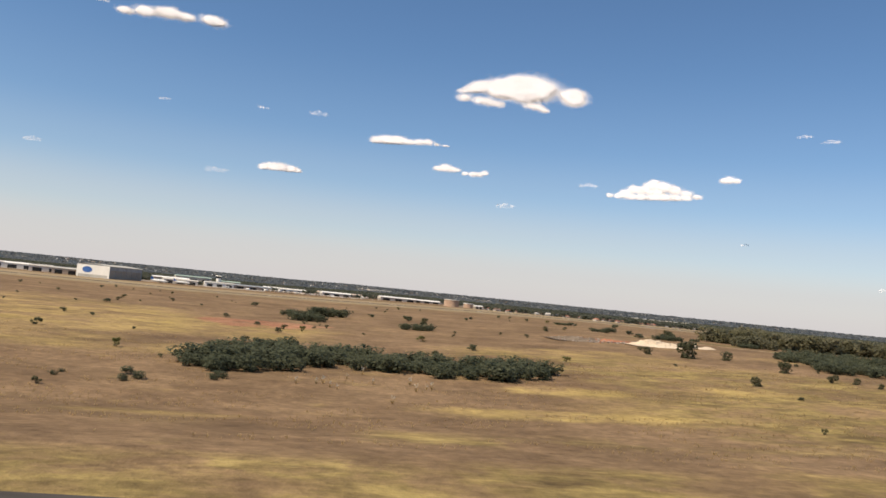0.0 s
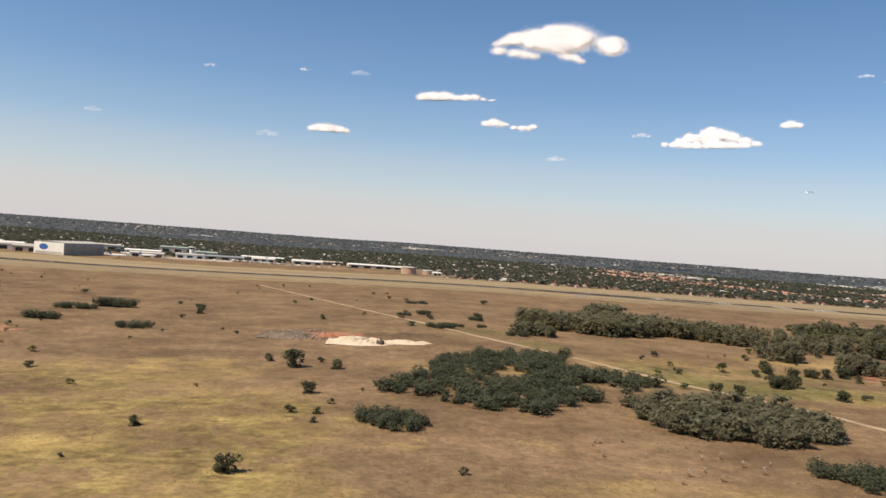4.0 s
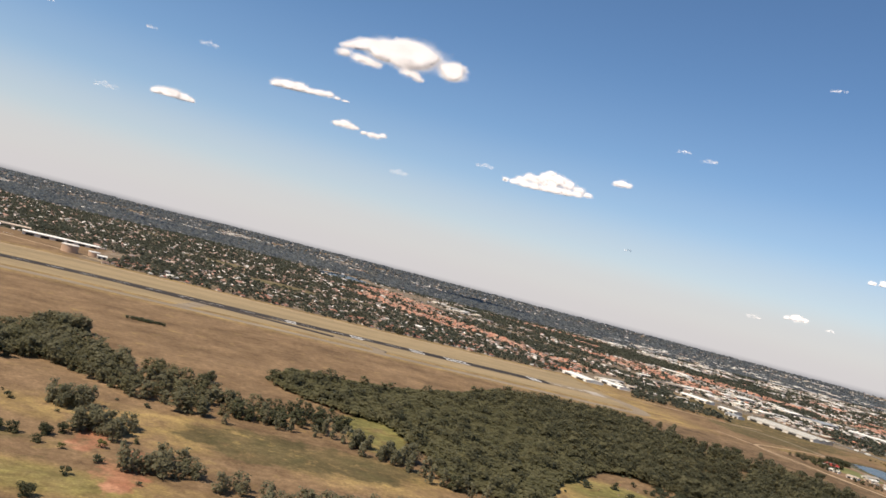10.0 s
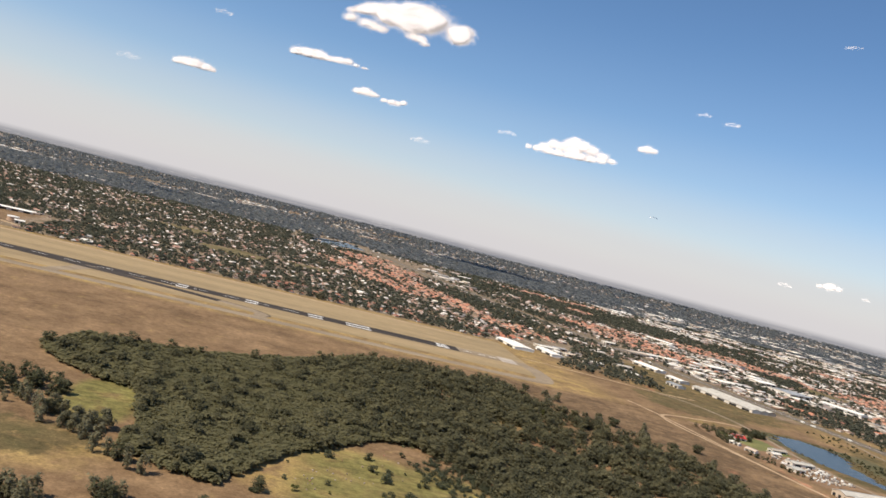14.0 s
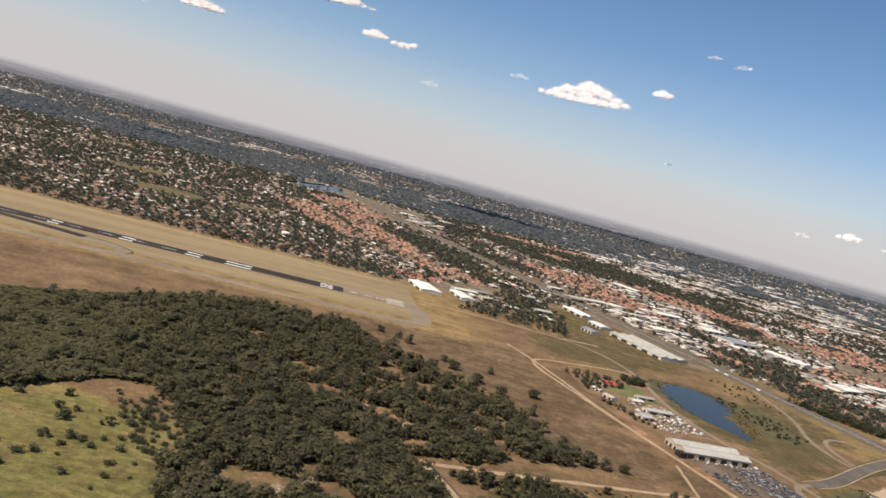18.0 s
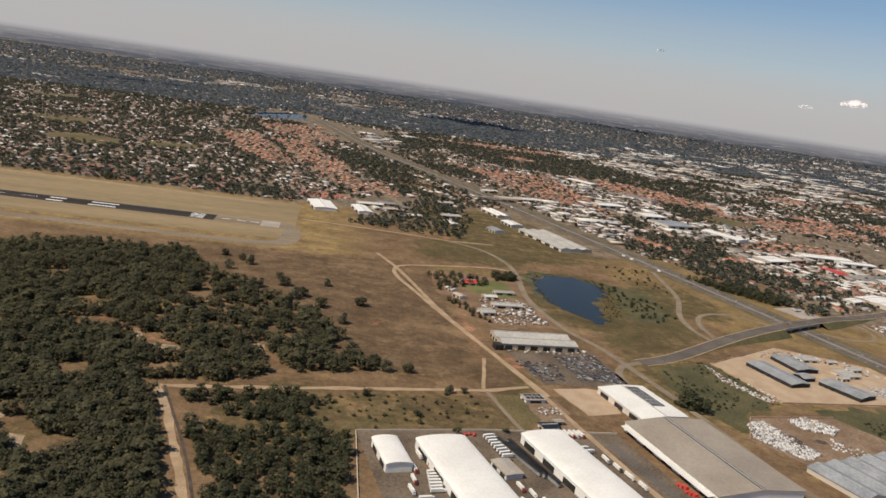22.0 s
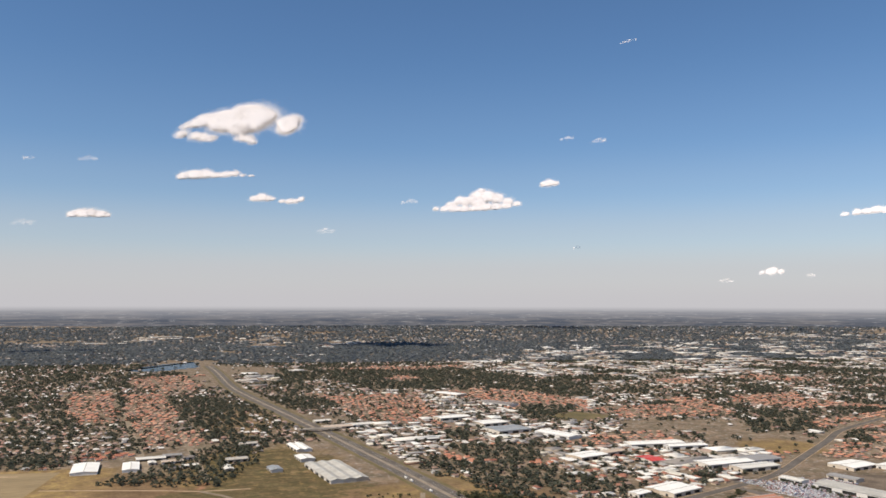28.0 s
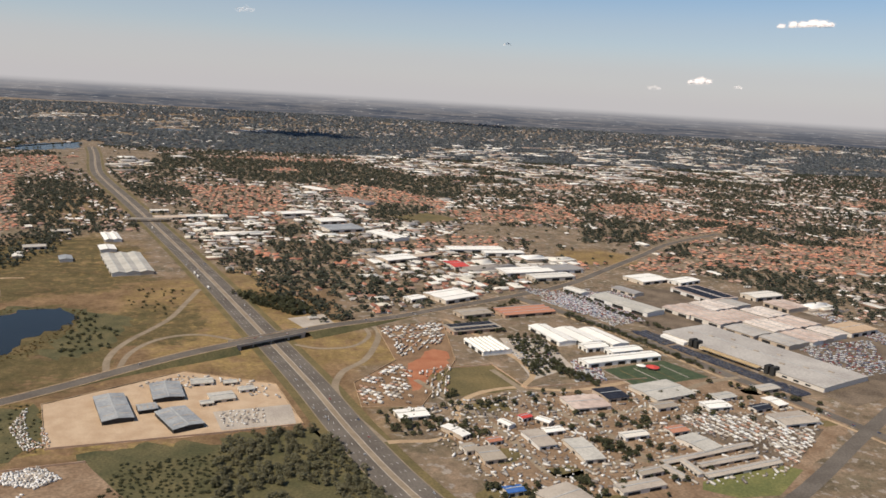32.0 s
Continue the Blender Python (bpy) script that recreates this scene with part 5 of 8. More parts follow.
stand("reeds", [(940, 660), (960, 670), (1004, 660), (1004, 600), (990, 545), (970, 528), (952, 545), (936, 575)], 3.8, 0.7, 1.3, REED, "brown reeds round the lake", "reeds", (5, 5), 2.0,
      thin=lambda x, y: ~inside([(944, 640), (955, 660), (984, 667), (999, 645), (994, 605), (978, 566), (972, 548), (970, 526), (963, 524), (955, 538), (941, 560), (940, 605)], x, y) * 0.8)
stand("tree_clump", [(780, 800), (900, 780), (930, 900), (900, 1080), (870, 1000), (820, 860)], 9, 3.5, 6, LEAF_TOWN, "trees at the edge of town", "trees", (2, 3), 1.2, gaps=0.3)

stand("meadow_bushes", [(556, 345), (585, 372), (600, 340), (592, 300), (566, 262), (520, 270), (530, 300), (566, 320)], 10.0, 1.2, 3.6, LEAF_SHRUB, "grey-green bushes at the meadow's edge", "shrubs", (5, 5), 1.4, gaps=0.4)
stand("meadow_bushes", [(557, 350), (581, 380), (597, 330), (590, 300), (572, 308), (566, 330)], 4.6, 1.6, 3.6, LEAF_SHRUB, "thick grey-green bushes at the meadow's edge", "shrubs", (5, 5), 1.4, gaps=0.15)
stand("meadow_bushes", [(730, 300), (850, 345), (850, 372), (770, 360), (780, 320)], 7, 0.9, 2.2, LEAF_DARK, "scattered dark bushes on rough ground", "shrubs", (5, 5), 1.3, gaps=0.3)
stand("scrub", [(1068, 350), (1122, 345), (1122, 390), (1072, 382)], 3.4, 0.8, 1.8, LEAF_DARK, "low dark green scrub", "shrubs", (5, 5), 1.7, gaps=0.15)
stand("scrub", [(975, 440), (1010, 405), (1000, 392), (985, 378), (972, 410)], 5.0, 0.8, 2.0, LEAF_DARK, "low dark green scrub", "shrubs", (5, 5), 1.6, gaps=0.25)
stand("scrub", [(995, 463), (1020, 460), (1034, 400), (1010, 388)], 6.0, 0.6, 1.6, LEAF_DARK, "low dark green scrub", "shrubs", (5, 5), 1.6, gaps=0.25)
stand("compound_trees", [(848, 620), (875, 628), (900, 622), (890, 596), (868, 590), (856, 560), (850, 575)], 6.5, 3.0, 5.0, LEAF_DARK, "dark garden trees in a compound", "trees", wide=1.2)
stand("compound_trees", [(852, 556), (862, 530), (876, 498), (880, 505), (866, 545)], 5.0, 2.4, 4.0, LEAF_DARK, "dark garden trees in a compound", "trees", wide=1.2)
for cx, cy, r_, h_ in ((9, 392, 8, 6.0), (0, 332, 7, 4.6), (-9, 376, 4, 4.0), (42, 312, 6, 3.8), (0, 378, 5, 4.0), (296, 547, 9, 3.0), (288, 546, 6, 3.0), (-24, 117, 1.8, 1.8), (-12, 123, 1.4, 1.6), (-33, 116, 1.0, 1.0), (147, 398, 4, 2.6), (163, 347, 6, 3.0), (168, 356, 5, 2.4), (183, 390, 3.5, 3.4), (195, 333, 5, 2.8), (157, 480, 6, 2.4), (158, 409, 3, 3.4), (182, 360, 3, 2.2)):
    stand("wattle_thicket", [(cx - r_, cy - 2), (cx, cy - 3.5), (cx + r_, cy - 2), (cx + r_, cy + 2), (cx, cy + 3.5), (cx - r_, cy + 2)], 2.6, h_ * 0.75, h_, LEAF_SHRUB, "dark wattle clump on dry grass", "shrubs", (5, 5), 1.3)

# grass tufts near the start, and pale plumes
x, y = nrs.uniform(-70, 260, 24000), nrs.uniform(60, 200, 24000)
clump = np.array([noise.noise(Vector((a * 0.09, b * 0.16, 0.4))) for a, b in zip(x, y)])
x, y = x[clump > 0.02], y[clump > 0.02]
ts = 0.25 + 0.4 * nrs.rand(len(x), 1)
p = np.c_[x, y, gz(x, y), ts, ts, ts * 0.6, nrs.rand(len(x)) * 6.283]
blade = []
for k in range(5):
    a = k * 1.2566
    blade += [(0, 0, 0), (0.12 * math.cos(a + 1.57), 0.12 * math.sin(a + 1.57), 0), (0.45 * math.cos(a), 0.45 * math.sin(a), 0.9)]
joined("grass_tufts", (blade, [(k * 3, k * 3 + 1, k * 3 + 2) for k in range(5)]), p, TUFT, "dry brown grass tufts", "grass")


def pampas_model():
    t = tagged(new("pampas_grass"), "tuft of pampas grass with pale cream plumes", "grass")
    r = np.random.RandomState(5)
    v, f = [], []
    for k in range(40):
        a, s = r.rand() * 6.283, 0.3 + 0.3 * r.rand()
        q = len(v)
        v += [(0, 0, 0), (0.06 * math.cos(a + 1.5), 0.06 * math.sin(a + 1.5), 0), (s * math.cos(a), s * math.sin(a), 0.5 + 0.2 * r.rand())]
        f.append((q, q + 1, q + 2))
    part("leaves", (v, f), TUFT, t)
    for k in range(6):
        a, s = r.rand() * 6.283, 0.1 + 0.25 * r.rand()
        c = np.array((s * math.cos(a), s * math.sin(a), 0.75 + 0.2 * r.rand()))
        pv, pf = leaf_cloud(18, 3, 50 + k, 0.3, 0.2)
        part("plume", (pv * np.array((0.28, 0.28, 0.42)) + c - np.array((0, 0, 0.2)), [tuple(q) for q in pf]), PLUME, t)
    return t


PAMPAS = pampas_model()
PAMPAS.matrix_world = pose(180, 150, 0) @ Matrix.Scale(1.3, 4)
for x, y in ((-1, 123), (2, 124), (3, 125), (4, 121), (5, 119), (7, 133), (10, 141), (11, 128), (12, 107), (17, 129), (17, 121), (19, 124), (20, 125), (-8, 150), (40, 170), (46, 172), (181, 150), (179, 148), (179, 140), (198, 150), (200, 148), (198, 142), (191, 130), (188, 125), (196, 128), (202, 143), (182, 121), (187, 141), (206, 134), (222, 145), (186, 152), (193, 146), (195, 133), (204, 138), (210, 140)):
    m = pose(x, y, float(gz(x, y)), 0, 0, rnd.uniform(0, 360))
    s_ = rnd.uniform(0.7, 1.3)
    ob = copy_thing(PAMPAS, m)
    ob.matrix_world = m @ Matrix.Scale(s_, 4)
    tagged(ob, group="pampas tufts")

# ---- clouds ----
def leant(x, y, z):
    """A cloud leans away from the sun as it rises, and turns its broad side to it."""
    return 0.45 * y + 1.3 * z - 0.4 * x


def vapour(lumps, size, seed, turn, base, flat, dense):
    """The loose edge of a cloud: small shreds round its lumps, ever fewer outwards."""
    r = np.random.RandomState(seed)
    pts = []
    for o, rad in lumps:
        count = int(12.6 * rad * rad * dense / (0.5 * size * size)) + 6
        d = r.randn(count, 3)
        d /= np.linalg.norm(d, axis=1)[:, None]
        q = d * (rad * (0.86 + 0.3 * np.abs(r.randn(count)) + 0.05 * r.randn(count)))[:, None]
        for a in q:
            if noise.noise(Vector(a + np.array(o)) * (1.1 / (rad + 12)) + Vector((seed, 0, 0))) + 0.32 * r.randn() > -0.12:
                pts.append((a[0] * 1.25 + o[0], a[1] + o[1], a[2] * flat + o[2]))
    p = np.array(pts)
    if base is not None:
        p[:, 2] = np.where(p[:, 2] < base, base + (p[:, 2] - base) * 0.3, p[:, 2])
    p[:, 1] = leant(p[:, 0], p[:, 1], p[:, 2])
    nrm = np.array(turn.inverted() @ to_sun) + 0.4 * r.randn(len(p), 3)
    u = np.cross(nrm, r.randn(len(p), 3))
    u /= np.linalg.norm(u, axis=1)[:, None]
    w = np.cross(nrm, u)
    w /= np.linalg.norm(w, axis=1)[:, None]
    s_ = (size * (0.5 + r.rand(len(p))))[:, None]
    v = np.stack([p + u * s_ * 0.6, p - u * s_ * 0.35 + w * s_ * 0.5, p - u * s_ * 0.3 - w * s_ * 0.5], 1).reshape(-1, 3)
    return mesh_of("cloud_fringe", v, np.arange(len(v)).reshape(-1, 3), VAPOUR)


def cloud(x, y, z, puffs, label, seed, thin=False, flat=0.92, base=None):
    """A fair-weather cumulus: a core of merged lumps with a loose edge round it; thin: the shreds alone. puffs: along, up, size."""
    r = np.random.RandomState(seed)
    bm = bmesh.new()
    big_ = max(s for _, _, s in puffs)
    lumps = []
    for px, pz, s in puffs:
        for k in range(4):
            o = Vector((px + r.randn() * s * 0.22, r.randn() * s * 0.3, pz + r.randn() * s * 0.1))
            rad = s * (0.58 + 0.26 * r.rand())
            lumps.append((o, rad))
            d = bmesh.ops.create_icosphere(bm, subdivisions=2, radius=rad * 0.94)
            for vv in d["verts"]:
                q = vv.co.copy()
                w = 1 + 0.24 * noise.fractal(q * (1.3 / s) + Vector((seed * 3.1, k, px * 0.01)), 1.0, 2.1, 3)
                p_ = Vector((q.x * w * 1.25, q.y * w, q.z * w * flat)) + o
                if base is not None and p_.z < base:
                    p_.z = base + (p_.z - base) * 0.3
                p_.y = leant(*p_)
                vv.co = p_
    turn = Matrix.Rotation(-math.atan2(x - 570, y), 3, "Z")
    edge = vapour(lumps, math.hypot(x - 570, y) / (1500 if thin else 1350), seed, turn, base, flat, 0.1 if thin else 0.6)
    if thin:
        ob = new("cloud", edge)
    else:
        me = bpy.data.meshes.new("cloud")
        bm.to_mesh(me)
        me.materials.append(CLOUD)
        ob = new("cloud", me)
        rm = ob.modifiers.new("merge", "REMESH")
        rm.mode, rm.voxel_size, rm.use_smooth_shade = "VOXEL", max(2.0, big_ * 0.08), True
        sm = ob.modifiers.new("soften", "SMOOTH")
        sm.factor, sm.iterations = 0.6, 14
        tex = bpy.data.textures.new("cloud_billow", "CLOUDS")
        tex.noise_scale, tex.noise_depth = max(8.0, big_ * 0.35), 3
        dp = ob.modifiers.new("billow", "DISPLACE")
        dp.strength, dp.mid_level, dp.texture, dp.texture_coords = big_ * 0.12, 0.5, tex, "LOCAL"
        new("cloud_fringe", edge).parent = ob
    bm.free()
    ob.matrix_world = Matrix.Translation((x, y, z)) @ turn.to_4x4()
    return tagged(ob, label, "cloud", "cumulus clouds", "stuff")


cloud(690, 2955, 800, [(30, 58, 82), (-40, 60, 70), (46, 106, 40), (10, 98, 36), (84, 92, 36), (104, 58, 50), (-110, 60, 42), (-160, 46, 30), (-192, 34, 20), (200, 8, 42), (216, 26, 36), (192, -16, 32), (30, 14, 46), (80, 16, 40), (-20, 20, 40), (-186, -8, 28), (-140, -24, 28), (-100, -30, 26), (-70, -40, 20), (38, -44, 22), (70, -52, 24), (84, -66, 18)], "bright white cumulus cloud with a ragged base", 2, flat=0.98)
cloud(1893, 4408, 742, [(-150, -8, 28), (-100, 14, 36), (-40, 16, 40), (18, 40, 46), (20, 76, 26), (70, 34, 44), (120, 16, 38), (180, -6, 28), (-120, -36, 30), (-60, -40, 32), (0, -40, 34), (60, -40, 34), (120, -38, 32), (180, -34, 28), (235, -30, 22), (-180, -32, 24), (-235, -26, 18), (20, -5, 40)], "broad white cumulus cloud with a flat base", 4, flat=0.9, base=-54)
cloud(450, 4500, 872, [(-180, 0, 34), (-120, 10, 46), (-60, 8, 40), (0, -2, 28), (60, 4, 28), (100, 6, 26), (150, -8, 16), (195, -16, 12)], "white cumulus cloud with a thin tail", 5, base=-16)
cloud(-264, 4747, 669, [(-90, 0, 28), (-40, 6, 36), (10, 6, 36), (50, 0, 32), (90, -8, 22)], "small white cumulus cloud", 6, base=-16)
cloud(2255, 4185, 825, [(-30, 0, 22), (4, 4, 28), (34, -2, 20)], "small white cumulus cloud", 7)
cloud(698, 4595, 763, [(-46, 2, 26), (-10, 6, 32), (34, -4, 24), (60, -8, 14)], "small white cumulus cloud", 8)
cloud(863, 4569, 750, [(-60, -4, 16), (-20, -6, 20), (20, -4, 20), (54, 4, 20)], "small white cumulus cloud", 9)
cloud(-552, 2709, 845, [(-140, -4, 24), (-80, 6, 32), (-10, 12, 38), (40, 4, 26), (120, 6, 36)], "ragged white cumulus cloud", 10)
cloud(4100, 4060, 692, [(-120, 0, 18), (-60, 4, 24), (-10, 6, 28), (40, 8, 30), (90, 4, 26), (130, 0, 20)], "long flat white cumulus cloud", 11, base=-10)
cloud(3545, 4146, 352, [(-50, -4, 14), (-14, 2, 22), (14, 6, 24), (46, 0, 16)], "small warm-white distant cumulus cloud", 12)
for k, (x, y, z, w) in enumerate(((1524, 4465, 743, 110), (-632, 4805, 622, 140), (-1714, 4976, 697, 120), (-65, 3930, 845, 100), (2005, 3105, 845, 64), (2151, 3135, 845, 84), (-814, 4049, 845, 60), (1055, 4539, 574, 120), (2458, 4317, 485, 48), (-757, 2652, 845, 50), (1780, 1910, 845, 50), (3300, 4200, 300, 90), (3760, 4100, 330, 60), (-330, 3950, 845, 60))):
    cloud(x, y, z, [(-w * 0.3, 0, w * 0.13), (0, w * 0.04, w * 0.17), (w * 0.3, 0, w * 0.12)], "faint thin wisp of cloud", 20 + k, True)


# ---- buildings ----
def gable(L, W, h, rise, over=0.4, ridges=1, split=False):
    """Verts and faces of walls (with gables) and of a ridged roof, long axis along x."""
    walls, roofs = [], []
    for k in range(ridges):
        w = W / ridges
        y0, y1 = -W / 2 + k * w, -W / 2 + (k + 1) * w
        ym, x = (y0 + y1) / 2, L / 2
        v = [(-x, y0, 0), (x, y0, 0), (x, y1, 0), (-x, y1, 0), (-x, y0, h), (x, y0, h), (x, y1, h), (-x, y1, h), (-x, ym, h + rise), (x, ym, h + rise)]
        walls.append((v, [(0, 1, 5, 4), (2, 3, 7, 6), (1, 2, 6, 9, 5), (3, 0, 4, 8, 7)]))
        xo, t = x + over, 0.25
        d = rise / (w / 2) * over
        a, b = (y0 - over if k == 0 else y0), (y1 + over if k == ridges - 1 else y1)
        za, zb = h - (d if k == 0 else 0), h - (d if k == ridges - 1 else 0)
        e = 0.03
        rv = [(sx * xo, yy, zz + e + tt) for tt in (0, t) for sx in (-1, 1) for yy, zz in ((a, za), (ym, h + rise), (b, zb))]
        rf = [(6, 9, 10, 7), (7, 10, 11, 8), (0, 1, 4, 3), (1, 2, 5, 4), (0, 3, 9, 6), (2, 8, 11, 5), (0, 6, 7, 1), (1, 7, 8, 2), (3, 4, 10, 9), (4, 5, 11, 10)]
        roofs.append((rv, rf))
    return (walls, roofs) if split else (merge(*walls), merge(*roofs))


def arch(L, W, h, rise, seg=10):
    """Walls and a barrel roof, long axis along x."""
    x = L / 2
    pr = [(-math.cos(math.pi * k / seg) * W / 2, h + math.sin(math.pi * k / seg) * rise) for k in range(seg + 1)]
    v = [(sx * x, yy, zz) for sx in (-1, 1) for yy, zz in [(-W / 2, 0), *pr, (W / 2, 0)]]
    n = seg + 3
    walls = (v, [tuple(range(n)), tuple(range(2 * n - 1, n - 1, -1)), (0, 1, n + 1, n), (n - 2, n - 1, 2 * n - 1, 2 * n - 2)])
    rv, rf = [], []
    for sx in (-1, 1):
        for t in (0.03, 0.3):
            rv += [(sx * (x + 0.4), yy * (1 + t / W * 2), zz + t) for yy, zz in pr]
    m = seg + 1
    for k in range(seg):
        rf += [(m + k, m + k + 1, 3 * m + k + 1, 3 * m + k), (k, 2 * m + k, 2 * m + k + 1, k + 1), (k, k + 1, m + k + 1, m + k), (2 * m + k, 3 * m + k, 3 * m + k + 1, 2 * m + k + 1)]
    return walls, (rv, rf)


FOOT = []


def shed(name, label, x, y, L, W, ang, h, roof, wall=None, rise=1.2, kind="gable", ridges=1, doors=3, strips=0, ribs=0, category="warehouse", parapet=False):
    """A shed with walls, roof, roller doors, and optional roof lights and ribs."""
    t = tagged(new(name), label, category)
    t.matrix_world = pose(x, y, float(gz(x, y)), 0, 0, ang)
    FOOT.append((x, y, L / 2 + 5, W / 2 + 5, radians(ang)))
    wv, rv = arch(L, W, h, rise) if kind == "arch" else gable(L, W, h, rise, 0.4, ridges, True)
    for one in ([wv] if kind == "arch" else wv):
        part("wall", one, wall or PLASTER_1, t)
    for one in ([rv] if kind == "arch" else rv):
        part("roof", one, roof, t)
    for k in range(doors):
        c = -L / 2 + (k + 0.5) * L / doors
        part("roller_door", box(c - L / doors * 0.28, c + L / doors * 0.28, -W / 2 - 0.08, -W / 2 - 0.02, 0.05, h * 0.72), DARK_AND_SHADE, t)
    for k in range(max(1, doors - 1)):
        c = -W / 2 + (k + 0.5) * W / max(1, doors - 1)
        part("roller_door", box(-L / 2 - 0.08, -L / 2 - 0.02, c - 1.2, c + 1.2, 0.05, h * 0.6), DARK_AND_SHADE, t)
    w = W / ridges
    if kind == "gable":
        sl = rise / (w / 2)
        for r_ in range(ridges):
            ym = -W / 2 + (r_ + 0.5) * w
            part("ridge_cap", box(-L / 2, L / 2, ym - 0.35, ym + 0.35, h + rise + 0.2, h + rise + 0.42), STEEL if roof is not WHITE_SHEET else SILVER_SHEET, t)
            for k in range(strips):
                c = -L / 2 + (k + 0.5) * L / strips
                for s_ in (-1, 1):
                    ya, yb = ym + s_ * w * 0.08, ym + s_ * w * 0.42
                    za, zb = h + rise - abs(ya - ym) * sl + 0.33, h + rise - abs(yb - ym) * sl + 0.33
                    part("roof_light", ([(c - 0.5, ya, za), (c + 0.5, ya, za), (c + 0.5, yb, zb), (c - 0.5, yb, zb), (c - 0.5, ya, za - 0.1), (c + 0.5, ya, za - 0.1), (c + 0.5, yb, zb - 0.1), (c - 0.5, yb, zb - 0.1)], [(0, 1, 2, 3), (0, 4, 5, 1), (1, 5, 6, 2), (2, 6, 7, 3), (3, 7, 4, 0)]), CONCRETE, t)
    return t


def tent(x, y, r_, h, cloth, label):
    """A peaked marquee on poles, its roof sagging between them."""
    t = tagged(new("marquee"), label, "tent")
    t.matrix_world = pose(x, y, float(gz(x, y)) + 0.1, 0, 0, 15)
    v, f = [], []
    for ring in range(4):
        k = 1 - ring / 3
        for a in range(12):
            sag = 1 - 0.12 * math.sin(math.pi * ring / 3)
            v.append((math.cos(a * 0.5236) * r_ * max(k, 0.03) * sag, math.sin(a * 0.5236) * r_ * max(k, 0.03) * sag, h * (0.5 + 0.5 * (ring / 3) ** 1.5)))
    for ring in range(3):
        for a in range(12):
            b = (a + 1) % 12
            f.append((ring * 12 + a, ring * 12 + b, ring * 12 + 12 + b, ring * 12 + 12 + a))
    part("roof", (v, f), cloth, t)
    for a in range(6):
        c, d = math.cos(a * 1.0472) * r_ * 0.96, math.sin(a * 1.0472) * r_ * 0.96
        part("pole", box(c - 0.08, c + 0.08, d - 0.08, d + 0.08, 0, h * 0.53), STEEL, t)


def roof_panels(t, x0, x1, y0, y1, nx_, ny_, z, slope=0.0):
    """Rows of solar panels lying on a roof."""
    for i in range(nx_):
        for j in range(ny_):
            a, b = x0 + (x1 - x0) * i / nx_ + 0.25, x0 + (x1 - x0) * (i + 1) / nx_ - 0.25
            c, d = y0 + (y1 - y0) * j / ny_ + 0.2, y0 + (y1 - y0) * (j + 1) / ny_ - 0.2
            v, f = box(a, b, c, d, z, z + 0.12)
            v = [(px, py, pz - slope * abs(py)) for px, py, pz in v]
            part("solar_panel", (v, f), SOLAR, t)


big = shed("warehouse", "large warehouse with a grey-brown roof and white gables", 948, 318, 70, 46, -77, 4.2, GREY_SHEET, WHITE_SHEET, 1.8, doors=5)
part("canopy", box(-33, 33, -26.5, -23.2, 3.0, 3.4), WHITE_SHEET, big)
part("gutter", box(-35, 35, -1.0, 1.0, 6.1, 6.25), DARK_AND_SHADE, big)
for k in range(9):
    part("crate", box(17 + k * 2, 18.6 + k * 2, -30.5 + (k % 3) * 0.5, -28 + (k % 2) * 0.4, 0.05, 0.9 + 0.5 * (k % 3)), RED_PAINT, big, "red stacked crate")
sol = shed("warehouse", "white-roofed warehouse with solar panels", 938, 377, 40, 29, -75, 3.4, WHITE_SHEET, PLASTER_1, 1.0)
roof_panels(sol, -18, 8, 0.8, 9.6, 6, 4, 4.62, 0.07)
shed("warehouse", "small white warehouse with a curved roof", 800, 299, 23, 11, -78, 3.4, WHITE_SHEET, WHITE_SHEET, 1.2, "arch", doors=2)
shed("warehouse", "long white round-roofed warehouse", 829, 287, 54, 23, -75, 4.0, WHITE_SHEET, WHITE_SHEET, 1.5, "arch")
shed("warehouse", "long white round-roofed warehouse", 880, 296, 64, 22, -73, 4.0, WHITE_SHEET, WHITE_SHEET, 1.4, "arch", doors=4)
wk = shed("workshop", "long workshop with pale green-grey roof", 900, 466, 50, 24, 8, 3.8, SILVER_SHEET, PLASTER_1, 1.6, ridges=2, doors=6)
part("annex", box(-30, -25, -14, -8, 0.02, 3.2), DARK_AND_SHADE, wk)
shed("storage_shed", "wide shed with blue-grey ridged sheet roofs", 1032, 314, 30, 64, -69, 2.6, BLUE_SHEET, PLASTER_1, 1.5, ridges=5, doors=0, ribs=0)
# closed walls painted near-black for the shade under open-fronted sheds
for x, y, L, W, a in ((1058, 450, 38, 16, -73), (1084, 474, 26, 17, -78), (1095, 432, 28, 17, -64), (1076, 449, 10, 9, 17)):
    shed("storage_shed", "storage shed with blue-grey sheet roof, open sides' shade painted on walls", x, y, L, W, a, 2.4, BLUE_SHEET, DARK_AND_SHADE, 0.9, doors=2, strips=3)
for x, y, L, W, a in ((1116, 464, 14, 12, 15), (1103, 490, 13, 9, 8), (1130, 476, 9, 6, 15), (1120, 488, 8, 5, 10), (1108, 455, 7, 5, 15)):
    shed("site_office", "low site building with grey roof in a sandy yard", x, y, L, W, a, 1.8, SILVER_SHEET, PLASTER_1, 0.5, doors=2, category="building")
shed("hangar_shed", "white-roofed shed at the airfield's edge", 757, 878, 50, 25, -79, 2.6, WHITE_SHEET, WHITE_SHEET, 1.0, doors=2)
shed("hangar_shed", "white-roofed shed at the airfield's edge", 801, 880, 40, 16, -79, 2.6, WHITE_SHEET, WHITE_SHEET, 0.9, doors=2)
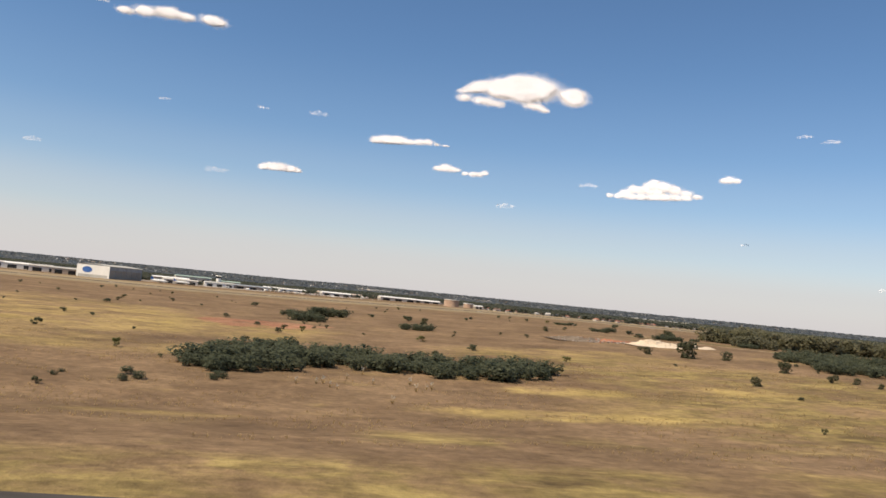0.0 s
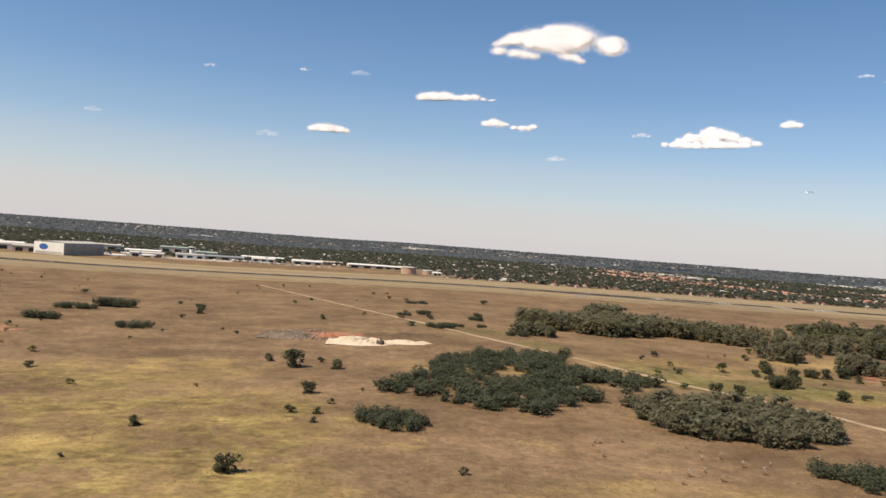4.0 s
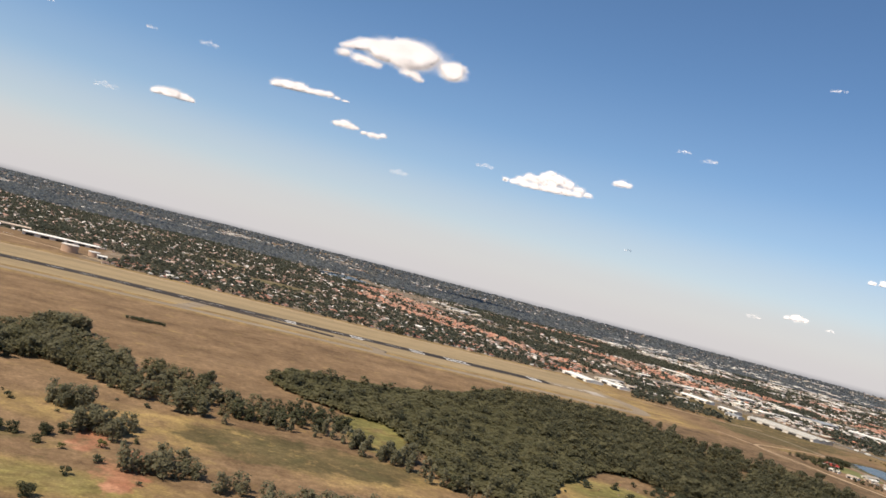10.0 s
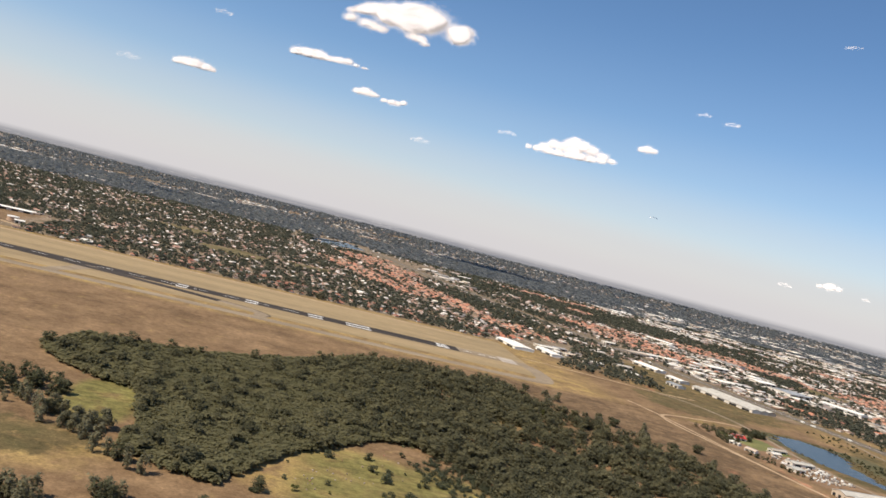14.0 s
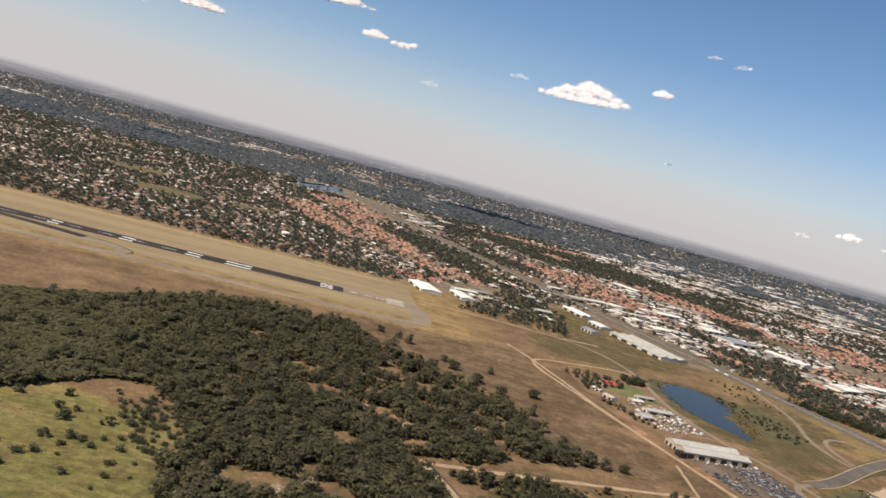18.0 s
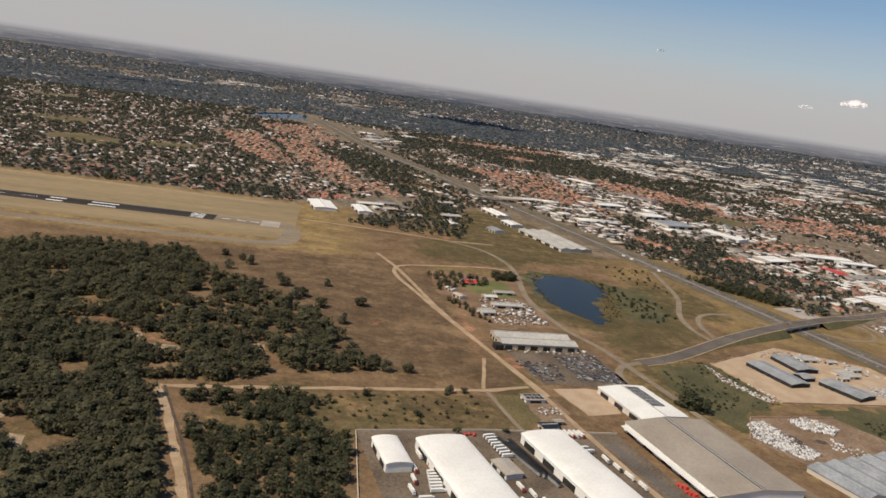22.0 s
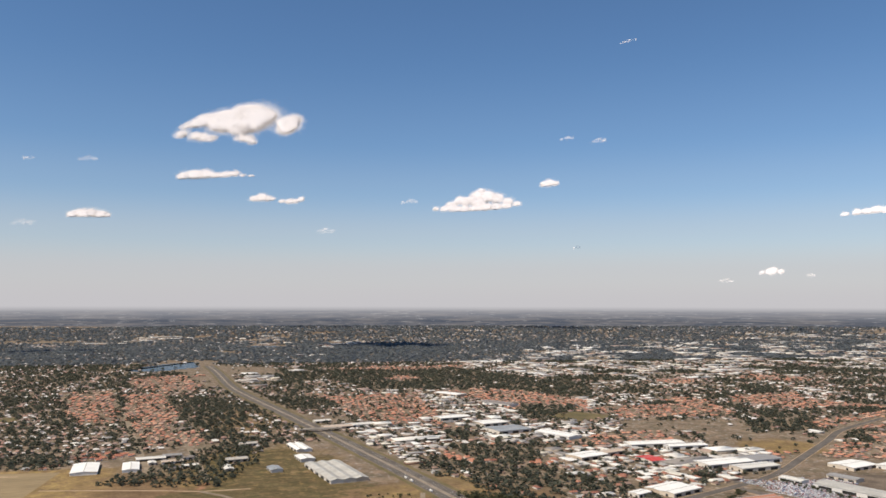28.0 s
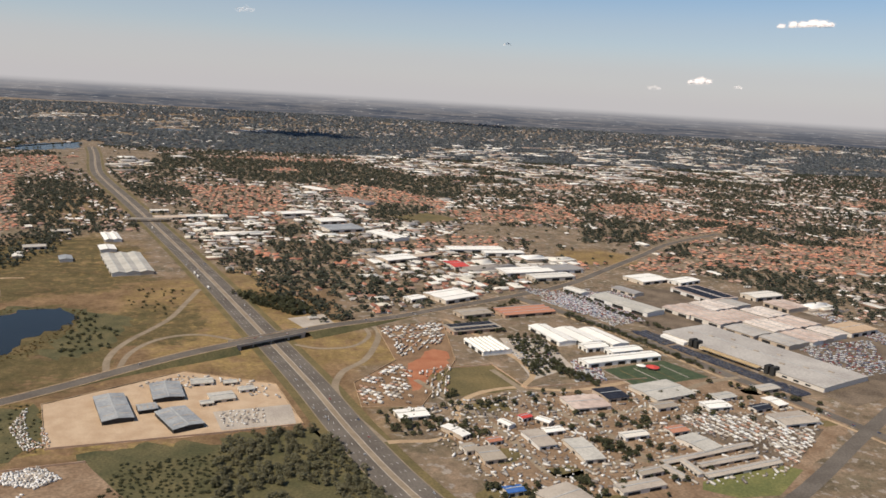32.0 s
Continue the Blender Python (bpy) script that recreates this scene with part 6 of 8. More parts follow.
for x, y, L, W in ((812, 925, 30, 14), (838, 905, 22, 12), (832, 940, 20, 12), (860, 880, 16, 10), (850, 925, 14, 9), (900, 862, 22, 9), (818, 900, 12, 8), (846, 868, 12, 8)):
    shed("workshop", "small workshop with pale sheet roof", x, y, L, W, rnd.choice((15, 105)), 2.4, ROOF_METAL_1, PLASTER_1, 0.7, doors=2)
shed("warehouse", "long grey-roofed warehouse beside the highway", 1009, 826, 92, 38, -74, 3.2, SILVER_SHEET, PLASTER_1, 1.4, ridges=3, doors=5, strips=6)
shed("warehouse", "white-roofed warehouse beside the highway", 971, 968, 46, 18, -74, 3.0, WHITE_SHEET, PLASTER_1, 1.2, ridges=2)
shed("warehouse", "white-roofed warehouse beside the highway", 978, 902, 26, 16, -74, 3.0, WHITE_SHEET, PLASTER_1, 1.0)
shed("warehouse", "small warehouse with a teal roof", 948, 848, 20, 12, -74, 2.8, BLUE_SHEET, PLASTER_1, 0.9)
for x, y, L, W in ((1020, 1120, 40, 20), (1052, 1135, 40, 18), (1000, 1175, 24, 12), (905, 905, 22, 14), (910, 1000, 20, 12)):
    shed("warehouse", "pale-roofed warehouse among trees", x, y, L, W, 18, 3.0, ROOF_METAL_1, PLASTER_1, 1.0)

FLAT_GREY = surface("flat_roof_felt", (0.37, 0.34, 0.31), (0.46, 0.43, 0.39), 0.04, 0.85, 0.5, 0.14, spec=0.12)
fac = shed("factory", "very long grey flat-roofed factory hall", 1515, 521, 142, 56, -69, 3.4, FLAT_GREY, PLASTER_1, 0.3, doors=0)
for c in (-38, 30):
    for e in (-2.4, 2.4):
        part("stair_tower", box(c + e - 1.6, c + e + 1.6, -31, -24, 0.05, 6.2), DARK_AND_SHADE, fac, "dark stair tower")
part("canopy", box(-30, 22, -33, -28.2, 2.4, 3.1), surface("yellow_paint", (0.42, 0.3, 0.16), (0.5, 0.37, 0.21), 0.2), fac, "long yellow canopy")
part("low_wing", box(-68, -44, -34, -28.3, 0.05, 2.6), WHITE_SHEET, fac, "white low wing")
for k in range(9):
    part("roof_vent", box(-60 + k * 14, -56 + k * 14, -10 + (k % 3) * 9, -8 + (k % 3) * 9, 3.4, 4.5), CONCRETE if k % 2 else GREY_SHEET, fac)
for k in range(12):
    part("window", box(-42 + k * 9, -38 + k * 9, -28.2, -28.02, 1.0, 2.2), GLASS_DARK, fac)
# the old works behind it: many low roofs of different age side by side
ROOF_PALE = surface("pale_patched_roof", (0.55, 0.47, 0.41), (0.68, 0.6, 0.53), 0.06, 0.85, 0.4, 0.2, spec=0.12)
for u, v, L, W, h, m_, n_ in ((-54, -30, 32, 34, 3.6, PINK_ROOF, 2), (-54, 6, 30, 34, 4.2, ROOF_PALE, 2), (-56, 36, 26, 22, 3.4, FLAT_GREY, 1), (-20, -32, 32, 30, 4.4, PINK_ROOF, 3), (-20, 0, 34, 30, 3.6, PINK_ROOF, 4), (-18, 34, 30, 32, 4.0, ROOF_PALE, 2), (14, -34, 30, 26, 3.4, FLAT_GREY, 1), (14, -4, 32, 32, 4.6, ROOF_PALE, 3), (14, 32, 30, 34, 3.6, PINK_ROOF, 3), (46, -30, 28, 28, 3.8, FLAT_GREY, 2), (46, 2, 30, 30, 3.4, PINK_ROOF, 2), (46, 30, 26, 20, 4.0, ROOF_PALE, 1)):
    shed("works_hall", "low weathered factory hall with a patched pinkish roof", 1572 + 0.342 * u + 0.94 * v, 605 - 0.94 * u + 0.342 * v, L, W, -70, h, m_, PLASTER_1, 0.7, ridges=n_, doors=2, strips=2)
pn = shed("factory", "flat hall with rows of dark solar panels", 1578, 707, 54, 38, -73, 4.0, PINK_ROOF, PLASTER_1, 0.5)
roof_panels(pn, -25, 25, -17, -1.5, 9, 4, 4.75, -0.02)
roof_panels(pn, -25, 25, 1.5, 17, 9, 4, 4.95, 0.026)
sb = shed("showroom", "low hall covered with dark solar panels", 1306, 599, 44, 20, 14, 2.8, GREY_SHEET, BRICK, 0.4)
roof_panels(sb, -20, 20, -9, -0.6, 8, 2, 3.2, -0.02)
roof_panels(sb, -20, 20, 0.6, 9, 8, 2, 3.6, 0.03)
shed("hall", "white hall with a ribbed sheet roof", 1305, 551, 32, 24, -78, 3.2, WHITE_SHEET, WHITE_SHEET, 0.9, ridges=6)
for x, y, L, W, a in ((1366, 577, 46, 16, -78), (1386, 572, 40, 18, -75), (1406, 568, 44, 16, -75), (1382, 513, 36, 12, 14), (1414, 520, 30, 12, 12), (1408, 535, 28, 11, 12), (1388, 545, 20, 12, 12)):
    shed("hall", "white-roofed exhibition hall with low gables", x, y, L, W, a, 3.4, WHITE_SHEET, WHITE_SHEET, 0.9)
tent(1407, 503, 3.6, 2.6, WHITE_SHEET, "white peaked marquee on a lawn")
tent(1414, 499, 5.0, 3.0, RED_PAINT, "red peaked marquee on a lawn")
shed("office_block", "low orange-brick offices with courtyards", 1366, 649, 52, 24, 14, 2.6, ROOF_RED_1, BRICK, 1.0, ridges=3, category="building")
shed("showroom", "grey flat-roofed car showroom", 1318, 642, 30, 18, 18, 3.0, GREY_SHEET, PLASTER_1, 0.5)
shed("mall", "white-roofed shopping hall beside the cross road", 1312, 700, 40, 32, 28, 3.6, WHITE_SHEET, PLASTER_1, 0.8, ridges=2, category="building")
shed("mall", "white-roofed shop beside the cross road", 1276, 691, 18, 12, 30, 3.0, WHITE_SHEET, PLASTER_1, 0.6, category="building")
for x, y, L, W, a, m_ in ((1420, 806, 60, 26, 13, WHITE_SHEET), (1465, 818, 46, 26, 13, ROOF_METAL_1), (1440, 780, 50, 20, 13, ROOF_METAL_1), (1395, 926, 70, 22, 4, WHITE_SHEET), (1425, 905, 50, 16, 4, WHITE_SHEET), (1288, 865, 40, 26, 25, WHITE_SHEET), (1318, 878, 40, 14, 25, ROOF_METAL_1), (1245, 1060, 50, 40, 20, BLUE_SHEET), (1235, 1120, 40, 30, 20, WHITE_SHEET), (1300, 1010, 60, 24, -60, WHITE_SHEET), (1190, 1180, 50, 24, 20, WHITE_SHEET), (1300, 1330, 60, 24, -55, ROOF_METAL_1), (1240, 1480, 60, 26, -55, WHITE_SHEET)):
    shed("shopping_hall", "large pale-roofed shopping hall", x, y, L, W, a, 4.0, m_, PLASTER_1, 0.8, category="building")
shed("shop", "shop with a bright red roof", 1350, 836, 18, 30, 13, 3.2, RED_PAINT, PLASTER_1, 1.0, category="building")
for x, y, L, W, a in ((1376, 362, 64, 4.5, 15), (1383, 353, 40, 4.5, 13), (1386, 343, 52, 5, 13), (1346, 343, 15, 5, -73), (1358, 346, 15, 4.5, -83)):
    shed("long_hall", "long low pale-roofed hall round a yard", x, y, L, W, a, 1.6, CONCRETE, PLASTER_1, 0.4, doors=4)
for x, y, L, W, a, m_ in ((1420, 426, 17, 11, 7, WHITE_SHEET), (1458, 401, 26, 17, 7, CONCRETE), (1464, 428, 9, 14, 14, WHITE_SHEET), (1397, 453, 34, 27, 17, SILVER_SHEET), (1359, 450, 16, 18, 11, SOLAR), (1336, 437, 25, 20, 7, PINK_ROOF), (1378, 374, 14, 20, 21, SILVER_SHEET), (1288, 388, 11, 21, 10, CONCRETE), (1308, 372, 12, 26, 5, SILVER_SHEET), (1255, 372, 12, 16, 9, GREY_SHEET), (1278, 324, 21, 19, 23, CONCRETE), (1244, 402, 6, 17, 31, WHITE_SHEET), (1224, 428, 18, 12, 10, WHITE_SHEET), (1300, 398, 12, 6, 10, WHITE_SHEET), (1276, 410, 9, 5, -60, WHITE_SHEET), (1290, 418, 7, 5, 20, RED_PAINT), (1300, 412, 9, 6, -50, WHITE_SHEET), (1374, 392, 12, 8, 12, ROOF_RED_1), (1246, 380, 7, 9, 12, GREY_SHEET), (1262, 388, 8, 5, 15, ROOF_RED_1), (1320, 330, 26, 8, 12, CONCRETE), (1345, 388, 16, 7, 10, ROOF_METAL_1), (1332, 344, 14, 6, 14, GREY_SHEET), (1256, 333, 9, 6, 10, BLUE_PAINT), (1448, 420, 14, 7, 14, SOLAR), (1434, 440, 16, 9, 14, SILVER_SHEET), (1474, 452, 18, 9, 14, ROOF_METAL_1), (1385, 428, 16, 9, 12, GREY_SHEET)):
    shed("workshop", "workshop with a sheet roof between parked vehicles", x, y, L, W, a, 2.4, m_, PLASTER_1, 0.5, doors=2)

for x, y, L, W, a, m_, h in ((1474, 668, 69, 24, -66, SILVER_SHEET, 4), (1548, 774, 40, 30, 20, WHITE_SHEET, 3.4), (1588, 765, 34, 18, 25, WHITE_SHEET, 3.4), (1650, 583, 38, 26, 18, SAND, 4), (1445, 720, 24, 12, -66, ROOF_METAL_1, 3), (1500, 720, 30, 14, -66, ROOF_METAL_1, 3), (1640, 660, 30, 30, -75, PINK_ROOF, 4), (1640, 700, 40, 20, 15, ROOF_METAL_1, 4)):
    shed("factory", "factory building with a pale sheet roof", x, y, L, W, a, h, m_, PLASTER_1, 0.8, doors=3)
for x, y, L, W, a, m_, h in ((890, 566, 10, 7, 15, ROOF_METAL_1, 1.8), (899, 545, 22, 8, 8, SILVER_SHEET, 2.4), (880, 524, 10, 10, 15, SILVER_SHEET, 2.2), (866, 560, 9, 6, -60, ROOF_METAL_1, 1.8), (904, 582, 16, 6, 10, CONCRETE, 1.8), (862, 577, 8, 5, -60, ROOF_METAL_1, 1.6)):
    shed("outbuilding", "small farm outbuilding with a sheet roof", x, y, L, W, a, h, m_, PLASTER_1, 0.7, doors=2, category="building")
shed("farmhouse", "farmhouse with a bright red roof among trees", 879, 602, 12, 8, 10, 2.0, RED_PAINT, PLASTER_1, 1.6, doors=2, category="house")

GREEN_ROOF = surface("pale_green_sheet_metal", (0.28, 0.36, 0.29), (0.36, 0.44, 0.36), 0.08, 0.7, 0.6, 0.12, spec=0.15)
# hangar with a blue badge, control tower, reservoirs
hg = tagged(new("hangar"), "tall white hangar with a blue badge and grey sides", "hangar")
hg.matrix_world = pose(-214, 892, -6, 0, 0, 75)
wv, rv = gable(72, 37, 13.0, 1.6)
wv = ([(x + 36, y + 18.5, z) for x, y, z in wv[0]], wv[1])
rv = ([(x + 36, y + 18.5, z) for x, y, z in rv[0]], rv[1])
part("wall", wv, BLUE_SHEET, hg)
part("roof", rv, SILVER_SHEET, hg)
part("white_front", box(-0.3, -0.05, 0, 37, 0, 13), WHITE_SHEET, hg, "white front wall")
bm = bmesh.new()
bmesh.ops.create_cone(bm, cap_ends=True, segments=32, radius1=1, radius2=1, depth=0.1, matrix=Matrix.Translation((-0.4, 25, 8)) @ Matrix.Rotation(radians(90), 4, "Y") @ Matrix.Diagonal((3.2, 5.5, 1, 1)))
part("badge", bm, BLUE_PAINT, hg, "blue oval badge")
part("door_band", box(-0.36, -0.3, 2, 35, 0.3, 3.0), SILVER_SHEET, hg)
for k in range(6):
    part("door_leaf", box(2 + k * 11.5, 12.5 + k * 11.5, -0.2, -0.04, 0.2, 9), GREY_SHEET, hg)
for x, y, L, W, h, m_ in ((-262, 930, 40, 20, 6, SILVER_SHEET), (-290, 960, 50, 20, 6, ROOF_METAL_1), (-160, 1010, 40, 18, 5, ROOF_METAL_1), (-120, 1060, 36, 16, 5, SILVER_SHEET), (-80, 1085, 50, 16, 4, BLUE_SHEET), (-180, 1060, 44, 20, 6, WHITE_SHEET), (-330, 1000, 50, 20, 6, WHITE_SHEET), (-30, 1090, 30, 12, 4, ROOF_METAL_1), (30, 1080, 40, 12, 4, WHITE_SHEET), (110, 1050, 50, 12, 4, WHITE_SHEET), (-174, 1208, 50, 20, 9, GREEN_ROOF), (-115, 1130, 30, 14, 7, GREEN_ROOF), (-40, 1150, 60, 10, 4, WHITE_SHEET), (40, 1120, 70, 10, 3.5, ROOF_METAL_1), (150, 1062, 40, 8, 3, WHITE_SHEET), (-260, 1120, 60, 24, 8, SILVER_SHEET), (-380, 1040, 60, 24, 6, ROOF_METAL_1)):
    shed("airport_building", "low pale airport building beside the apron", x, y, L, W, 15, h, m_, PLASTER_1, 1.2, category="building")
tw = tagged(new("control_tower"), "white control tower with a glazed cabin", "tower")
tw.matrix_world = pose(-123, 1080, -6)
bm = bmesh.new()
limb(bm, (0, 0, 0), (0, 0, 11.5), 3.4, 3.0, 12)
part("shaft", bm, WHITE_SHEET, tw)
bm = bmesh.new()
limb(bm, (0, 0, 11.5), (0, 0, 14.0), 3.6, 4.4, 12)
part("cabin", bm, GLASS_DARK, tw)
bm = bmesh.new()
bmesh.ops.create_cone(bm, cap_ends=True, segments=12, radius1=4.7, radius2=4.2, depth=0.8, matrix=Matrix.Translation((0, 0, 14.4)))
part("roof", bm, WHITE_SHEET, tw)
bm = bmesh.new()
limb(bm, (0, 0, 14.6), (0, 0, 18), 0.15, 0.08, 6)
part("mast", bm, STEEL, tw)
for x, y, r_, h in ((163, 934, 9, 8), (186, 946, 6, 5)):
    rs = tagged(new("reservoir"), "round tan brick reservoir with a flat rim", "tank")
    rs.matrix_world = pose(x, y, float(gz(x, y)))
    bm = bmesh.new()
    bmesh.ops.create_cone(bm, cap_ends=True, segments=40, radius1=r_, radius2=r_ * 0.97, depth=h, matrix=Matrix.Translation((0, 0, h / 2)))
    part("drum", bm, BRICK, rs)
    bm = bmesh.new()
    bmesh.ops.create_cone(bm, cap_ends=True, segments=40, radius1=r_ * 1.05, radius2=r_ * 1.03, depth=0.7, matrix=Matrix.Translation((0, 0, h + 0.1)))
    part("rim", bm, PLASTER_1, rs)
shed("pump_house", "small white pump house beside a reservoir", 196, 938, 10, 6, 15, 3, WHITE_SHEET, PLASTER_1, 0.8, doors=2, category="building")


def aircraft(x, y, ang, s, label):
    t = tagged(new("aircraft"), label, "aircraft", "parked aircraft")
    t.matrix_world = pose(x, y, float(gz(x, y)) + 0.1, 0, 0, ang) @ Matrix.Scale(s, 4)
    bm = bmesh.new()
    for a, b, r0, r1 in ((-8, -4, 0.3, 0.95), (-4, 5, 0.95, 0.95), (5, 8, 0.95, 0.15)):
        limb(bm, (a, 0, 2.0 + (0.3 if a < -7 else 0)), (b, 0, 2.0), r0, r1, 12)
    part("fuselage", bm, WHITE_SHEET, t)
    for s_ in (-1, 1):
        part("wing", ([(1.5, s_ * 0.8, 1.7), (-1.5, s_ * 0.8, 1.7), (-2.6, s_ * 8, 2.0), (-1.4, s_ * 8, 2.0), (1.5, s_ * 0.8, 1.95), (-1.5, s_ * 0.8, 1.95), (-2.6, s_ * 8, 2.1), (-1.4, s_ * 8, 2.1)], [(0, 1, 2, 3), (7, 6, 5, 4), (0, 4, 5, 1), (1, 5, 6, 2), (2, 6, 7, 3), (3, 7, 4, 0)]), WHITE_SHEET, t)
        part("tailplane", ([(-6, s_ * 0.3, 2.4), (-7.6, s_ * 0.3, 2.4), (-8.2, s_ * 3, 2.5), (-7.4, s_ * 3, 2.5), (-6.8, s_ * 0.3, 2.55)], [(0, 1, 2, 3), (0, 3, 4), (4, 3, 2, 1)]), WHITE_SHEET, t)
        bm = bmesh.new()
        limb(bm, (0.8, s_ * 1.4, 0), (0.3, s_ * 1.2, 1.6), 0.25, 0.12, 6)
        part("main_gear", bm, RUBBER, t)
    part("fin", ([(-5.4, 0.1, 2.6), (-7.8, 0.1, 2.6), (-8.4, 0.1, 5.2), (-7.4, 0.1, 5.2), (-5.4, -0.1, 2.6), (-7.8, -0.1, 2.6), (-8.4, -0.1, 5.2), (-7.4, -0.1, 5.2)], [(0, 1, 2, 3), (7, 6, 5, 4), (0, 4, 5, 1), (1, 5, 6, 2), (2, 6, 7, 3), (3, 7, 4, 0)]), BLUE_PAINT, t)
    bm = bmesh.new()
    limb(bm, (5.5, 0, 0), (5.5, 0, 1.5), 0.2, 0.12, 6)
    part("nose_gear", bm, RUBBER, t)


for x, y, a, s in ((-186, 1022, 20, 1.2), (-156, 1000, 10, 1.2), (-170, 935, 15, 1.2), (-255, 985, 30, 1.0), (-215, 1000, 200, 0.9), (-180, 1000, 80, 0.8), (-150, 1005, 100, 0.8), (-105, 1015, 60, 0.8), (-80, 1020, 120, 0.7)):
    aircraft(x, y, a, s, "white parked airliner on the apron")

# ---- vehicles ----
def car_model():
    t = tagged(new("car"), "car driving on the highway lane", "car", "cars on the roads")
    v = [(-1, -0.42, 0.16), (1, -0.42, 0.16), (1, 0.42, 0.16), (-1, 0.42, 0.16), (-1, -0.42, 0.4), (1, -0.4, 0.36), (1, 0.4, 0.36), (-1, 0.42, 0.4), (-0.55, -0.42, 0.42), (0.45, -0.42, 0.42), (0.45, 0.42, 0.42), (-0.55, 0.42, 0.42)]
    part("body", (v, [(3, 2, 1, 0), (0, 1, 5, 9, 8, 4), (2, 3, 7, 11, 10, 6), (1, 2, 6, 5), (3, 0, 4, 7), (4, 8, 11, 7), (9, 5, 6, 10), (8, 9, 10, 11)]), CAR_PAINT_1, t)
    c = [(-0.85, -0.38, 0.41), (0.45, -0.38, 0.43), (0.45, 0.38, 0.43), (-0.85, 0.38, 0.41), (-0.6, -0.32, 0.66), (0.12, -0.32, 0.66), (0.12, 0.32, 0.66), (-0.6, 0.32, 0.66)]
    cab = part("cabin", (c, [(0, 1, 5, 4), (1, 2, 6, 5), (2, 3, 7, 6), (3, 0, 4, 7)]), GLASS_DARK, t)
    part("roof", box(-0.6, 0.12, -0.32, 0.32, 0.655, 0.69), CAR_PAINT_1, t)
    for x in (-0.6, 0.62):
        for s in (-1, 1):
            bm = bmesh.new()
            bmesh.ops.create_cone(bm, cap_ends=True, segments=12, radius1=0.16, radius2=0.16, depth=0.12, matrix=Matrix.Translation((x, s * 0.39, 0.16)) @ Matrix.Rotation(radians(90), 4, "X"))
            wh = part("wheel", bm, RUBBER, t)
            bm = bmesh.new()
            bmesh.ops.create_cone(bm, cap_ends=True, segments=10, radius1=0.09, radius2=0.08, depth=0.03, matrix=Matrix.Translation((x, s * 0.455, 0.16)) @ Matrix.Rotation(radians(90), 4, "X"))
            part("rim", bm, STEEL, wh, "steel rim")
    return t


def truck_model():
    t = tagged(new("truck"), "lorry with a white box body", "truck", "cars on the roads")
    part("cargo_box", box(-3.4, 1.6, -0.55, 0.55, 0.5, 1.75), WHITE_SHEET, t)
    part("cab", merge(box(1.75, 2.9, -0.52, 0.52, 0.3, 1.0), box(1.75, 2.6, -0.5, 0.5, 1.0, 1.45)), CAR_PAINT_1, t)
    part("windscreen", ([(2.61, -0.48, 1.0), (2.61, 0.48, 1.0), (2.61, 0.45, 1.4), (2.61, -0.45, 1.4)], [(0, 1, 2, 3)]), GLASS_DARK, t)
    part("chassis", box(-3.3, 2.8, -0.35, 0.35, 0.3, 0.5), STEEL, t)
    for x in (-2.8, -2.1, 2.2):
        for s in (-1, 1):
            bm = bmesh.new()
            bmesh.ops.create_cone(bm, cap_ends=True, segments=12, radius1=0.24, radius2=0.24, depth=0.2, matrix=Matrix.Translation((x, s * 0.42, 0.24)) @ Matrix.Rotation(radians(90), 4, "X"))
            part("wheel", bm, RUBBER, t)
    return t


CAR, TRUCK = car_model(), truck_model()


def on_road(model, line, k, off, back=False, height=None, lift=0.11):
    d = line[min(k + 1, len(line) - 1)] - line[k]
    a = math.atan2(d[1], d[0])
    p_ = line[k] + np.array((-math.sin(a), math.cos(a))) * off
    z = lift + (float(height(p_[None])[0]) if height else 0.0)
    return pose(p_[0], p_[1], z, 0, 0, math.degrees(a) + (180 if back else 0))


CAR.matrix_world = on_road(CAR, hq, 30, 6.6)
TRUCK.matrix_world = on_road(TRUCK, hq, 26, -9.6, True)
for k in range(46):
    i, lane = rnd.randrange(8, 210), rnd.choice((3.6, 6.6, 9.6, -3.6, -6.6, -9.6))
    copy_thing(TRUCK if rnd.random() < 0.12 else CAR, on_road(CAR, hq, i, lane, lane < 0))
oq = spline(OVER, 5.0)
for k in range(16):
    i, lane = rnd.randrange(3, 110), rnd.choice((2.2, -2.2))
    copy_thing(CAR, on_road(CAR, oq, i, lane, lane > 0, bank_height, 0.17))
eq = spline(EAST, 5.0)
for k in range(14):
    i, lane = rnd.randrange(2, len(eq) - 3), rnd.choice((2.2, -2.2))
    copy_thing(CAR, on_road(CAR, eq, i, lane, lane > 0, None, 0.09))

CAR_LOW = merge(box(-1, 1, -0.42, 0.42, 0.1, 0.42), box(-0.7, 0.3, -0.36, 0.36, 0.42, 0.7))
CAR_LOW = (np.array(CAR_LOW[0]), np.array(CAR_LOW[1]))
BOX_1 = (np.array(box(-0.5, 0.5, -0.5, 0.5, 0, 1)[0]), np.array(box(-0.5, 0.5, -0.5, 0.5, 0, 1)[1]))
CARAVAN = palette("caravan_paint", [(0.76, 0.73, 0.67), (0.68, 0.63, 0.55), (0.5, 0.43, 0.35), (0.76, 0.74, 0.7), (0.36, 0.32, 0.27), (0.24, 0.19, 0.15), (0.42, 0.25, 0.17)], 0.5)
CARAVAN_LOW = merge(box(-1.35, 1.35, -0.5, 0.5, 0.2, 1.15), box(1.35, 2.0, -0.08, 0.08, 0.25, 0.35), box(-0.35, 0.35, -0.54, 0.54, 0, 0.3))
CARAVAN_LOW = (np.array(CARAVAN_LOW[0]), np.array(CARAVAN_LOW[1]))


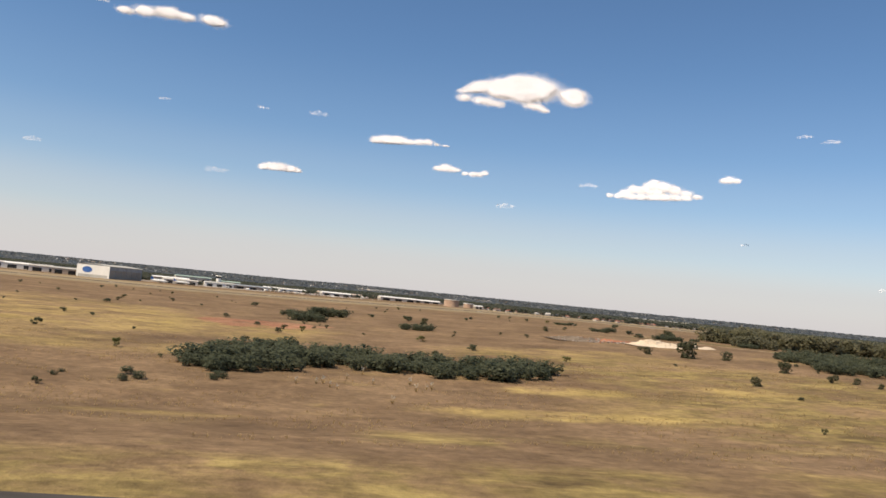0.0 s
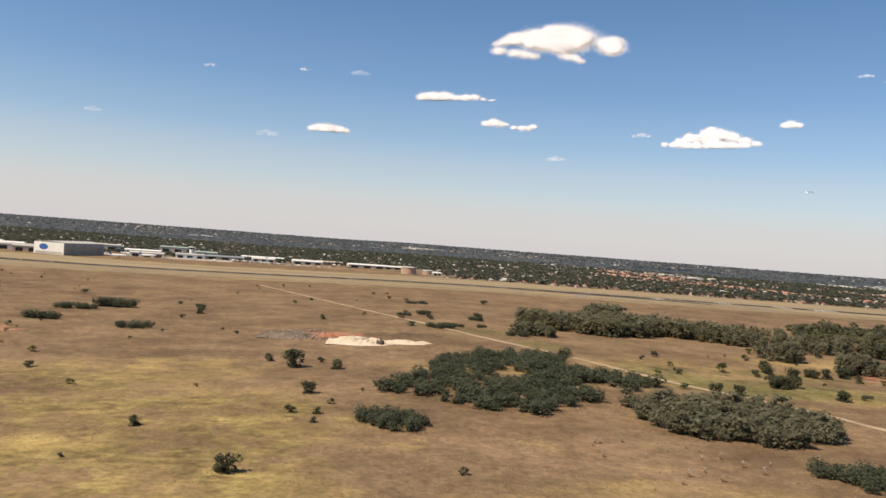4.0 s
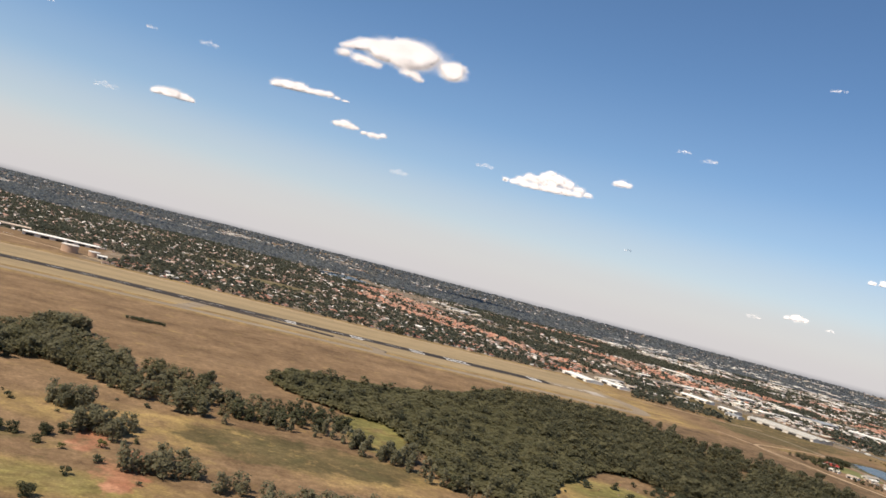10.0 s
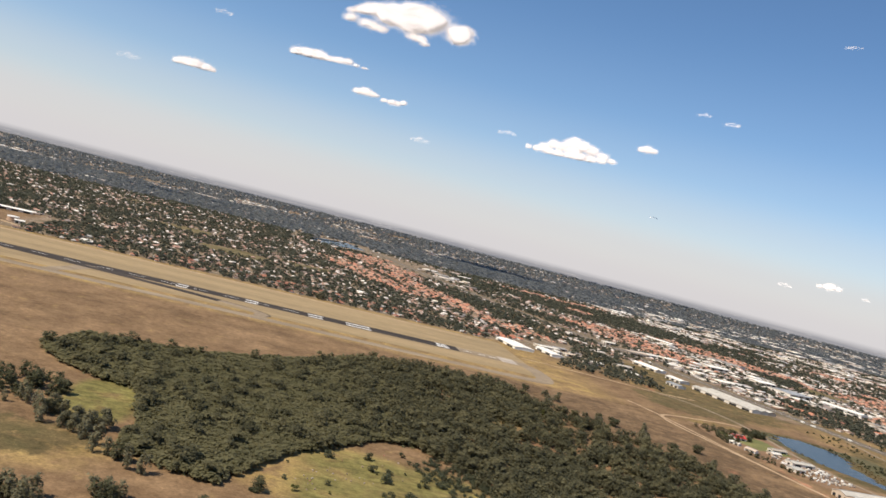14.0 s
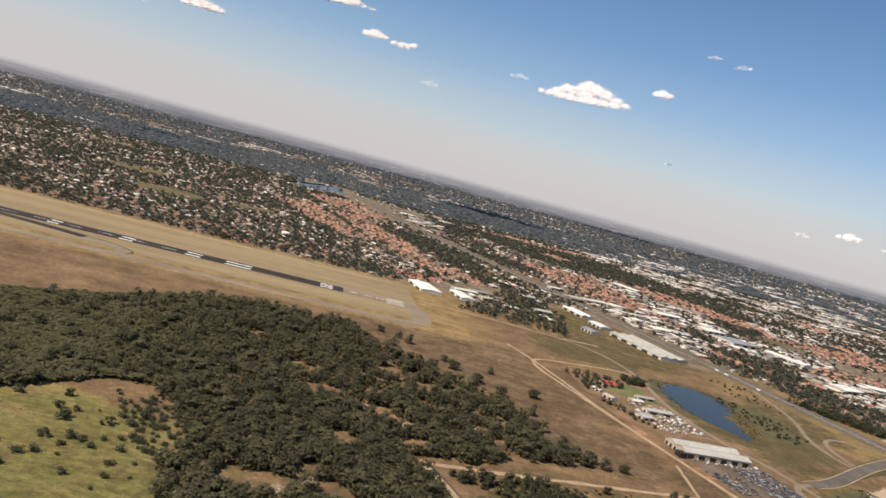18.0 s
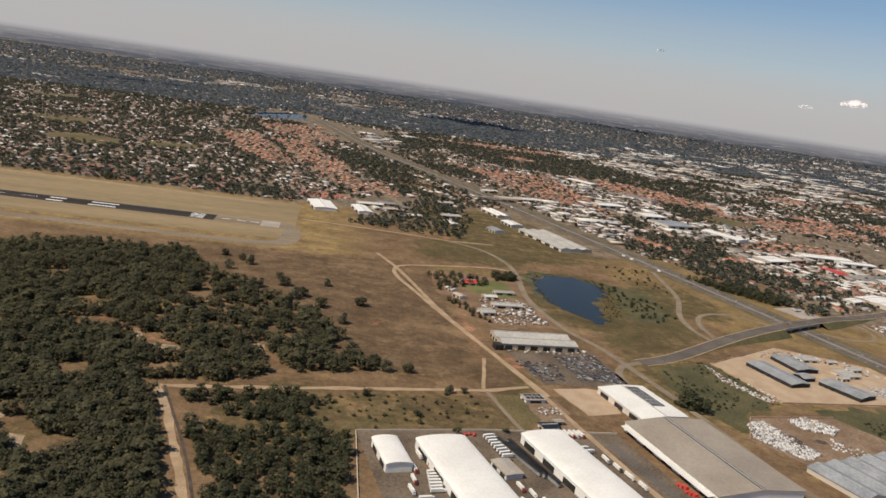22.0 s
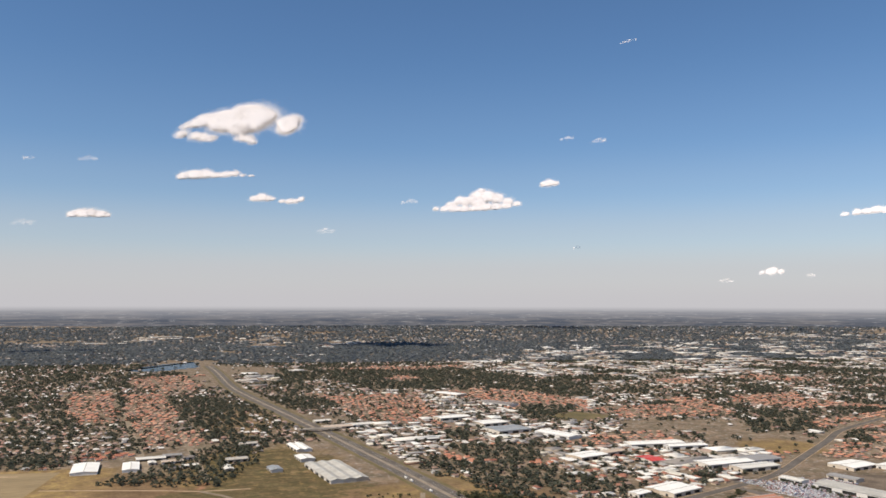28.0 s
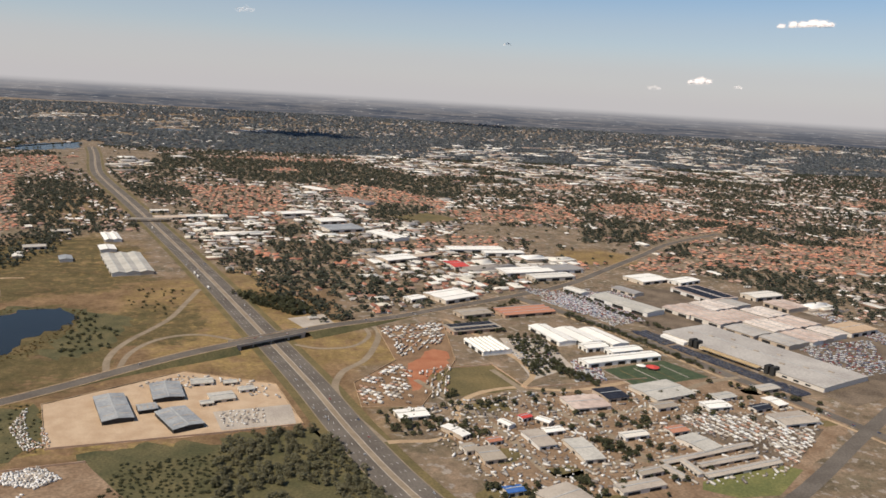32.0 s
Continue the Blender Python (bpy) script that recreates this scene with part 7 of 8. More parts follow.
def parked(name, poly, ang, along, across, material, label, fill=0.85, z=0.08, size=1.0, shape=None, aisle=0):
    """Rows of parked vehicles in a yard, as one mesh."""
    a = radians(ang)
    cx, cy = np.mean([q[0] for q in poly]), np.mean([q[1] for q in poly])
    u, v = np.meshgrid(np.arange(-90, 90, along), np.arange(-90, 90, across))
    u, v = u.ravel(), v.ravel()
    x, y = cx + u * math.cos(a) - v * math.sin(a), cy + u * math.sin(a) + v * math.cos(a)
    ok = inside(poly, x, y) & (nrs.rand(len(x)) < fill)
    for fx, fy, fl, fw, fa in FOOT:
        du, dv = (x - fx) * math.cos(fa) + (y - fy) * math.sin(fa), -(x - fx) * math.sin(fa) + (y - fy) * math.cos(fa)
        ok &= ~((np.abs(du) < fl - 4.5) & (np.abs(dv) < fw - 4.5))
    if aisle:
        ok &= (np.round(v / across).astype(int) % aisle) > 0
    n_ = int(ok.sum())
    joined(name, shape or CAR_LOW, np.c_[x[ok], y[ok], np.full(n_, z), np.full((n_, 3), size), np.full(n_, a) + (0.16 if aisle else 0.08) * nrs.randn(n_)], material, label, "vehicles")


def strewn(name, poly, step, sizes, material, label, category, z=0.06, ang=15, spread=0.3):
    """Boxy goods, caravans and containers standing about in a yard, as one mesh."""
    x, y = scatter(poly, step, 0.9)
    for fx, fy, fl, fw, fa in FOOT:
        du, dv = (x - fx) * math.cos(fa) + (y - fy) * math.sin(fa), -(x - fx) * math.sin(fa) + (y - fy) * math.cos(fa)
        ok = ~((np.abs(du) < fl - 4) & (np.abs(dv) < fw - 4))
        x, y = x[ok], y[ok]
    n_ = len(x)
    pick = np.array(sizes)[nrs.randint(len(sizes), size=n_)]
    pick = pick * (0.8 + 0.4 * nrs.rand(n_, 1))
    joined(name, BOX_1, np.c_[x, y, np.full(n_, z), pick, radians(ang) + radians(90) * nrs.randint(2, size=n_) + spread * nrs.randn(n_)], material, label, category)


parked("wrecked_cars", [(880, 432), (905, 436), (905, 405), (890, 402)], 10, 2.4, 2.0, WRECK_PAINT, "rows of wrecked cars in a yard", 0.6)
parked("wrecked_cars", [(908, 446), (936, 455), (942, 408), (914, 408)], -70, 2.5, 1.5, WRECK_PAINT, "dense rows of wrecked cars in a yard", 0.85, 0.08, 1.0, None, 5)
strewn("workshop_goods", [(878, 455), (934, 466), (932, 452), (880, 445)], 4, [(2.5, 1, 1.1), (1, 1, 0.8)], YARD_PAINT, "white vans and goods before a workshop", "goods")
parked("fleet_cars", [(1452, 548), (1464, 552), (1504, 444), (1491, 438)], -71, 2.2, 1.5, FLEET_PAINT, "long rows of dark blue new cars", 0.95)
parked("fleet_cars", [(1440, 590), (1456, 592), (1468, 556), (1451, 552)], -71, 2.2, 1.5, FLEET_PAINT, "long rows of dark blue new cars", 0.9)
parked("parked_cars", [(1360, 520), (1378, 520), (1370, 476), (1345, 476)], -75, 2.4, 1.8, CAR_PAINT, "rows of parked cars", 0.8)
parked("parked_cars", [(1324, 570), (1352, 570), (1346, 510), (1320, 490)], 15, 1.7, 5.0, CAR_PAINT, "rows of parked cars between trees", 0.5)
parked("parked_cars", [(1384, 410), (1405, 418), (1436, 406), (1426, 378), (1411, 376), (1396, 385)], -72, 3.4, 1.6, CARAVAN, "packed lot of white vans and trailers", 0.9, 0.12, 1.0, CARAVAN_LOW, 3)
parked("parked_cars", [(1430, 391), (1446, 392), (1460, 380), (1421, 347), (1418, 352), (1421, 370)], -72, 3.4, 1.6, CARAVAN, "packed lot of white vans and trailers", 0.85, 0.12, 1.0, CARAVAN_LOW, 4)
parked("parked_cars", [(1600, 500), (1690, 490), (1670, 640), (1655, 640), (1650, 520)], 15, 2.6, 1.7, CAR_PAINT, "rows of parked cars behind the factory", 0.8, 0.12, 1.0, None, 4)
parked("parked_cars", [(1396, 690), (1440, 712), (1510, 735), (1500, 700), (1420, 640)], -66, 2.6, 1.7, CAR_PAINT, "rows of parked cars beside a hall", 0.8, 0.12, 1.0, None, 4)
parked("parked_cars", [(1562, 540), (1650, 560), (1600, 480), (1560, 470)], 15, 2.6, 3.4, CAR_PAINT, "parked cars and trailers behind the factory", 0.7, 0.08, 1.2)
parked("parked_cars", [(1410, 712), (1464, 735), (1470, 620), (1432, 604)], -66, 1.8, 3.2, CAR_PAINT, "car park between the road and a hall", 0.75)
parked("parked_cars", [(1390, 740), (1450, 720), (1470, 620), (1420, 640)], -70, 1.8, 3.2, CAR_PAINT, "car park beside the road", 0.6)
for poly_, ang_, fill_ in (([(1231, 604), (1284, 618), (1277, 580), (1236, 570)], 14, 0.8), ([(1236, 568), (1276, 576), (1270, 560), (1242, 540), (1234, 532)], 60, 0.75), ([(1198, 484), (1232, 520), (1238, 500), (1230, 466), (1228, 447), (1199, 447)], -35, 0.75), ([(1242, 500), (1268, 515), (1256, 462), (1238, 452)], 75, 0.7)):
    parked("caravans", poly_, ang_, 3.7, 1.5, CARAVAN, "packed rows of white caravans and trailers in a yard", fill_ * 0.62, 0.06, 1.12, CARAVAN_LOW, 3)
strewn("yard_goods", [(1222, 440), (1300, 462), (1345, 458), (1330, 330), (1250, 318)], 4.2, [(2.4, 1.0, 1.0), (1.0, 0.8, 0.7), (1.8, 1.4, 1.0), (4, 1.1, 1.1), (0.8, 0.7, 0.5)], YARD_PAINT, "trailers, crates and goods between workshops", "goods", spread=0.5)
strewn("yard_goods", [(1345, 455), (1400, 470), (1490, 410), (1400, 330), (1340, 330)], 4.4, [(2.4, 1.0, 1.0), (1.0, 0.8, 0.7), (4, 1.1, 1.1), (0.8, 0.7, 0.5)], YARD_PAINT, "trailers, crates and goods between workshops", "goods", spread=0.5)
strewn("yard_blocks", [(1114, 442), (1140, 448), (1142, 426), (1120, 422)], 2.6, [(1.6, 0.8, 0.6), (0.8, 0.8, 0.5)], YARD_PAINT, "pale stacked blocks on a slab", "goods", z=0.11)
strewn("yard_blocks", [(1088, 506), (1144, 488), (1150, 462), (1130, 466), (1110, 500)], 5.5, [(4, 1.2, 1.0), (1.4, 1.2, 0.8)], YARD_PAINT, "pale stacked goods in a sandy yard", "goods", z=0.08)
strewn("compound_goods", [(880, 560), (916, 566), (922, 510), (884, 496)], 4.2, [(2.4, 1.2, 1.2), (4, 1.4, 1.2), (1, 1, 0.8)], YARD_PAINT, "caravans, boats and goods in a compound", "goods", spread=0.6)
LORRIES = [(846.4 + k * 0.75, 326 - k * 2.6, 20) for k in range(8)] + [(817, 288.5 - k * 2.4, 12) for k in range(7)] + [(812, 302, -75), (815, 297, -75), (809, 290, -78), (808, 281, -78), (806.5, 273, -78)] + [(885 + k * 2.4, 334 + k * 0.3, -75) for k in range(4)] + [(889, 321, 15), (891, 318, 15), (896.5, 311, -75), (899.5, 304, -75), (902.5, 297, -75), (905.5, 289, -75), (851, 281, -75), (855, 276, -75), (859, 270, -75), (812, 268, 12), (812, 265, 12), (846, 276, -75), (850, 269, -75)]
for x, y, a in LORRIES:
    tagged(copy_thing(TRUCK, pose(x, y, 0.16, 0, 0, a + rnd.uniform(-4, 4))), "white delivery lorry parked beside a warehouse", "truck", "lorries in the warehouse yard")


def rack(x, y, length, ang):
    """A long open storage rack: posts, two shelves and a dark roof sheet."""
    t = tagged(new("storage_rack"), "long dark open storage rack between warehouses", "rack")
    t.matrix_world = pose(x, y, 0.1, 0, 0, ang)
    for z, w, m_ in ((0.5, 0.9, STEEL), (1.3, 0.9, STEEL), (2.1, 1.1, DARK_AND_SHADE)):
        part("shelf" if z < 2 else "roof_sheet", box(-length / 2, length / 2, -w, w, z, z + 0.1), m_, t)
    for k in range(int(length / 4) + 1):
        for sd in (-0.8, 0.8):
            c = -length / 2 + 0.3 + k * (length - 0.6) / int(length / 4)
            part("post", box(c - 0.08, c + 0.08, sd - 0.08, sd + 0.08, 0, 2.1), STEEL, t)


rack(855.5, 307.5, 33, -67)
rack(861, 303, 40, -70)
rack(858.5, 305, 30, -69)
shed("loading_canopy", "small pale canopy beside a warehouse", 848, 295, 13, 8, -72, 2.2, CONCRETE, PLASTER_1, 0.3, doors=2, category="building")
strewn("red_crates", [(832, 325), (840, 326), (840, 328), (832, 327)], 1.4, [(1.4, 0.9, 0.9)], RED_PAINT, "red crates stacked beside a warehouse", "crates", z=0.13)
area("yard_lawn", [(857, 378), (872, 379), (874, 366), (876, 351), (866, 338), (861, 357)], VERGE, "rough lawn behind the warehouses", "grass", 0.06, 1)
area("yard_ground", [(873, 372), (890, 376), (895, 362), (890, 340), (868, 336), (876, 352)], WORN_EARTH, "worn earth round small houses", "yard", 0.05, 1)
strewn("yard_blocks", [(876, 356), (889, 358), (891, 366), (880, 366)], 2.2, [(1.6, 0.7, 0.6), (0.8, 0.7, 0.5)], YARD_PAINT, "odd goods and rubble behind a house", "goods", z=0.1)
solar_house = shed("house", "flat-roofed house covered with dark solar panels", 878, 374, 11, 7, 12, 1.8, CONCRETE, PLASTER_1, 0.2, doors=1, category="house")
roof_panels(solar_house, -5, 5, -3, 3, 4, 2, 2.3, 0.03)
for hx_, hy_, hl_ in ((878, 341, 9), (884, 347, 5)):
    shed("hut", "small hut with a dark sheet roof beside a yard", hx_, hy_, hl_, hl_ * 0.6, 15, 1.8, GREY_SHEET if hl_ < 8 else SOLAR, PLASTER_1, 0.3, doors=1, category="building")
strewn("row_of_vehicles", [(-60, 1030), (150, 990), (150, 1000), (-60, 1042)], 4.0, [(2.6, 1.4, 1.6), (5, 1.6, 2.0)], YARD_PAINT, "white vehicles along the perimeter track", "vehicles", z=-4.5)
x, y = scatter([(92, 290), (118, 286), (122, 300), (112, 322), (95, 314)], 1.0)
ok = nrs.rand(len(x)) < 0.3
x, y = x[ok], y[ok]
joined("rubble", BOX_1, np.c_[x, y, gz(x, y) - 0.05, 0.25 + 0.6 * nrs.rand(len(x), 3) ** 2, nrs.rand(len(x)) * 6], RUBBLE, "tipped rubble and stones on a dump", "rubble")
x, y = scatter([(528, 345), (553, 366), (552, 322), (508, 290), (500, 300)], 2.4)
ok = nrs.rand(len(x)) < 0.14
x, y = x[ok], y[ok]
for sx_, sy_, sr_ in ((632, 296, 7), (644, 308, 6), (655, 292, 7), (690, 402, 8), (670, 420, 7), (735, 415, 6), (512, 352, 9)):
    area("stony_clearing", [(sx_ + sr_ * math.cos(k * 0.785) * (0.7 + 0.3 * (k % 3)), sy_ + sr_ * 0.8 * math.sin(k * 0.785)) for k in range(8)], STONY, "pale stony clearing in the wood", "ground", 0.05, 3)
joined("stones", BOX_1, np.c_[x, y, np.full(len(x), -0.1), 0.25 + 0.45 * nrs.rand(len(x), 3), nrs.rand(len(x)) * 6], RUBBLE, "pale stones strewn over a meadow", "stones")


def heap(name, x, y, rx, ry, h, material, label, seed):
    """A tipped heap of loose material."""
    bm = bmesh.new()
    bmesh.ops.create_grid(bm, x_segments=40, y_segments=24, size=1.0)
    for v in bm.verts:
        d = math.hypot(v.co.x, v.co.y)
        k = max(0.0, 1 - d)
        n_ = 0.6 + 0.8 * noise.fractal(Vector((v.co.x * 2.2, v.co.y * 2.2, seed)), 1.0, 2.0, 4)
        v.co = Vector((v.co.x * rx, v.co.y * ry, h * min(1, k * 2.4) * max(0.2, n_) - 0.1))
    me = bpy.data.meshes.new(name)
    bm.to_mesh(me)
    bm.free()
    me.materials.append(material)
    ob = new(name, me)
    ob.location = (x, y, float(gz(x, y)))
    tagged(ob, label, "heap")


heap("sand_mound", 131, 285, 13, 8, 2.4, PALE_SAND, "large pale mound of tipped sand", 1)
heap("sand_mound", 147, 289, 11, 5, 1.0, PALE_SAND, "long low mound of pale sand", 2)
heap("soil_heap", 137, 281, 2.0, 2.0, 2.4, DARK_SOIL, "dark heap of soil beside the sand", 3)
heap("rubble_heap", 104, 300, 12, 10, 1.4, YARD, "grey-brown heap of tipped rubble", 6)
heap("soil_heap", 119, 302, 6, 5, 0.9, RED_SOIL, "red heap of tipped soil", 7)
strewn("yard_blocks", [(1030, 410), (1036, 405), (1032, 420), (1026, 430)], 1.6, [(0.8, 0.8, 0.6)], CARAVAN, "pale stacked blocks in a yard corner", "goods", z=0.13)
strewn("yard_blocks", [(1060, 486), (1088, 506), (1120, 494), (1100, 482)], 3.4, [(2.0, 1.0, 0.9), (1.0, 0.8, 0.6)], YARD_PAINT, "goods along a yard wall", "goods", z=0.13)
SCRAP = palette("scrap_pieces", [(0.78, 0.76, 0.72), (0.7, 0.68, 0.66), (0.6, 0.58, 0.55), (0.42, 0.38, 0.34), (0.22, 0.19, 0.17), (0.74, 0.7, 0.64)], 0.7)
strewn("scrap_pieces", [(994, 368), (1006, 373), (1012, 350), (1018, 336), (1004, 328), (988, 349)], 1.15, [(1.3, 0.8, 0.7), (0.7, 0.6, 1.0), (2.0, 0.6, 0.5)], SCRAP, "long bank of white scrap along a yard", "scrap", spread=0.9)
strewn("scrap_pieces", [(1022, 377), (1036, 382), (1049, 370), (1040, 361), (1024, 366)], 1.1, [(1.3, 0.8, 1.0), (0.8, 0.7, 1.4), (1.8, 0.6, 0.6)], SCRAP, "heaped white scrap in a yard", "scrap", spread=0.9)
strewn("scrap_pieces", [(1036, 360), (1048, 342), (1036, 336), (1028, 345)], 2.6, [(1.6, 0.8, 0.6), (0.8, 0.6, 0.5)], SCRAP, "loose scrap on brown ground", "scrap", spread=0.9)
heap("scrap_mound", 1011, 350, 5, 9, 1.4, DARK_SOIL, "dark mound of scrap", 6)
heap("scrap_mound", 1027, 352, 4, 3, 1.0, DARK_SOIL, "small dark mound of scrap", 7)
heap("scrap_mound", 1035, 372, 9, 6, 1.7, CONCRETE, "pale mound of scrap", 4)
heap("scrap_mound", 1000, 358, 6, 10, 1.0, CONCRETE, "grey-white mound of scrap", 5)
strewn("yard_blocks", [(1012, 459), (1015, 440), (1023, 418), (1034, 405), (1025, 400), (1010, 430)], 1.6, [(1.0, 0.7, 0.5), (1.6, 0.7, 0.6)], CARAVAN, "pale stacked blocks along a yard wall", "goods", z=0.13, ang=-70, spread=0.1)

for poly_, st_ in (([(1322, 392), (1334, 378), (1340, 366), (1330, 362), (1318, 378)], 5), ([(1240, 414), (1252, 420), (1262, 400), (1250, 392)], 5), ([(1340, 362), (1350, 352), (1350, 330), (1340, 320)], 9), ([(1290, 342), (1300, 346), (1296, 334)], 4), ([(1236, 330), (1300, 310), (1330, 310), (1320, 318), (1250, 345)], 8), ([(1345, 412), (1360, 418), (1370, 400), (1350, 396)], 8), ([(1318, 485), (1330, 580), (1358, 575), (1352, 505)], 6), ([(1345, 520), (1362, 470), (1352, 465), (1338, 500)], 4), ([(1440, 725), (1470, 620), (1500, 520), (1494, 516), (1462, 610), (1428, 715)], 8), ([(1405, 640), (1425, 600), (1460, 490), (1455, 488), (1418, 598), (1398, 636)], 5), ([(1440, 470), (1480, 450), (1500, 420), (1470, 440)], 7), ([(1205, 440), (1236, 436), (1242, 410), (1212, 398)], 6), ([(1300, 620), (1370, 690), (1376, 684), (1310, 618)], 6), ([(1290, 585), (1330, 588), (1334, 625), (1296, 622)], 8), ([(1236, 440), (1330, 462), (1340, 452), (1240, 428)], 9), ([(1300, 440), (1420, 470), (1470, 440), (1400, 400), (1310, 400)], 15), ([(1250, 345), (1340, 350), (1340, 318), (1262, 312)], 14)):
    stand("yard_trees", poly_, st_ * 0.85, 2.0, 4.2, LEAF_DARK, "dark trees between the yards", "trees", (6, 7), 1.2, gaps=0.15)

# ---- the town ----
HOUSE_ROOF = (np.array([(-0.55, -0.42, 0.22), (0.55, -0.42, 0.22), (0.55, 0.42, 0.22), (-0.55, 0.42, 0.22), (-0.3, 0, 0.47), (0.3, 0, 0.47)]), np.array([(0, 1, 5, 4), (2, 3, 4, 5), (1, 2, 5, 5), (3, 0, 4, 4)]))
HOUSE_WALL = (np.array(box(-0.5, 0.5, -0.36, 0.36, 0, 0.24)[0]), np.array(box(-0.5, 0.5, -0.36, 0.36, 0, 0.24)[1]))
HIP_ROOF = (HOUSE_ROOF[0], np.array([(0, 1, 5), (0, 5, 4), (2, 3, 4), (2, 4, 5), (1, 2, 5), (3, 0, 4)]))


def house_model(roof, label, ell=False):
    """A bungalow with plaster walls, hipped tile roof, windows, door and chimney."""
    t = tagged(new("house"), label, "house", "houses beyond the runway")
    wv = box(-3.6, 3.6, -2.4, 2.4, 0, 1.35)
    part("wall", merge(wv, box(0.4, 3.4, -4.6, -2.4, 0, 1.33)) if ell else wv, PLASTER_1, t)
    rv = [(x * 7.6, y * 6.2, 1.3 + (z - 0.22) * 6.0) for x, y, z in HOUSE_ROOF[0]]
    part("roof", (rv, [(0, 1, 5, 4), (2, 3, 4, 5), (1, 2, 5), (3, 0, 4), (3, 2, 1, 0)]), roof, t)
    if ell:
        part("porch_roof", ([(0.1, -5.0, 1.3), (3.7, -5.0, 1.3), (1.9, -4.6, 2.4), (1.9, -0.8, 2.5), (0.1, -1.6, 1.32), (3.7, -1.6, 1.32)], [(0, 1, 2), (0, 2, 3, 4), (1, 5, 3, 2)]), roof, t)
    for x in (-2.4, -0.6):
        wd = part("window", box(x - 0.5, x + 0.5, -2.43, -2.4, 0.5, 1.1), GLASS_DARK, t)
        part("sill", box(x - 0.6, x + 0.6, -2.5, -2.4, 0.42, 0.5), CONCRETE, wd)
    part("door", box(0.0, 0.4, -2.43, -2.4, 0.02, 0.95), BARK, t)
    part("chimney", box(-1.6, -1.2, 0.2, 0.6, 1.6, 2.9), BRICK, t)
    return t


HOUSES = [house_model(ROOF_TILE_1, "bungalow with a tiled hip roof among trees"), house_model(ROOF_TILE_1, "angled bungalow with a tiled roof among trees", True), house_model(ROOF_RED_1, "bungalow with a red tiled roof", True)]


PARKS = [[(225, 1405), (300, 1480), (345, 1480), (357, 1397), (290, 1380)], [(362, 1170), (360, 1235), (418, 1258), (462, 1225), (448, 1150)], [(480, 1262), (556, 1290), (568, 1240), (495, 1208)], [(60, 1900), (160, 1960), (200, 1880), (90, 1850)], [(1330, 1180), (1400, 1230), (1440, 1170), (1370, 1130)]]
for park in PARKS:
    area("park", park, VERGE, "open mown grass between the suburbs", "grass", 0.12, 6)


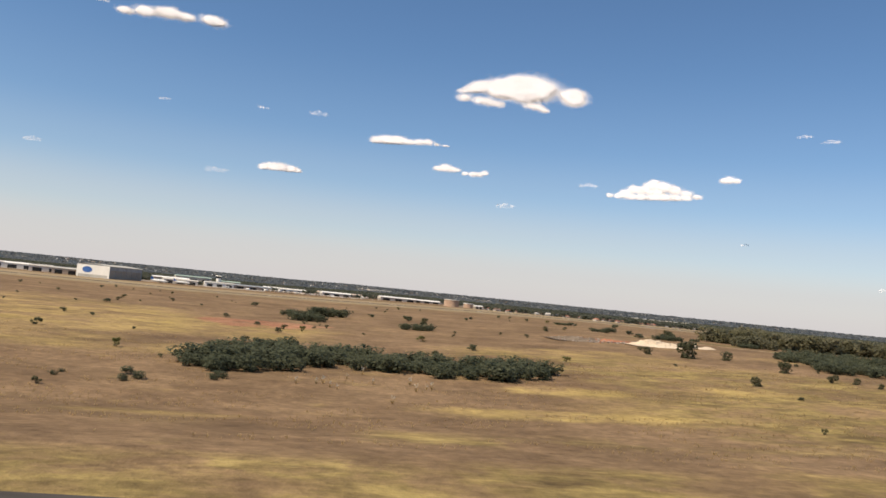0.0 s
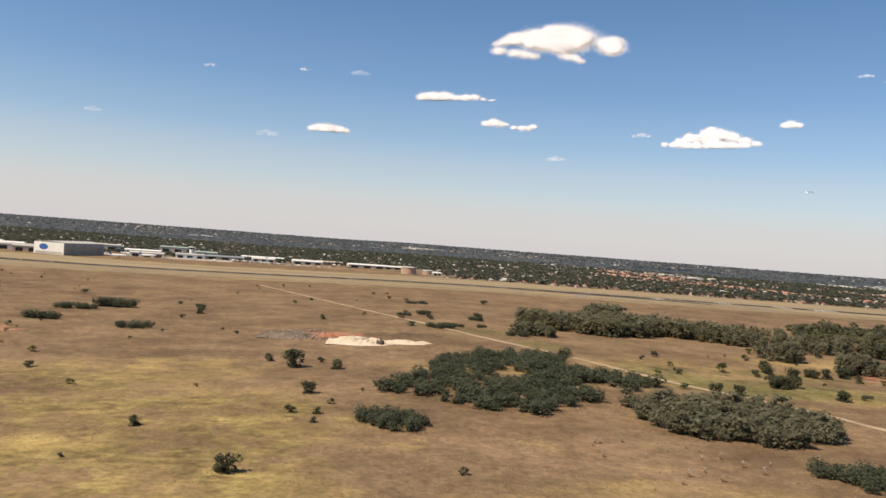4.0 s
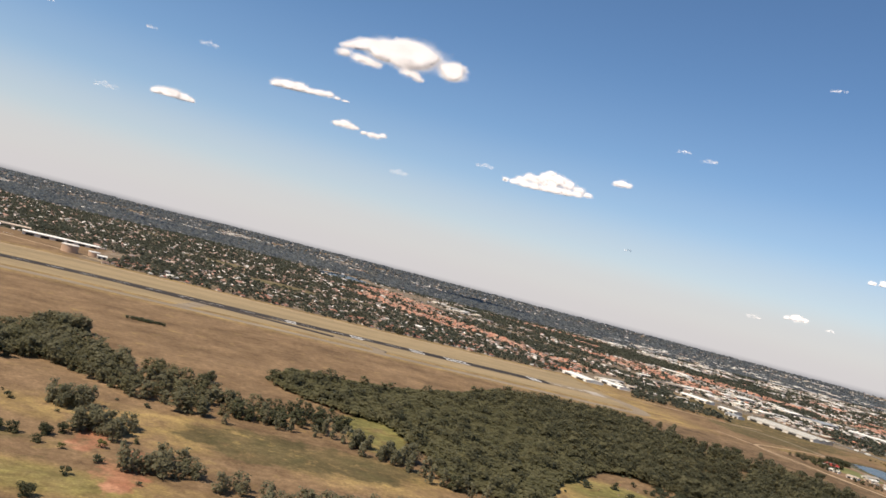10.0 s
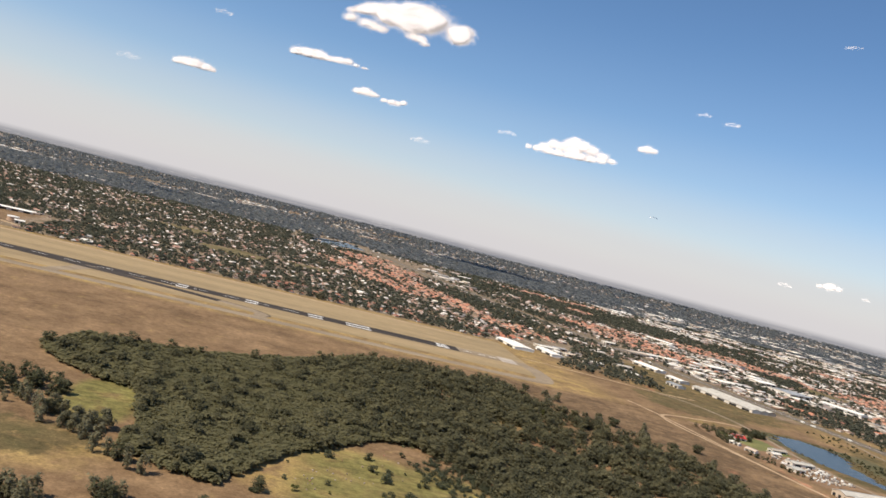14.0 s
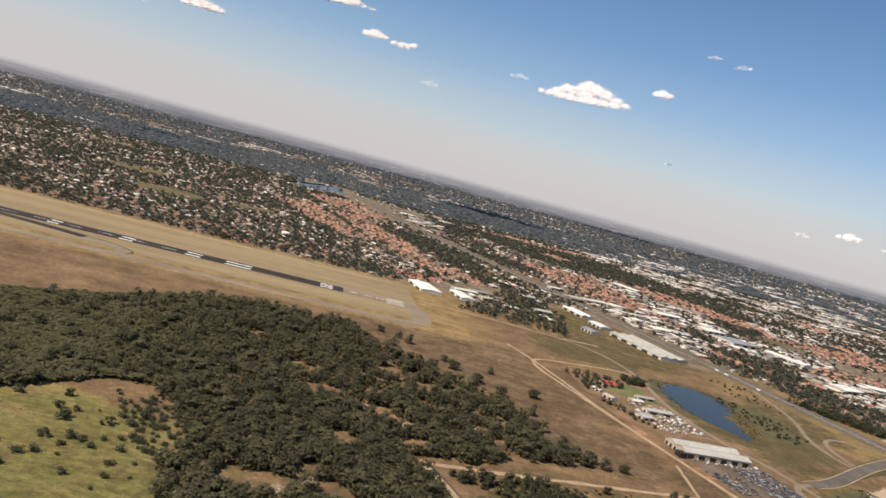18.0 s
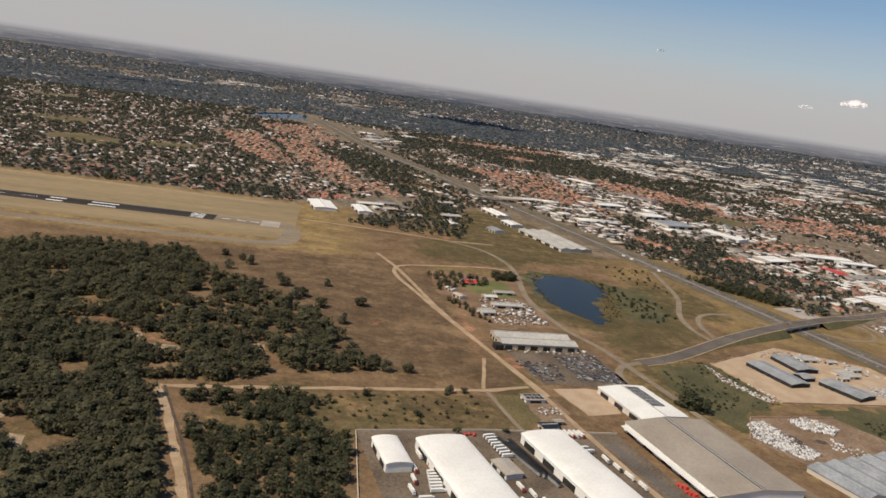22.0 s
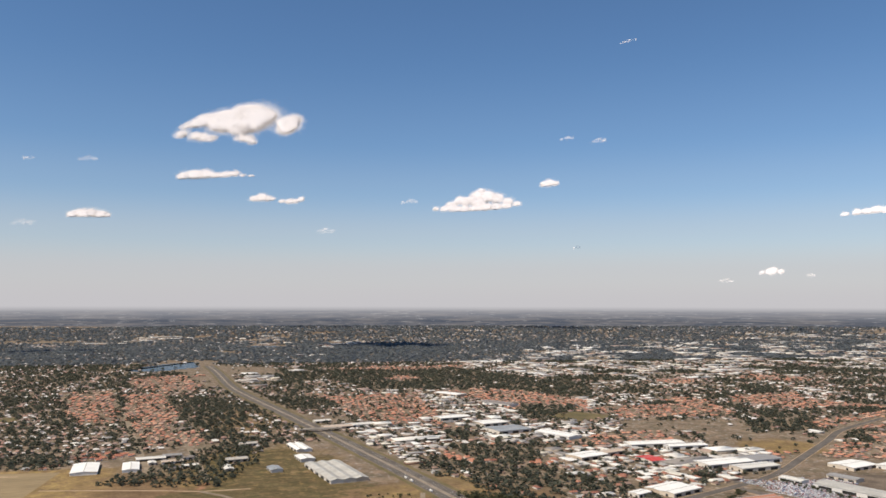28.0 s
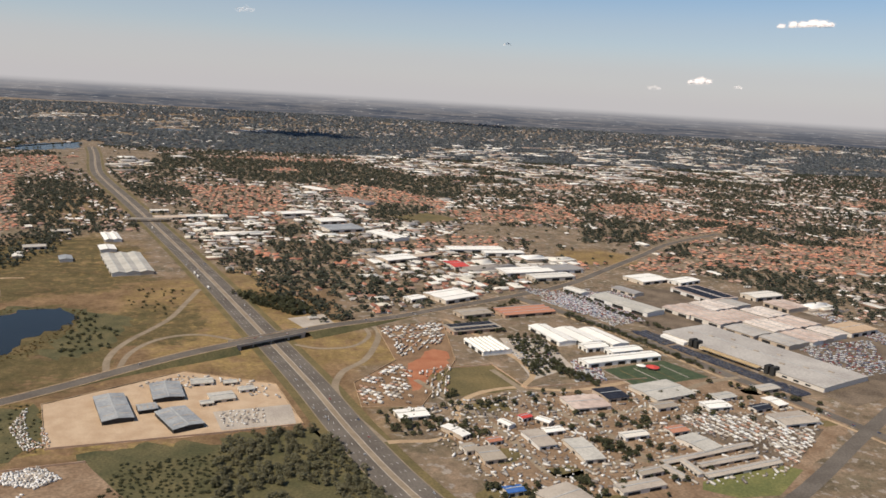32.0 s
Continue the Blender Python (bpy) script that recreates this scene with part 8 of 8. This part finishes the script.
ESTATE, WORKS, GROVE, OPEN, MIXED, SUBURB, YARDS = 2, 3, 5, 0, 4, 1, 6
QUARTERS = [        # what each quarter of the town is, later ones lying over earlier ones
    (MIXED, [(1040, 780), (1200, 640), (2600, 640), (2700, 1500), (2460, 1830), (1060, 2060), (960, 1700), (1000, 1300)]),
    (GROVE, [(998, 2382), (1093, 3244), (1383, 3389), (1588, 3181), (1293, 2342)]),
    (GROVE, [(969, 2036), (1302, 2171), (1436, 1875), (1571, 1641), (1487, 1407), (1349, 1561), (1083, 1600)]),
    (WORKS, [(1421, 2215), (1654, 2695), (2058, 2997), (3016, 3623), (4010, 3841), (2459, 1878), (1802, 1709), (1648, 1692), (1498, 1752)]),
    (ESTATE, [(1000, 2120), (1290, 2260), (1420, 2215), (1300, 2120), (1010, 2040)]),
    (GROVE, [(1850, 2300), (2000, 2420), (2150, 2350), (1980, 2230)]),
    (OPEN, [(635, 1876), (696, 2042), (737, 2210), (798, 2111), (858, 1844), (809, 1727), (758, 1647), (689, 1768)]),
    (ESTATE, [(994, 1488), (1141, 1512), (1320, 1586), (1475, 1374), (1415, 1207), (1294, 1251), (1215, 1175), (1102, 1137), (1051, 1212)]),
    (YARDS, [(1051, 1079), (1157, 1184), (1149, 940), (1070, 824), (1042, 938)]),
    (YARDS, [(1181, 1488), (1211, 1550), (1288, 1345), (1312, 995), (1292, 956), (1224, 967), (1185, 1059), (1176, 1310)]),
    (GROVE, [(1152, 958), (1295, 964), (1258, 833), (1163, 818)]),
    (GROVE, [(1335, 1316), (1424, 1302), (1363, 1136), (1294, 1163)]),
    (GROVE, [(960, 1330), (1050, 1350), (1040, 1460), (930, 1500), (910, 1420)]),
    (OPEN, [(945, 1290), (1010, 1250), (1050, 1200), (1010, 1150), (965, 1240)]),
    (ESTATE, [(1742, 1378), (1917, 1437), (1836, 1304), (1695, 1293)]),
    (ESTATE, [(1443, 1270), (1657, 1299), (1637, 1154), (1440, 1141)]),
    (OPEN, [(1425, 1126), (1690, 1104), (1572, 875), (1466, 866), (1455, 912), (1506, 1010), (1414, 1039)]),
    (GROVE, [(1614, 1098), (1703, 1096), (1634, 991), (1559, 989)]),
    (ESTATE, [(1690, 1075), (1893, 1161), (1756, 987), (1672, 1010)]),
    (ESTATE, [(1640, 840), (1950, 800), (2300, 900), (1900, 1000), (1700, 960)]),
    (WORKS, [(827, 1725), (846, 2021), (952, 2219), (975, 2086), (965, 1790), (861, 1653)]),
    (WORKS, [(726, 3568), (721, 4224), (862, 4280), (895, 3547), (872, 3189), (758, 3287)]),
    (GROVE, [(757, 1424), (774, 1529), (817, 1505), (885, 1332), (891, 1207), (878, 1061), (860, 1022), (814, 1218)]),
    (MIXED, [(664, 1177), (737, 1192), (795, 976), (748, 888)]),
    (ESTATE, [(527, 1611), (609, 1648), (716, 1216), (661, 1187)]),
    (ESTATE, [(648, 1566), (717, 1603), (788, 1222), (839, 998), (788, 1014), (718, 1233)]),
    (ESTATE, [(815, 1129), (845, 1125), (859, 1003), (842, 987)]),
    (ESTATE, [(603, 1854), (732, 1862), (761, 1626), (652, 1622)]),
    (ESTATE, [(735, 960), (790, 975), (800, 920), (745, 905)]),
]


def zone_of(x, y):
    """What stands where: 0 open, 1 leafy suburb, 2 red estate, 3 industry, 4 mixed town, 5 trees, 6 yards and workshops, -1 kept clear."""
    z = np.ones(x.shape, int)
    n1 = np.array([noise.noise(Vector((a * 0.0022, b * 0.0022, 5.1))) for a, b in zip(x, y)])
    n2 = np.array([noise.noise(Vector((a * 0.006, b * 0.006, 9.4))) for a, b in zip(x, y)])
    n3 = np.array([noise.noise(Vector((a * 0.0016, b * 0.0032, 2.4))) for a, b in zip(x, y)])
    n4 = np.array([noise.noise(Vector((a * 0.012, b * 0.009, 7.7))) for a, b in zip(x, y)])
    reach = 260 * smooth01((y - 1500) / 900)         # far quarters run into one another
    for kind, poly in QUARTERS:
        if kind == GROVE:
            z[inside(poly, x, y) & (n4 > -0.35)] = kind
        else:
            z[inside(poly, x + 14 * n4 + reach * n2, y + 14 * n4 + reach * n1)] = kind
    z[(z == MIXED) & (n2 > 0.32)] = ESTATE
    z[(z == MIXED) & (n4 < -0.28)] = GROVE
    z[(z == MIXED) & (n4 > 0.36)] = YARDS
    z[(z == WORKS) & (n2 < -0.24)] = GROVE
    z[(z == WORKS) & (n2 > 0.34)] = MIXED
    z[(z == WORKS) & (n4 < -0.3)] = SUBURB
    z[(z == WORKS) & (n4 > 0.42)] = OPEN
    z[(z == SUBURB) & (n4 < -0.3)] = GROVE
    z[(z == SUBURB) & (n3 > 0.44) & (y > 2500)] = OPEN
    z[(z == SUBURB) & (n1 > 0.3) & (y > 2600)] = WORKS
    z[inside([(480, 2060), (720, 2060), (720, 2450), (500, 2450)], x, y) & ~inside([(500, 2060), (530, 2060), (560, 2440), (510, 2440)], x, y)] = OPEN
    z[inside([(730, 3130), (880, 3130), (880, 3320), (730, 3320)], x, y)] = OPEN
    z[inside([(1180, 200), (1180, 580), (1282, 650), (1370, 700), (1446, 748), (1534, 830), (1640, 790), (1720, 420), (1420, 200)], x, y)] = -1
    z[inside([(1190, 600), (1215, 640), (1160, 800), (1120, 780)], x, y) & (z > 0)] = GROVE
    z[inside([(1240, 660), (1400, 740), (1500, 850), (1440, 950), (1330, 930), (1240, 900)], x, y) & (n2 > -0.1)] = YARDS
    z[inside([(870, 760), (1060, 780), (1010, 1020), (940, 1000)], x, y)] = -1
    for park in PARKS:
        z[inside(park, x, y)] = OPEN
    dist = np.min(np.hypot(x[:, None] - hq[None, ::4, 0], y[:, None] - hq[None, ::4, 1]), 1)
    z[dist < 23] = -1
    oqd = np.min(np.hypot(x[:, None] - oq[None, ::3, 0], y[:, None] - oq[None, ::3, 1]), 1)
    z[oqd < 14] = -1
    for fx, fy, fl, fw, fa in FOOT:
        du, dv = (x - fx) * math.cos(fa) + (y - fy) * math.sin(fa), -(x - fx) * math.sin(fa) + (y - fy) * math.cos(fa)
        z[(np.abs(du) < fl) & (np.abs(dv) < fw)] = -1
    z[(y < 884) & (x < 1060)] = -1
    before = (x < 1240 - (y - 590) * 0.35) & (x > 1000) & (y < 790)
    z[before & (z != GROVE)] = -1
    z[(y < 600) & (x < 1720)] = -1
    z[(x < 205) & (y < 1075)] = -1
    z[(y < 900 + (x - 730) * 0.9) & (x > 730) & (x < 900)] = -1
    return z


def cells(x0, x1, y0, y1, sx, sy):
    u, v = np.meshgrid(np.arange(x0, x1, sx), np.arange(y0, y1, sy))
    u, v = u.ravel() + (nrs.rand(u.size) - 0.5) * sx * 0.6, v.ravel() + (nrs.rand(u.size) - 0.5) * sy * 0.6
    seen = (u > 60 - 0.46 * v) & (u < 1300 + 0.98 * v)
    return u[seen], v[seen]


C15, S15 = math.cos(radians(15)), math.sin(radians(15))
house_p, house_far, estate_p, metal_p, crown_p, crown_far, near_houses, yard_p, goods_p = [], [], [], [], [], [], [], [], []
for (y0, y1, sx, sy, grow) in ((600, 1500, 9, 10, 0.95), (1500, 2300, 11, 14, 1.1), (2300, 3400, 13, 22, 1.25), (3400, 5060, 19, 38, 1.6)):
    near = sy < 20
    x, y = cells(-2400, 6300, y0, y1, sx, sy)
    z = zone_of(x, y)
    street = ((x * C15 + y * S15) % 84 < 7) | ((-x * S15 + y * C15) % 30 < 4.5)
    r = nrs.rand(len(x))
    turn = radians(15) + radians(90) * nrs.randint(2, size=len(x)) + 0.06 * nrs.randn(len(x))
    size = (4.0 + 3.6 * nrs.rand(len(x)) ** 1.4) * grow
    g0 = gz(x, y)
    kinds = [z == SUBURB, z == ESTATE, z == MIXED, z == WORKS, z == GROVE, z == OPEN, z == YARDS]
    built = (r < np.select(kinds, [0.5 if near else 0.3, 0.9, 0.5 if near else 0.36, 0.1, 0.05, 0.015, 0.3], 0.0)) & ~(street & near)
    hx = np.c_[x, y, g0, size, size * (0.8 + 0.3 * nrs.rand(len(x))), size * 0.95, turn]
    if sy < 11:
        first = np.flatnonzero(built & (((y < 1015) & (x < 800) & (x > 150)) | ((x > 1100) & (x < 1420) & (y < 900))))[:300]
        near_houses += list(zip(hx[first], z[first]))
        built[first] = False
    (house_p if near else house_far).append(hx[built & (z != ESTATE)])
    estate_p.append(hx[built & (z == ESTATE)])
    small = ((z == YARDS) & (r > 0.76)) | ((z == MIXED) & (r > 0.97)) | ((z == SUBURB) & (r > 0.992)) | ((z == WORKS) & (r > 0.8))
    metal_p.append(np.c_[x, y, g0, 7 + 16 * nrs.rand(len(x)) ** 2, 6 + 7 * nrs.rand(len(x)), 2.2 + 1.4 * nrs.rand(len(x)), turn][small])
    goods = (z == YARDS) & ~built & ~small & (r < 0.7)
    goods_p.append(np.c_[x, y, g0, 1.5 + 2.5 * nrs.rand(len(x)), 1 + nrs.rand(len(x)), 1 + 0.6 * nrs.rand(len(x)), turn][goods])
    for rep, thin in ((0, 1.0), (1, 0.5)):
        grow_t = nrs.rand(len(x)) < thin * np.select(kinds, [0.8, 0.2, 0.6, 0.16, 0.97, 0.03, 0.34], 0.0)
        if not rep:
            grow_t &= ~built & ~small
        k = int(grow_t.sum())
        tx, ty = x[grow_t] + sx * (nrs.rand(k) - 0.5) * 0.9, y[grow_t] + sy * (nrs.rand(k) - 0.5) * 0.9
        th = (2.7 + 3.0 * nrs.rand(k)) * min(grow, 1.5)
        tw_ = th * (1.2 + 0.5 * nrs.rand(k)) * (1.0 if near else 1.35)
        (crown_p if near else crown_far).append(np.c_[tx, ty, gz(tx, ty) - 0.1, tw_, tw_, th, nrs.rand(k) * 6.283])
for sx, sy, y0, y1 in ((34, 52, 600, 2300), (52, 84, 2300, 3900)):          # the large halls of the industrial quarters, each in its yard
    x, y = cells(-1500, 5200, y0, y1, sx, sy)
    z, r = zone_of(x, y), nrs.rand(len(x))
    ok = ((z == WORKS) & (r < 0.8)) | ((z == YARDS) & (r < 0.24)) | ((z == MIXED) & (r < 0.015))
    x, y = x[ok], y[ok]
    k = len(x)
    L, W = sx * (0.45 + 0.75 * nrs.rand(k) ** 2 + 0.8 * (nrs.rand(k) > 0.9)), sy * (0.25 + 0.4 * nrs.rand(k))
    a = radians(15) + 0.05 * nrs.randn(k)
    metal_p.append(np.c_[x, y, gz(x, y), L, W, 3.4 + 2.2 * nrs.rand(k), a])
    yard_p.append(np.c_[x, y, gz(x, y), L + 14, W + 22, np.full(k, 1.0), a])
house_p, house_far, estate_p, metal_p, crown_p, crown_far, yard_p, goods_p = (np.concatenate(a) for a in (house_p, house_far, estate_p, metal_p, crown_p, crown_far, yard_p, goods_p))
for label_, rows_, mat_ in (("rows of tiled suburban houses among trees", house_p, ROOF_TILE), ("haze-greyed distant roofs of the suburbs", house_far, ROOF_FAR_HAZE), ("dense red-roofed houses of an estate", estate_p, ROOF_RED)):
    joined("house_walls", HOUSE_WALL, rows_, mat_ if mat_ is ROOF_FAR_HAZE else PLASTER, "plastered walls of " + label_, "houses")
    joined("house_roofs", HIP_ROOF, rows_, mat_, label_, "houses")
SHED_ROOF = np.array([(-0.5, -0.5, 0.8), (0.5, -0.5, 0.8), (0.5, 0.5, 0.8), (-0.5, 0.5, 0.8), (-0.5, 0, 1.0), (0.5, 0, 1.0)])
joined("works_yards", (np.array(box(-0.5, 0.5, -0.5, 0.5, -0.2, 0.14)[0]), np.array(box(-0.5, 0.5, -0.5, 0.5, -0.2, 0.14)[1])), yard_p, YARD_GROUND, "pale paved yards of industrial sheds", "yards")
joined("works_walls", (np.array(box(-0.49, 0.49, -0.49, 0.49, 0, 0.8)[0]), np.array(box(-0.49, 0.49, -0.49, 0.49, 0, 0.8)[1])), metal_p, PLASTER, "walls of industrial sheds across the town", "buildings")
joined("works_roofs", (SHED_ROOF, np.array([(0, 1, 5), (0, 5, 4), (2, 3, 4), (2, 4, 5), (1, 2, 5), (3, 0, 4)])), metal_p, ROOF_METAL, "pale sheet roofs of industrial sheds across the town", "buildings")
joined("street_goods", BOX_1, goods_p, YARD_PAINT, "parked vehicles and goods in yards across the town", "goods")
half = nrs.rand(len(crown_p)) < 0.5
joined("town_trees", CROWNS[2], crown_p[half], LEAF_TOWN, "dark garden trees of the suburbs", "trees")
joined("town_trees", CROWNS[3], crown_p[~half], LEAF_TOWN, "dark garden trees of the suburbs", "trees")
joined("far_trees", CROWNS[4], crown_far, LEAF_FAR_HAZE, "distant dark trees of the suburbs with haze-blue leaves", "trees")
for k, (row, zz) in enumerate(near_houses):
    model = HOUSES[2] if zz == 2 else HOUSES[k % 2]
    m = pose(row[0], row[1], row[2], 0, 0, math.degrees(row[6]))
    if k < 3:
        HOUSES[k].matrix_world = m
    else:
        copy_thing(model, m)
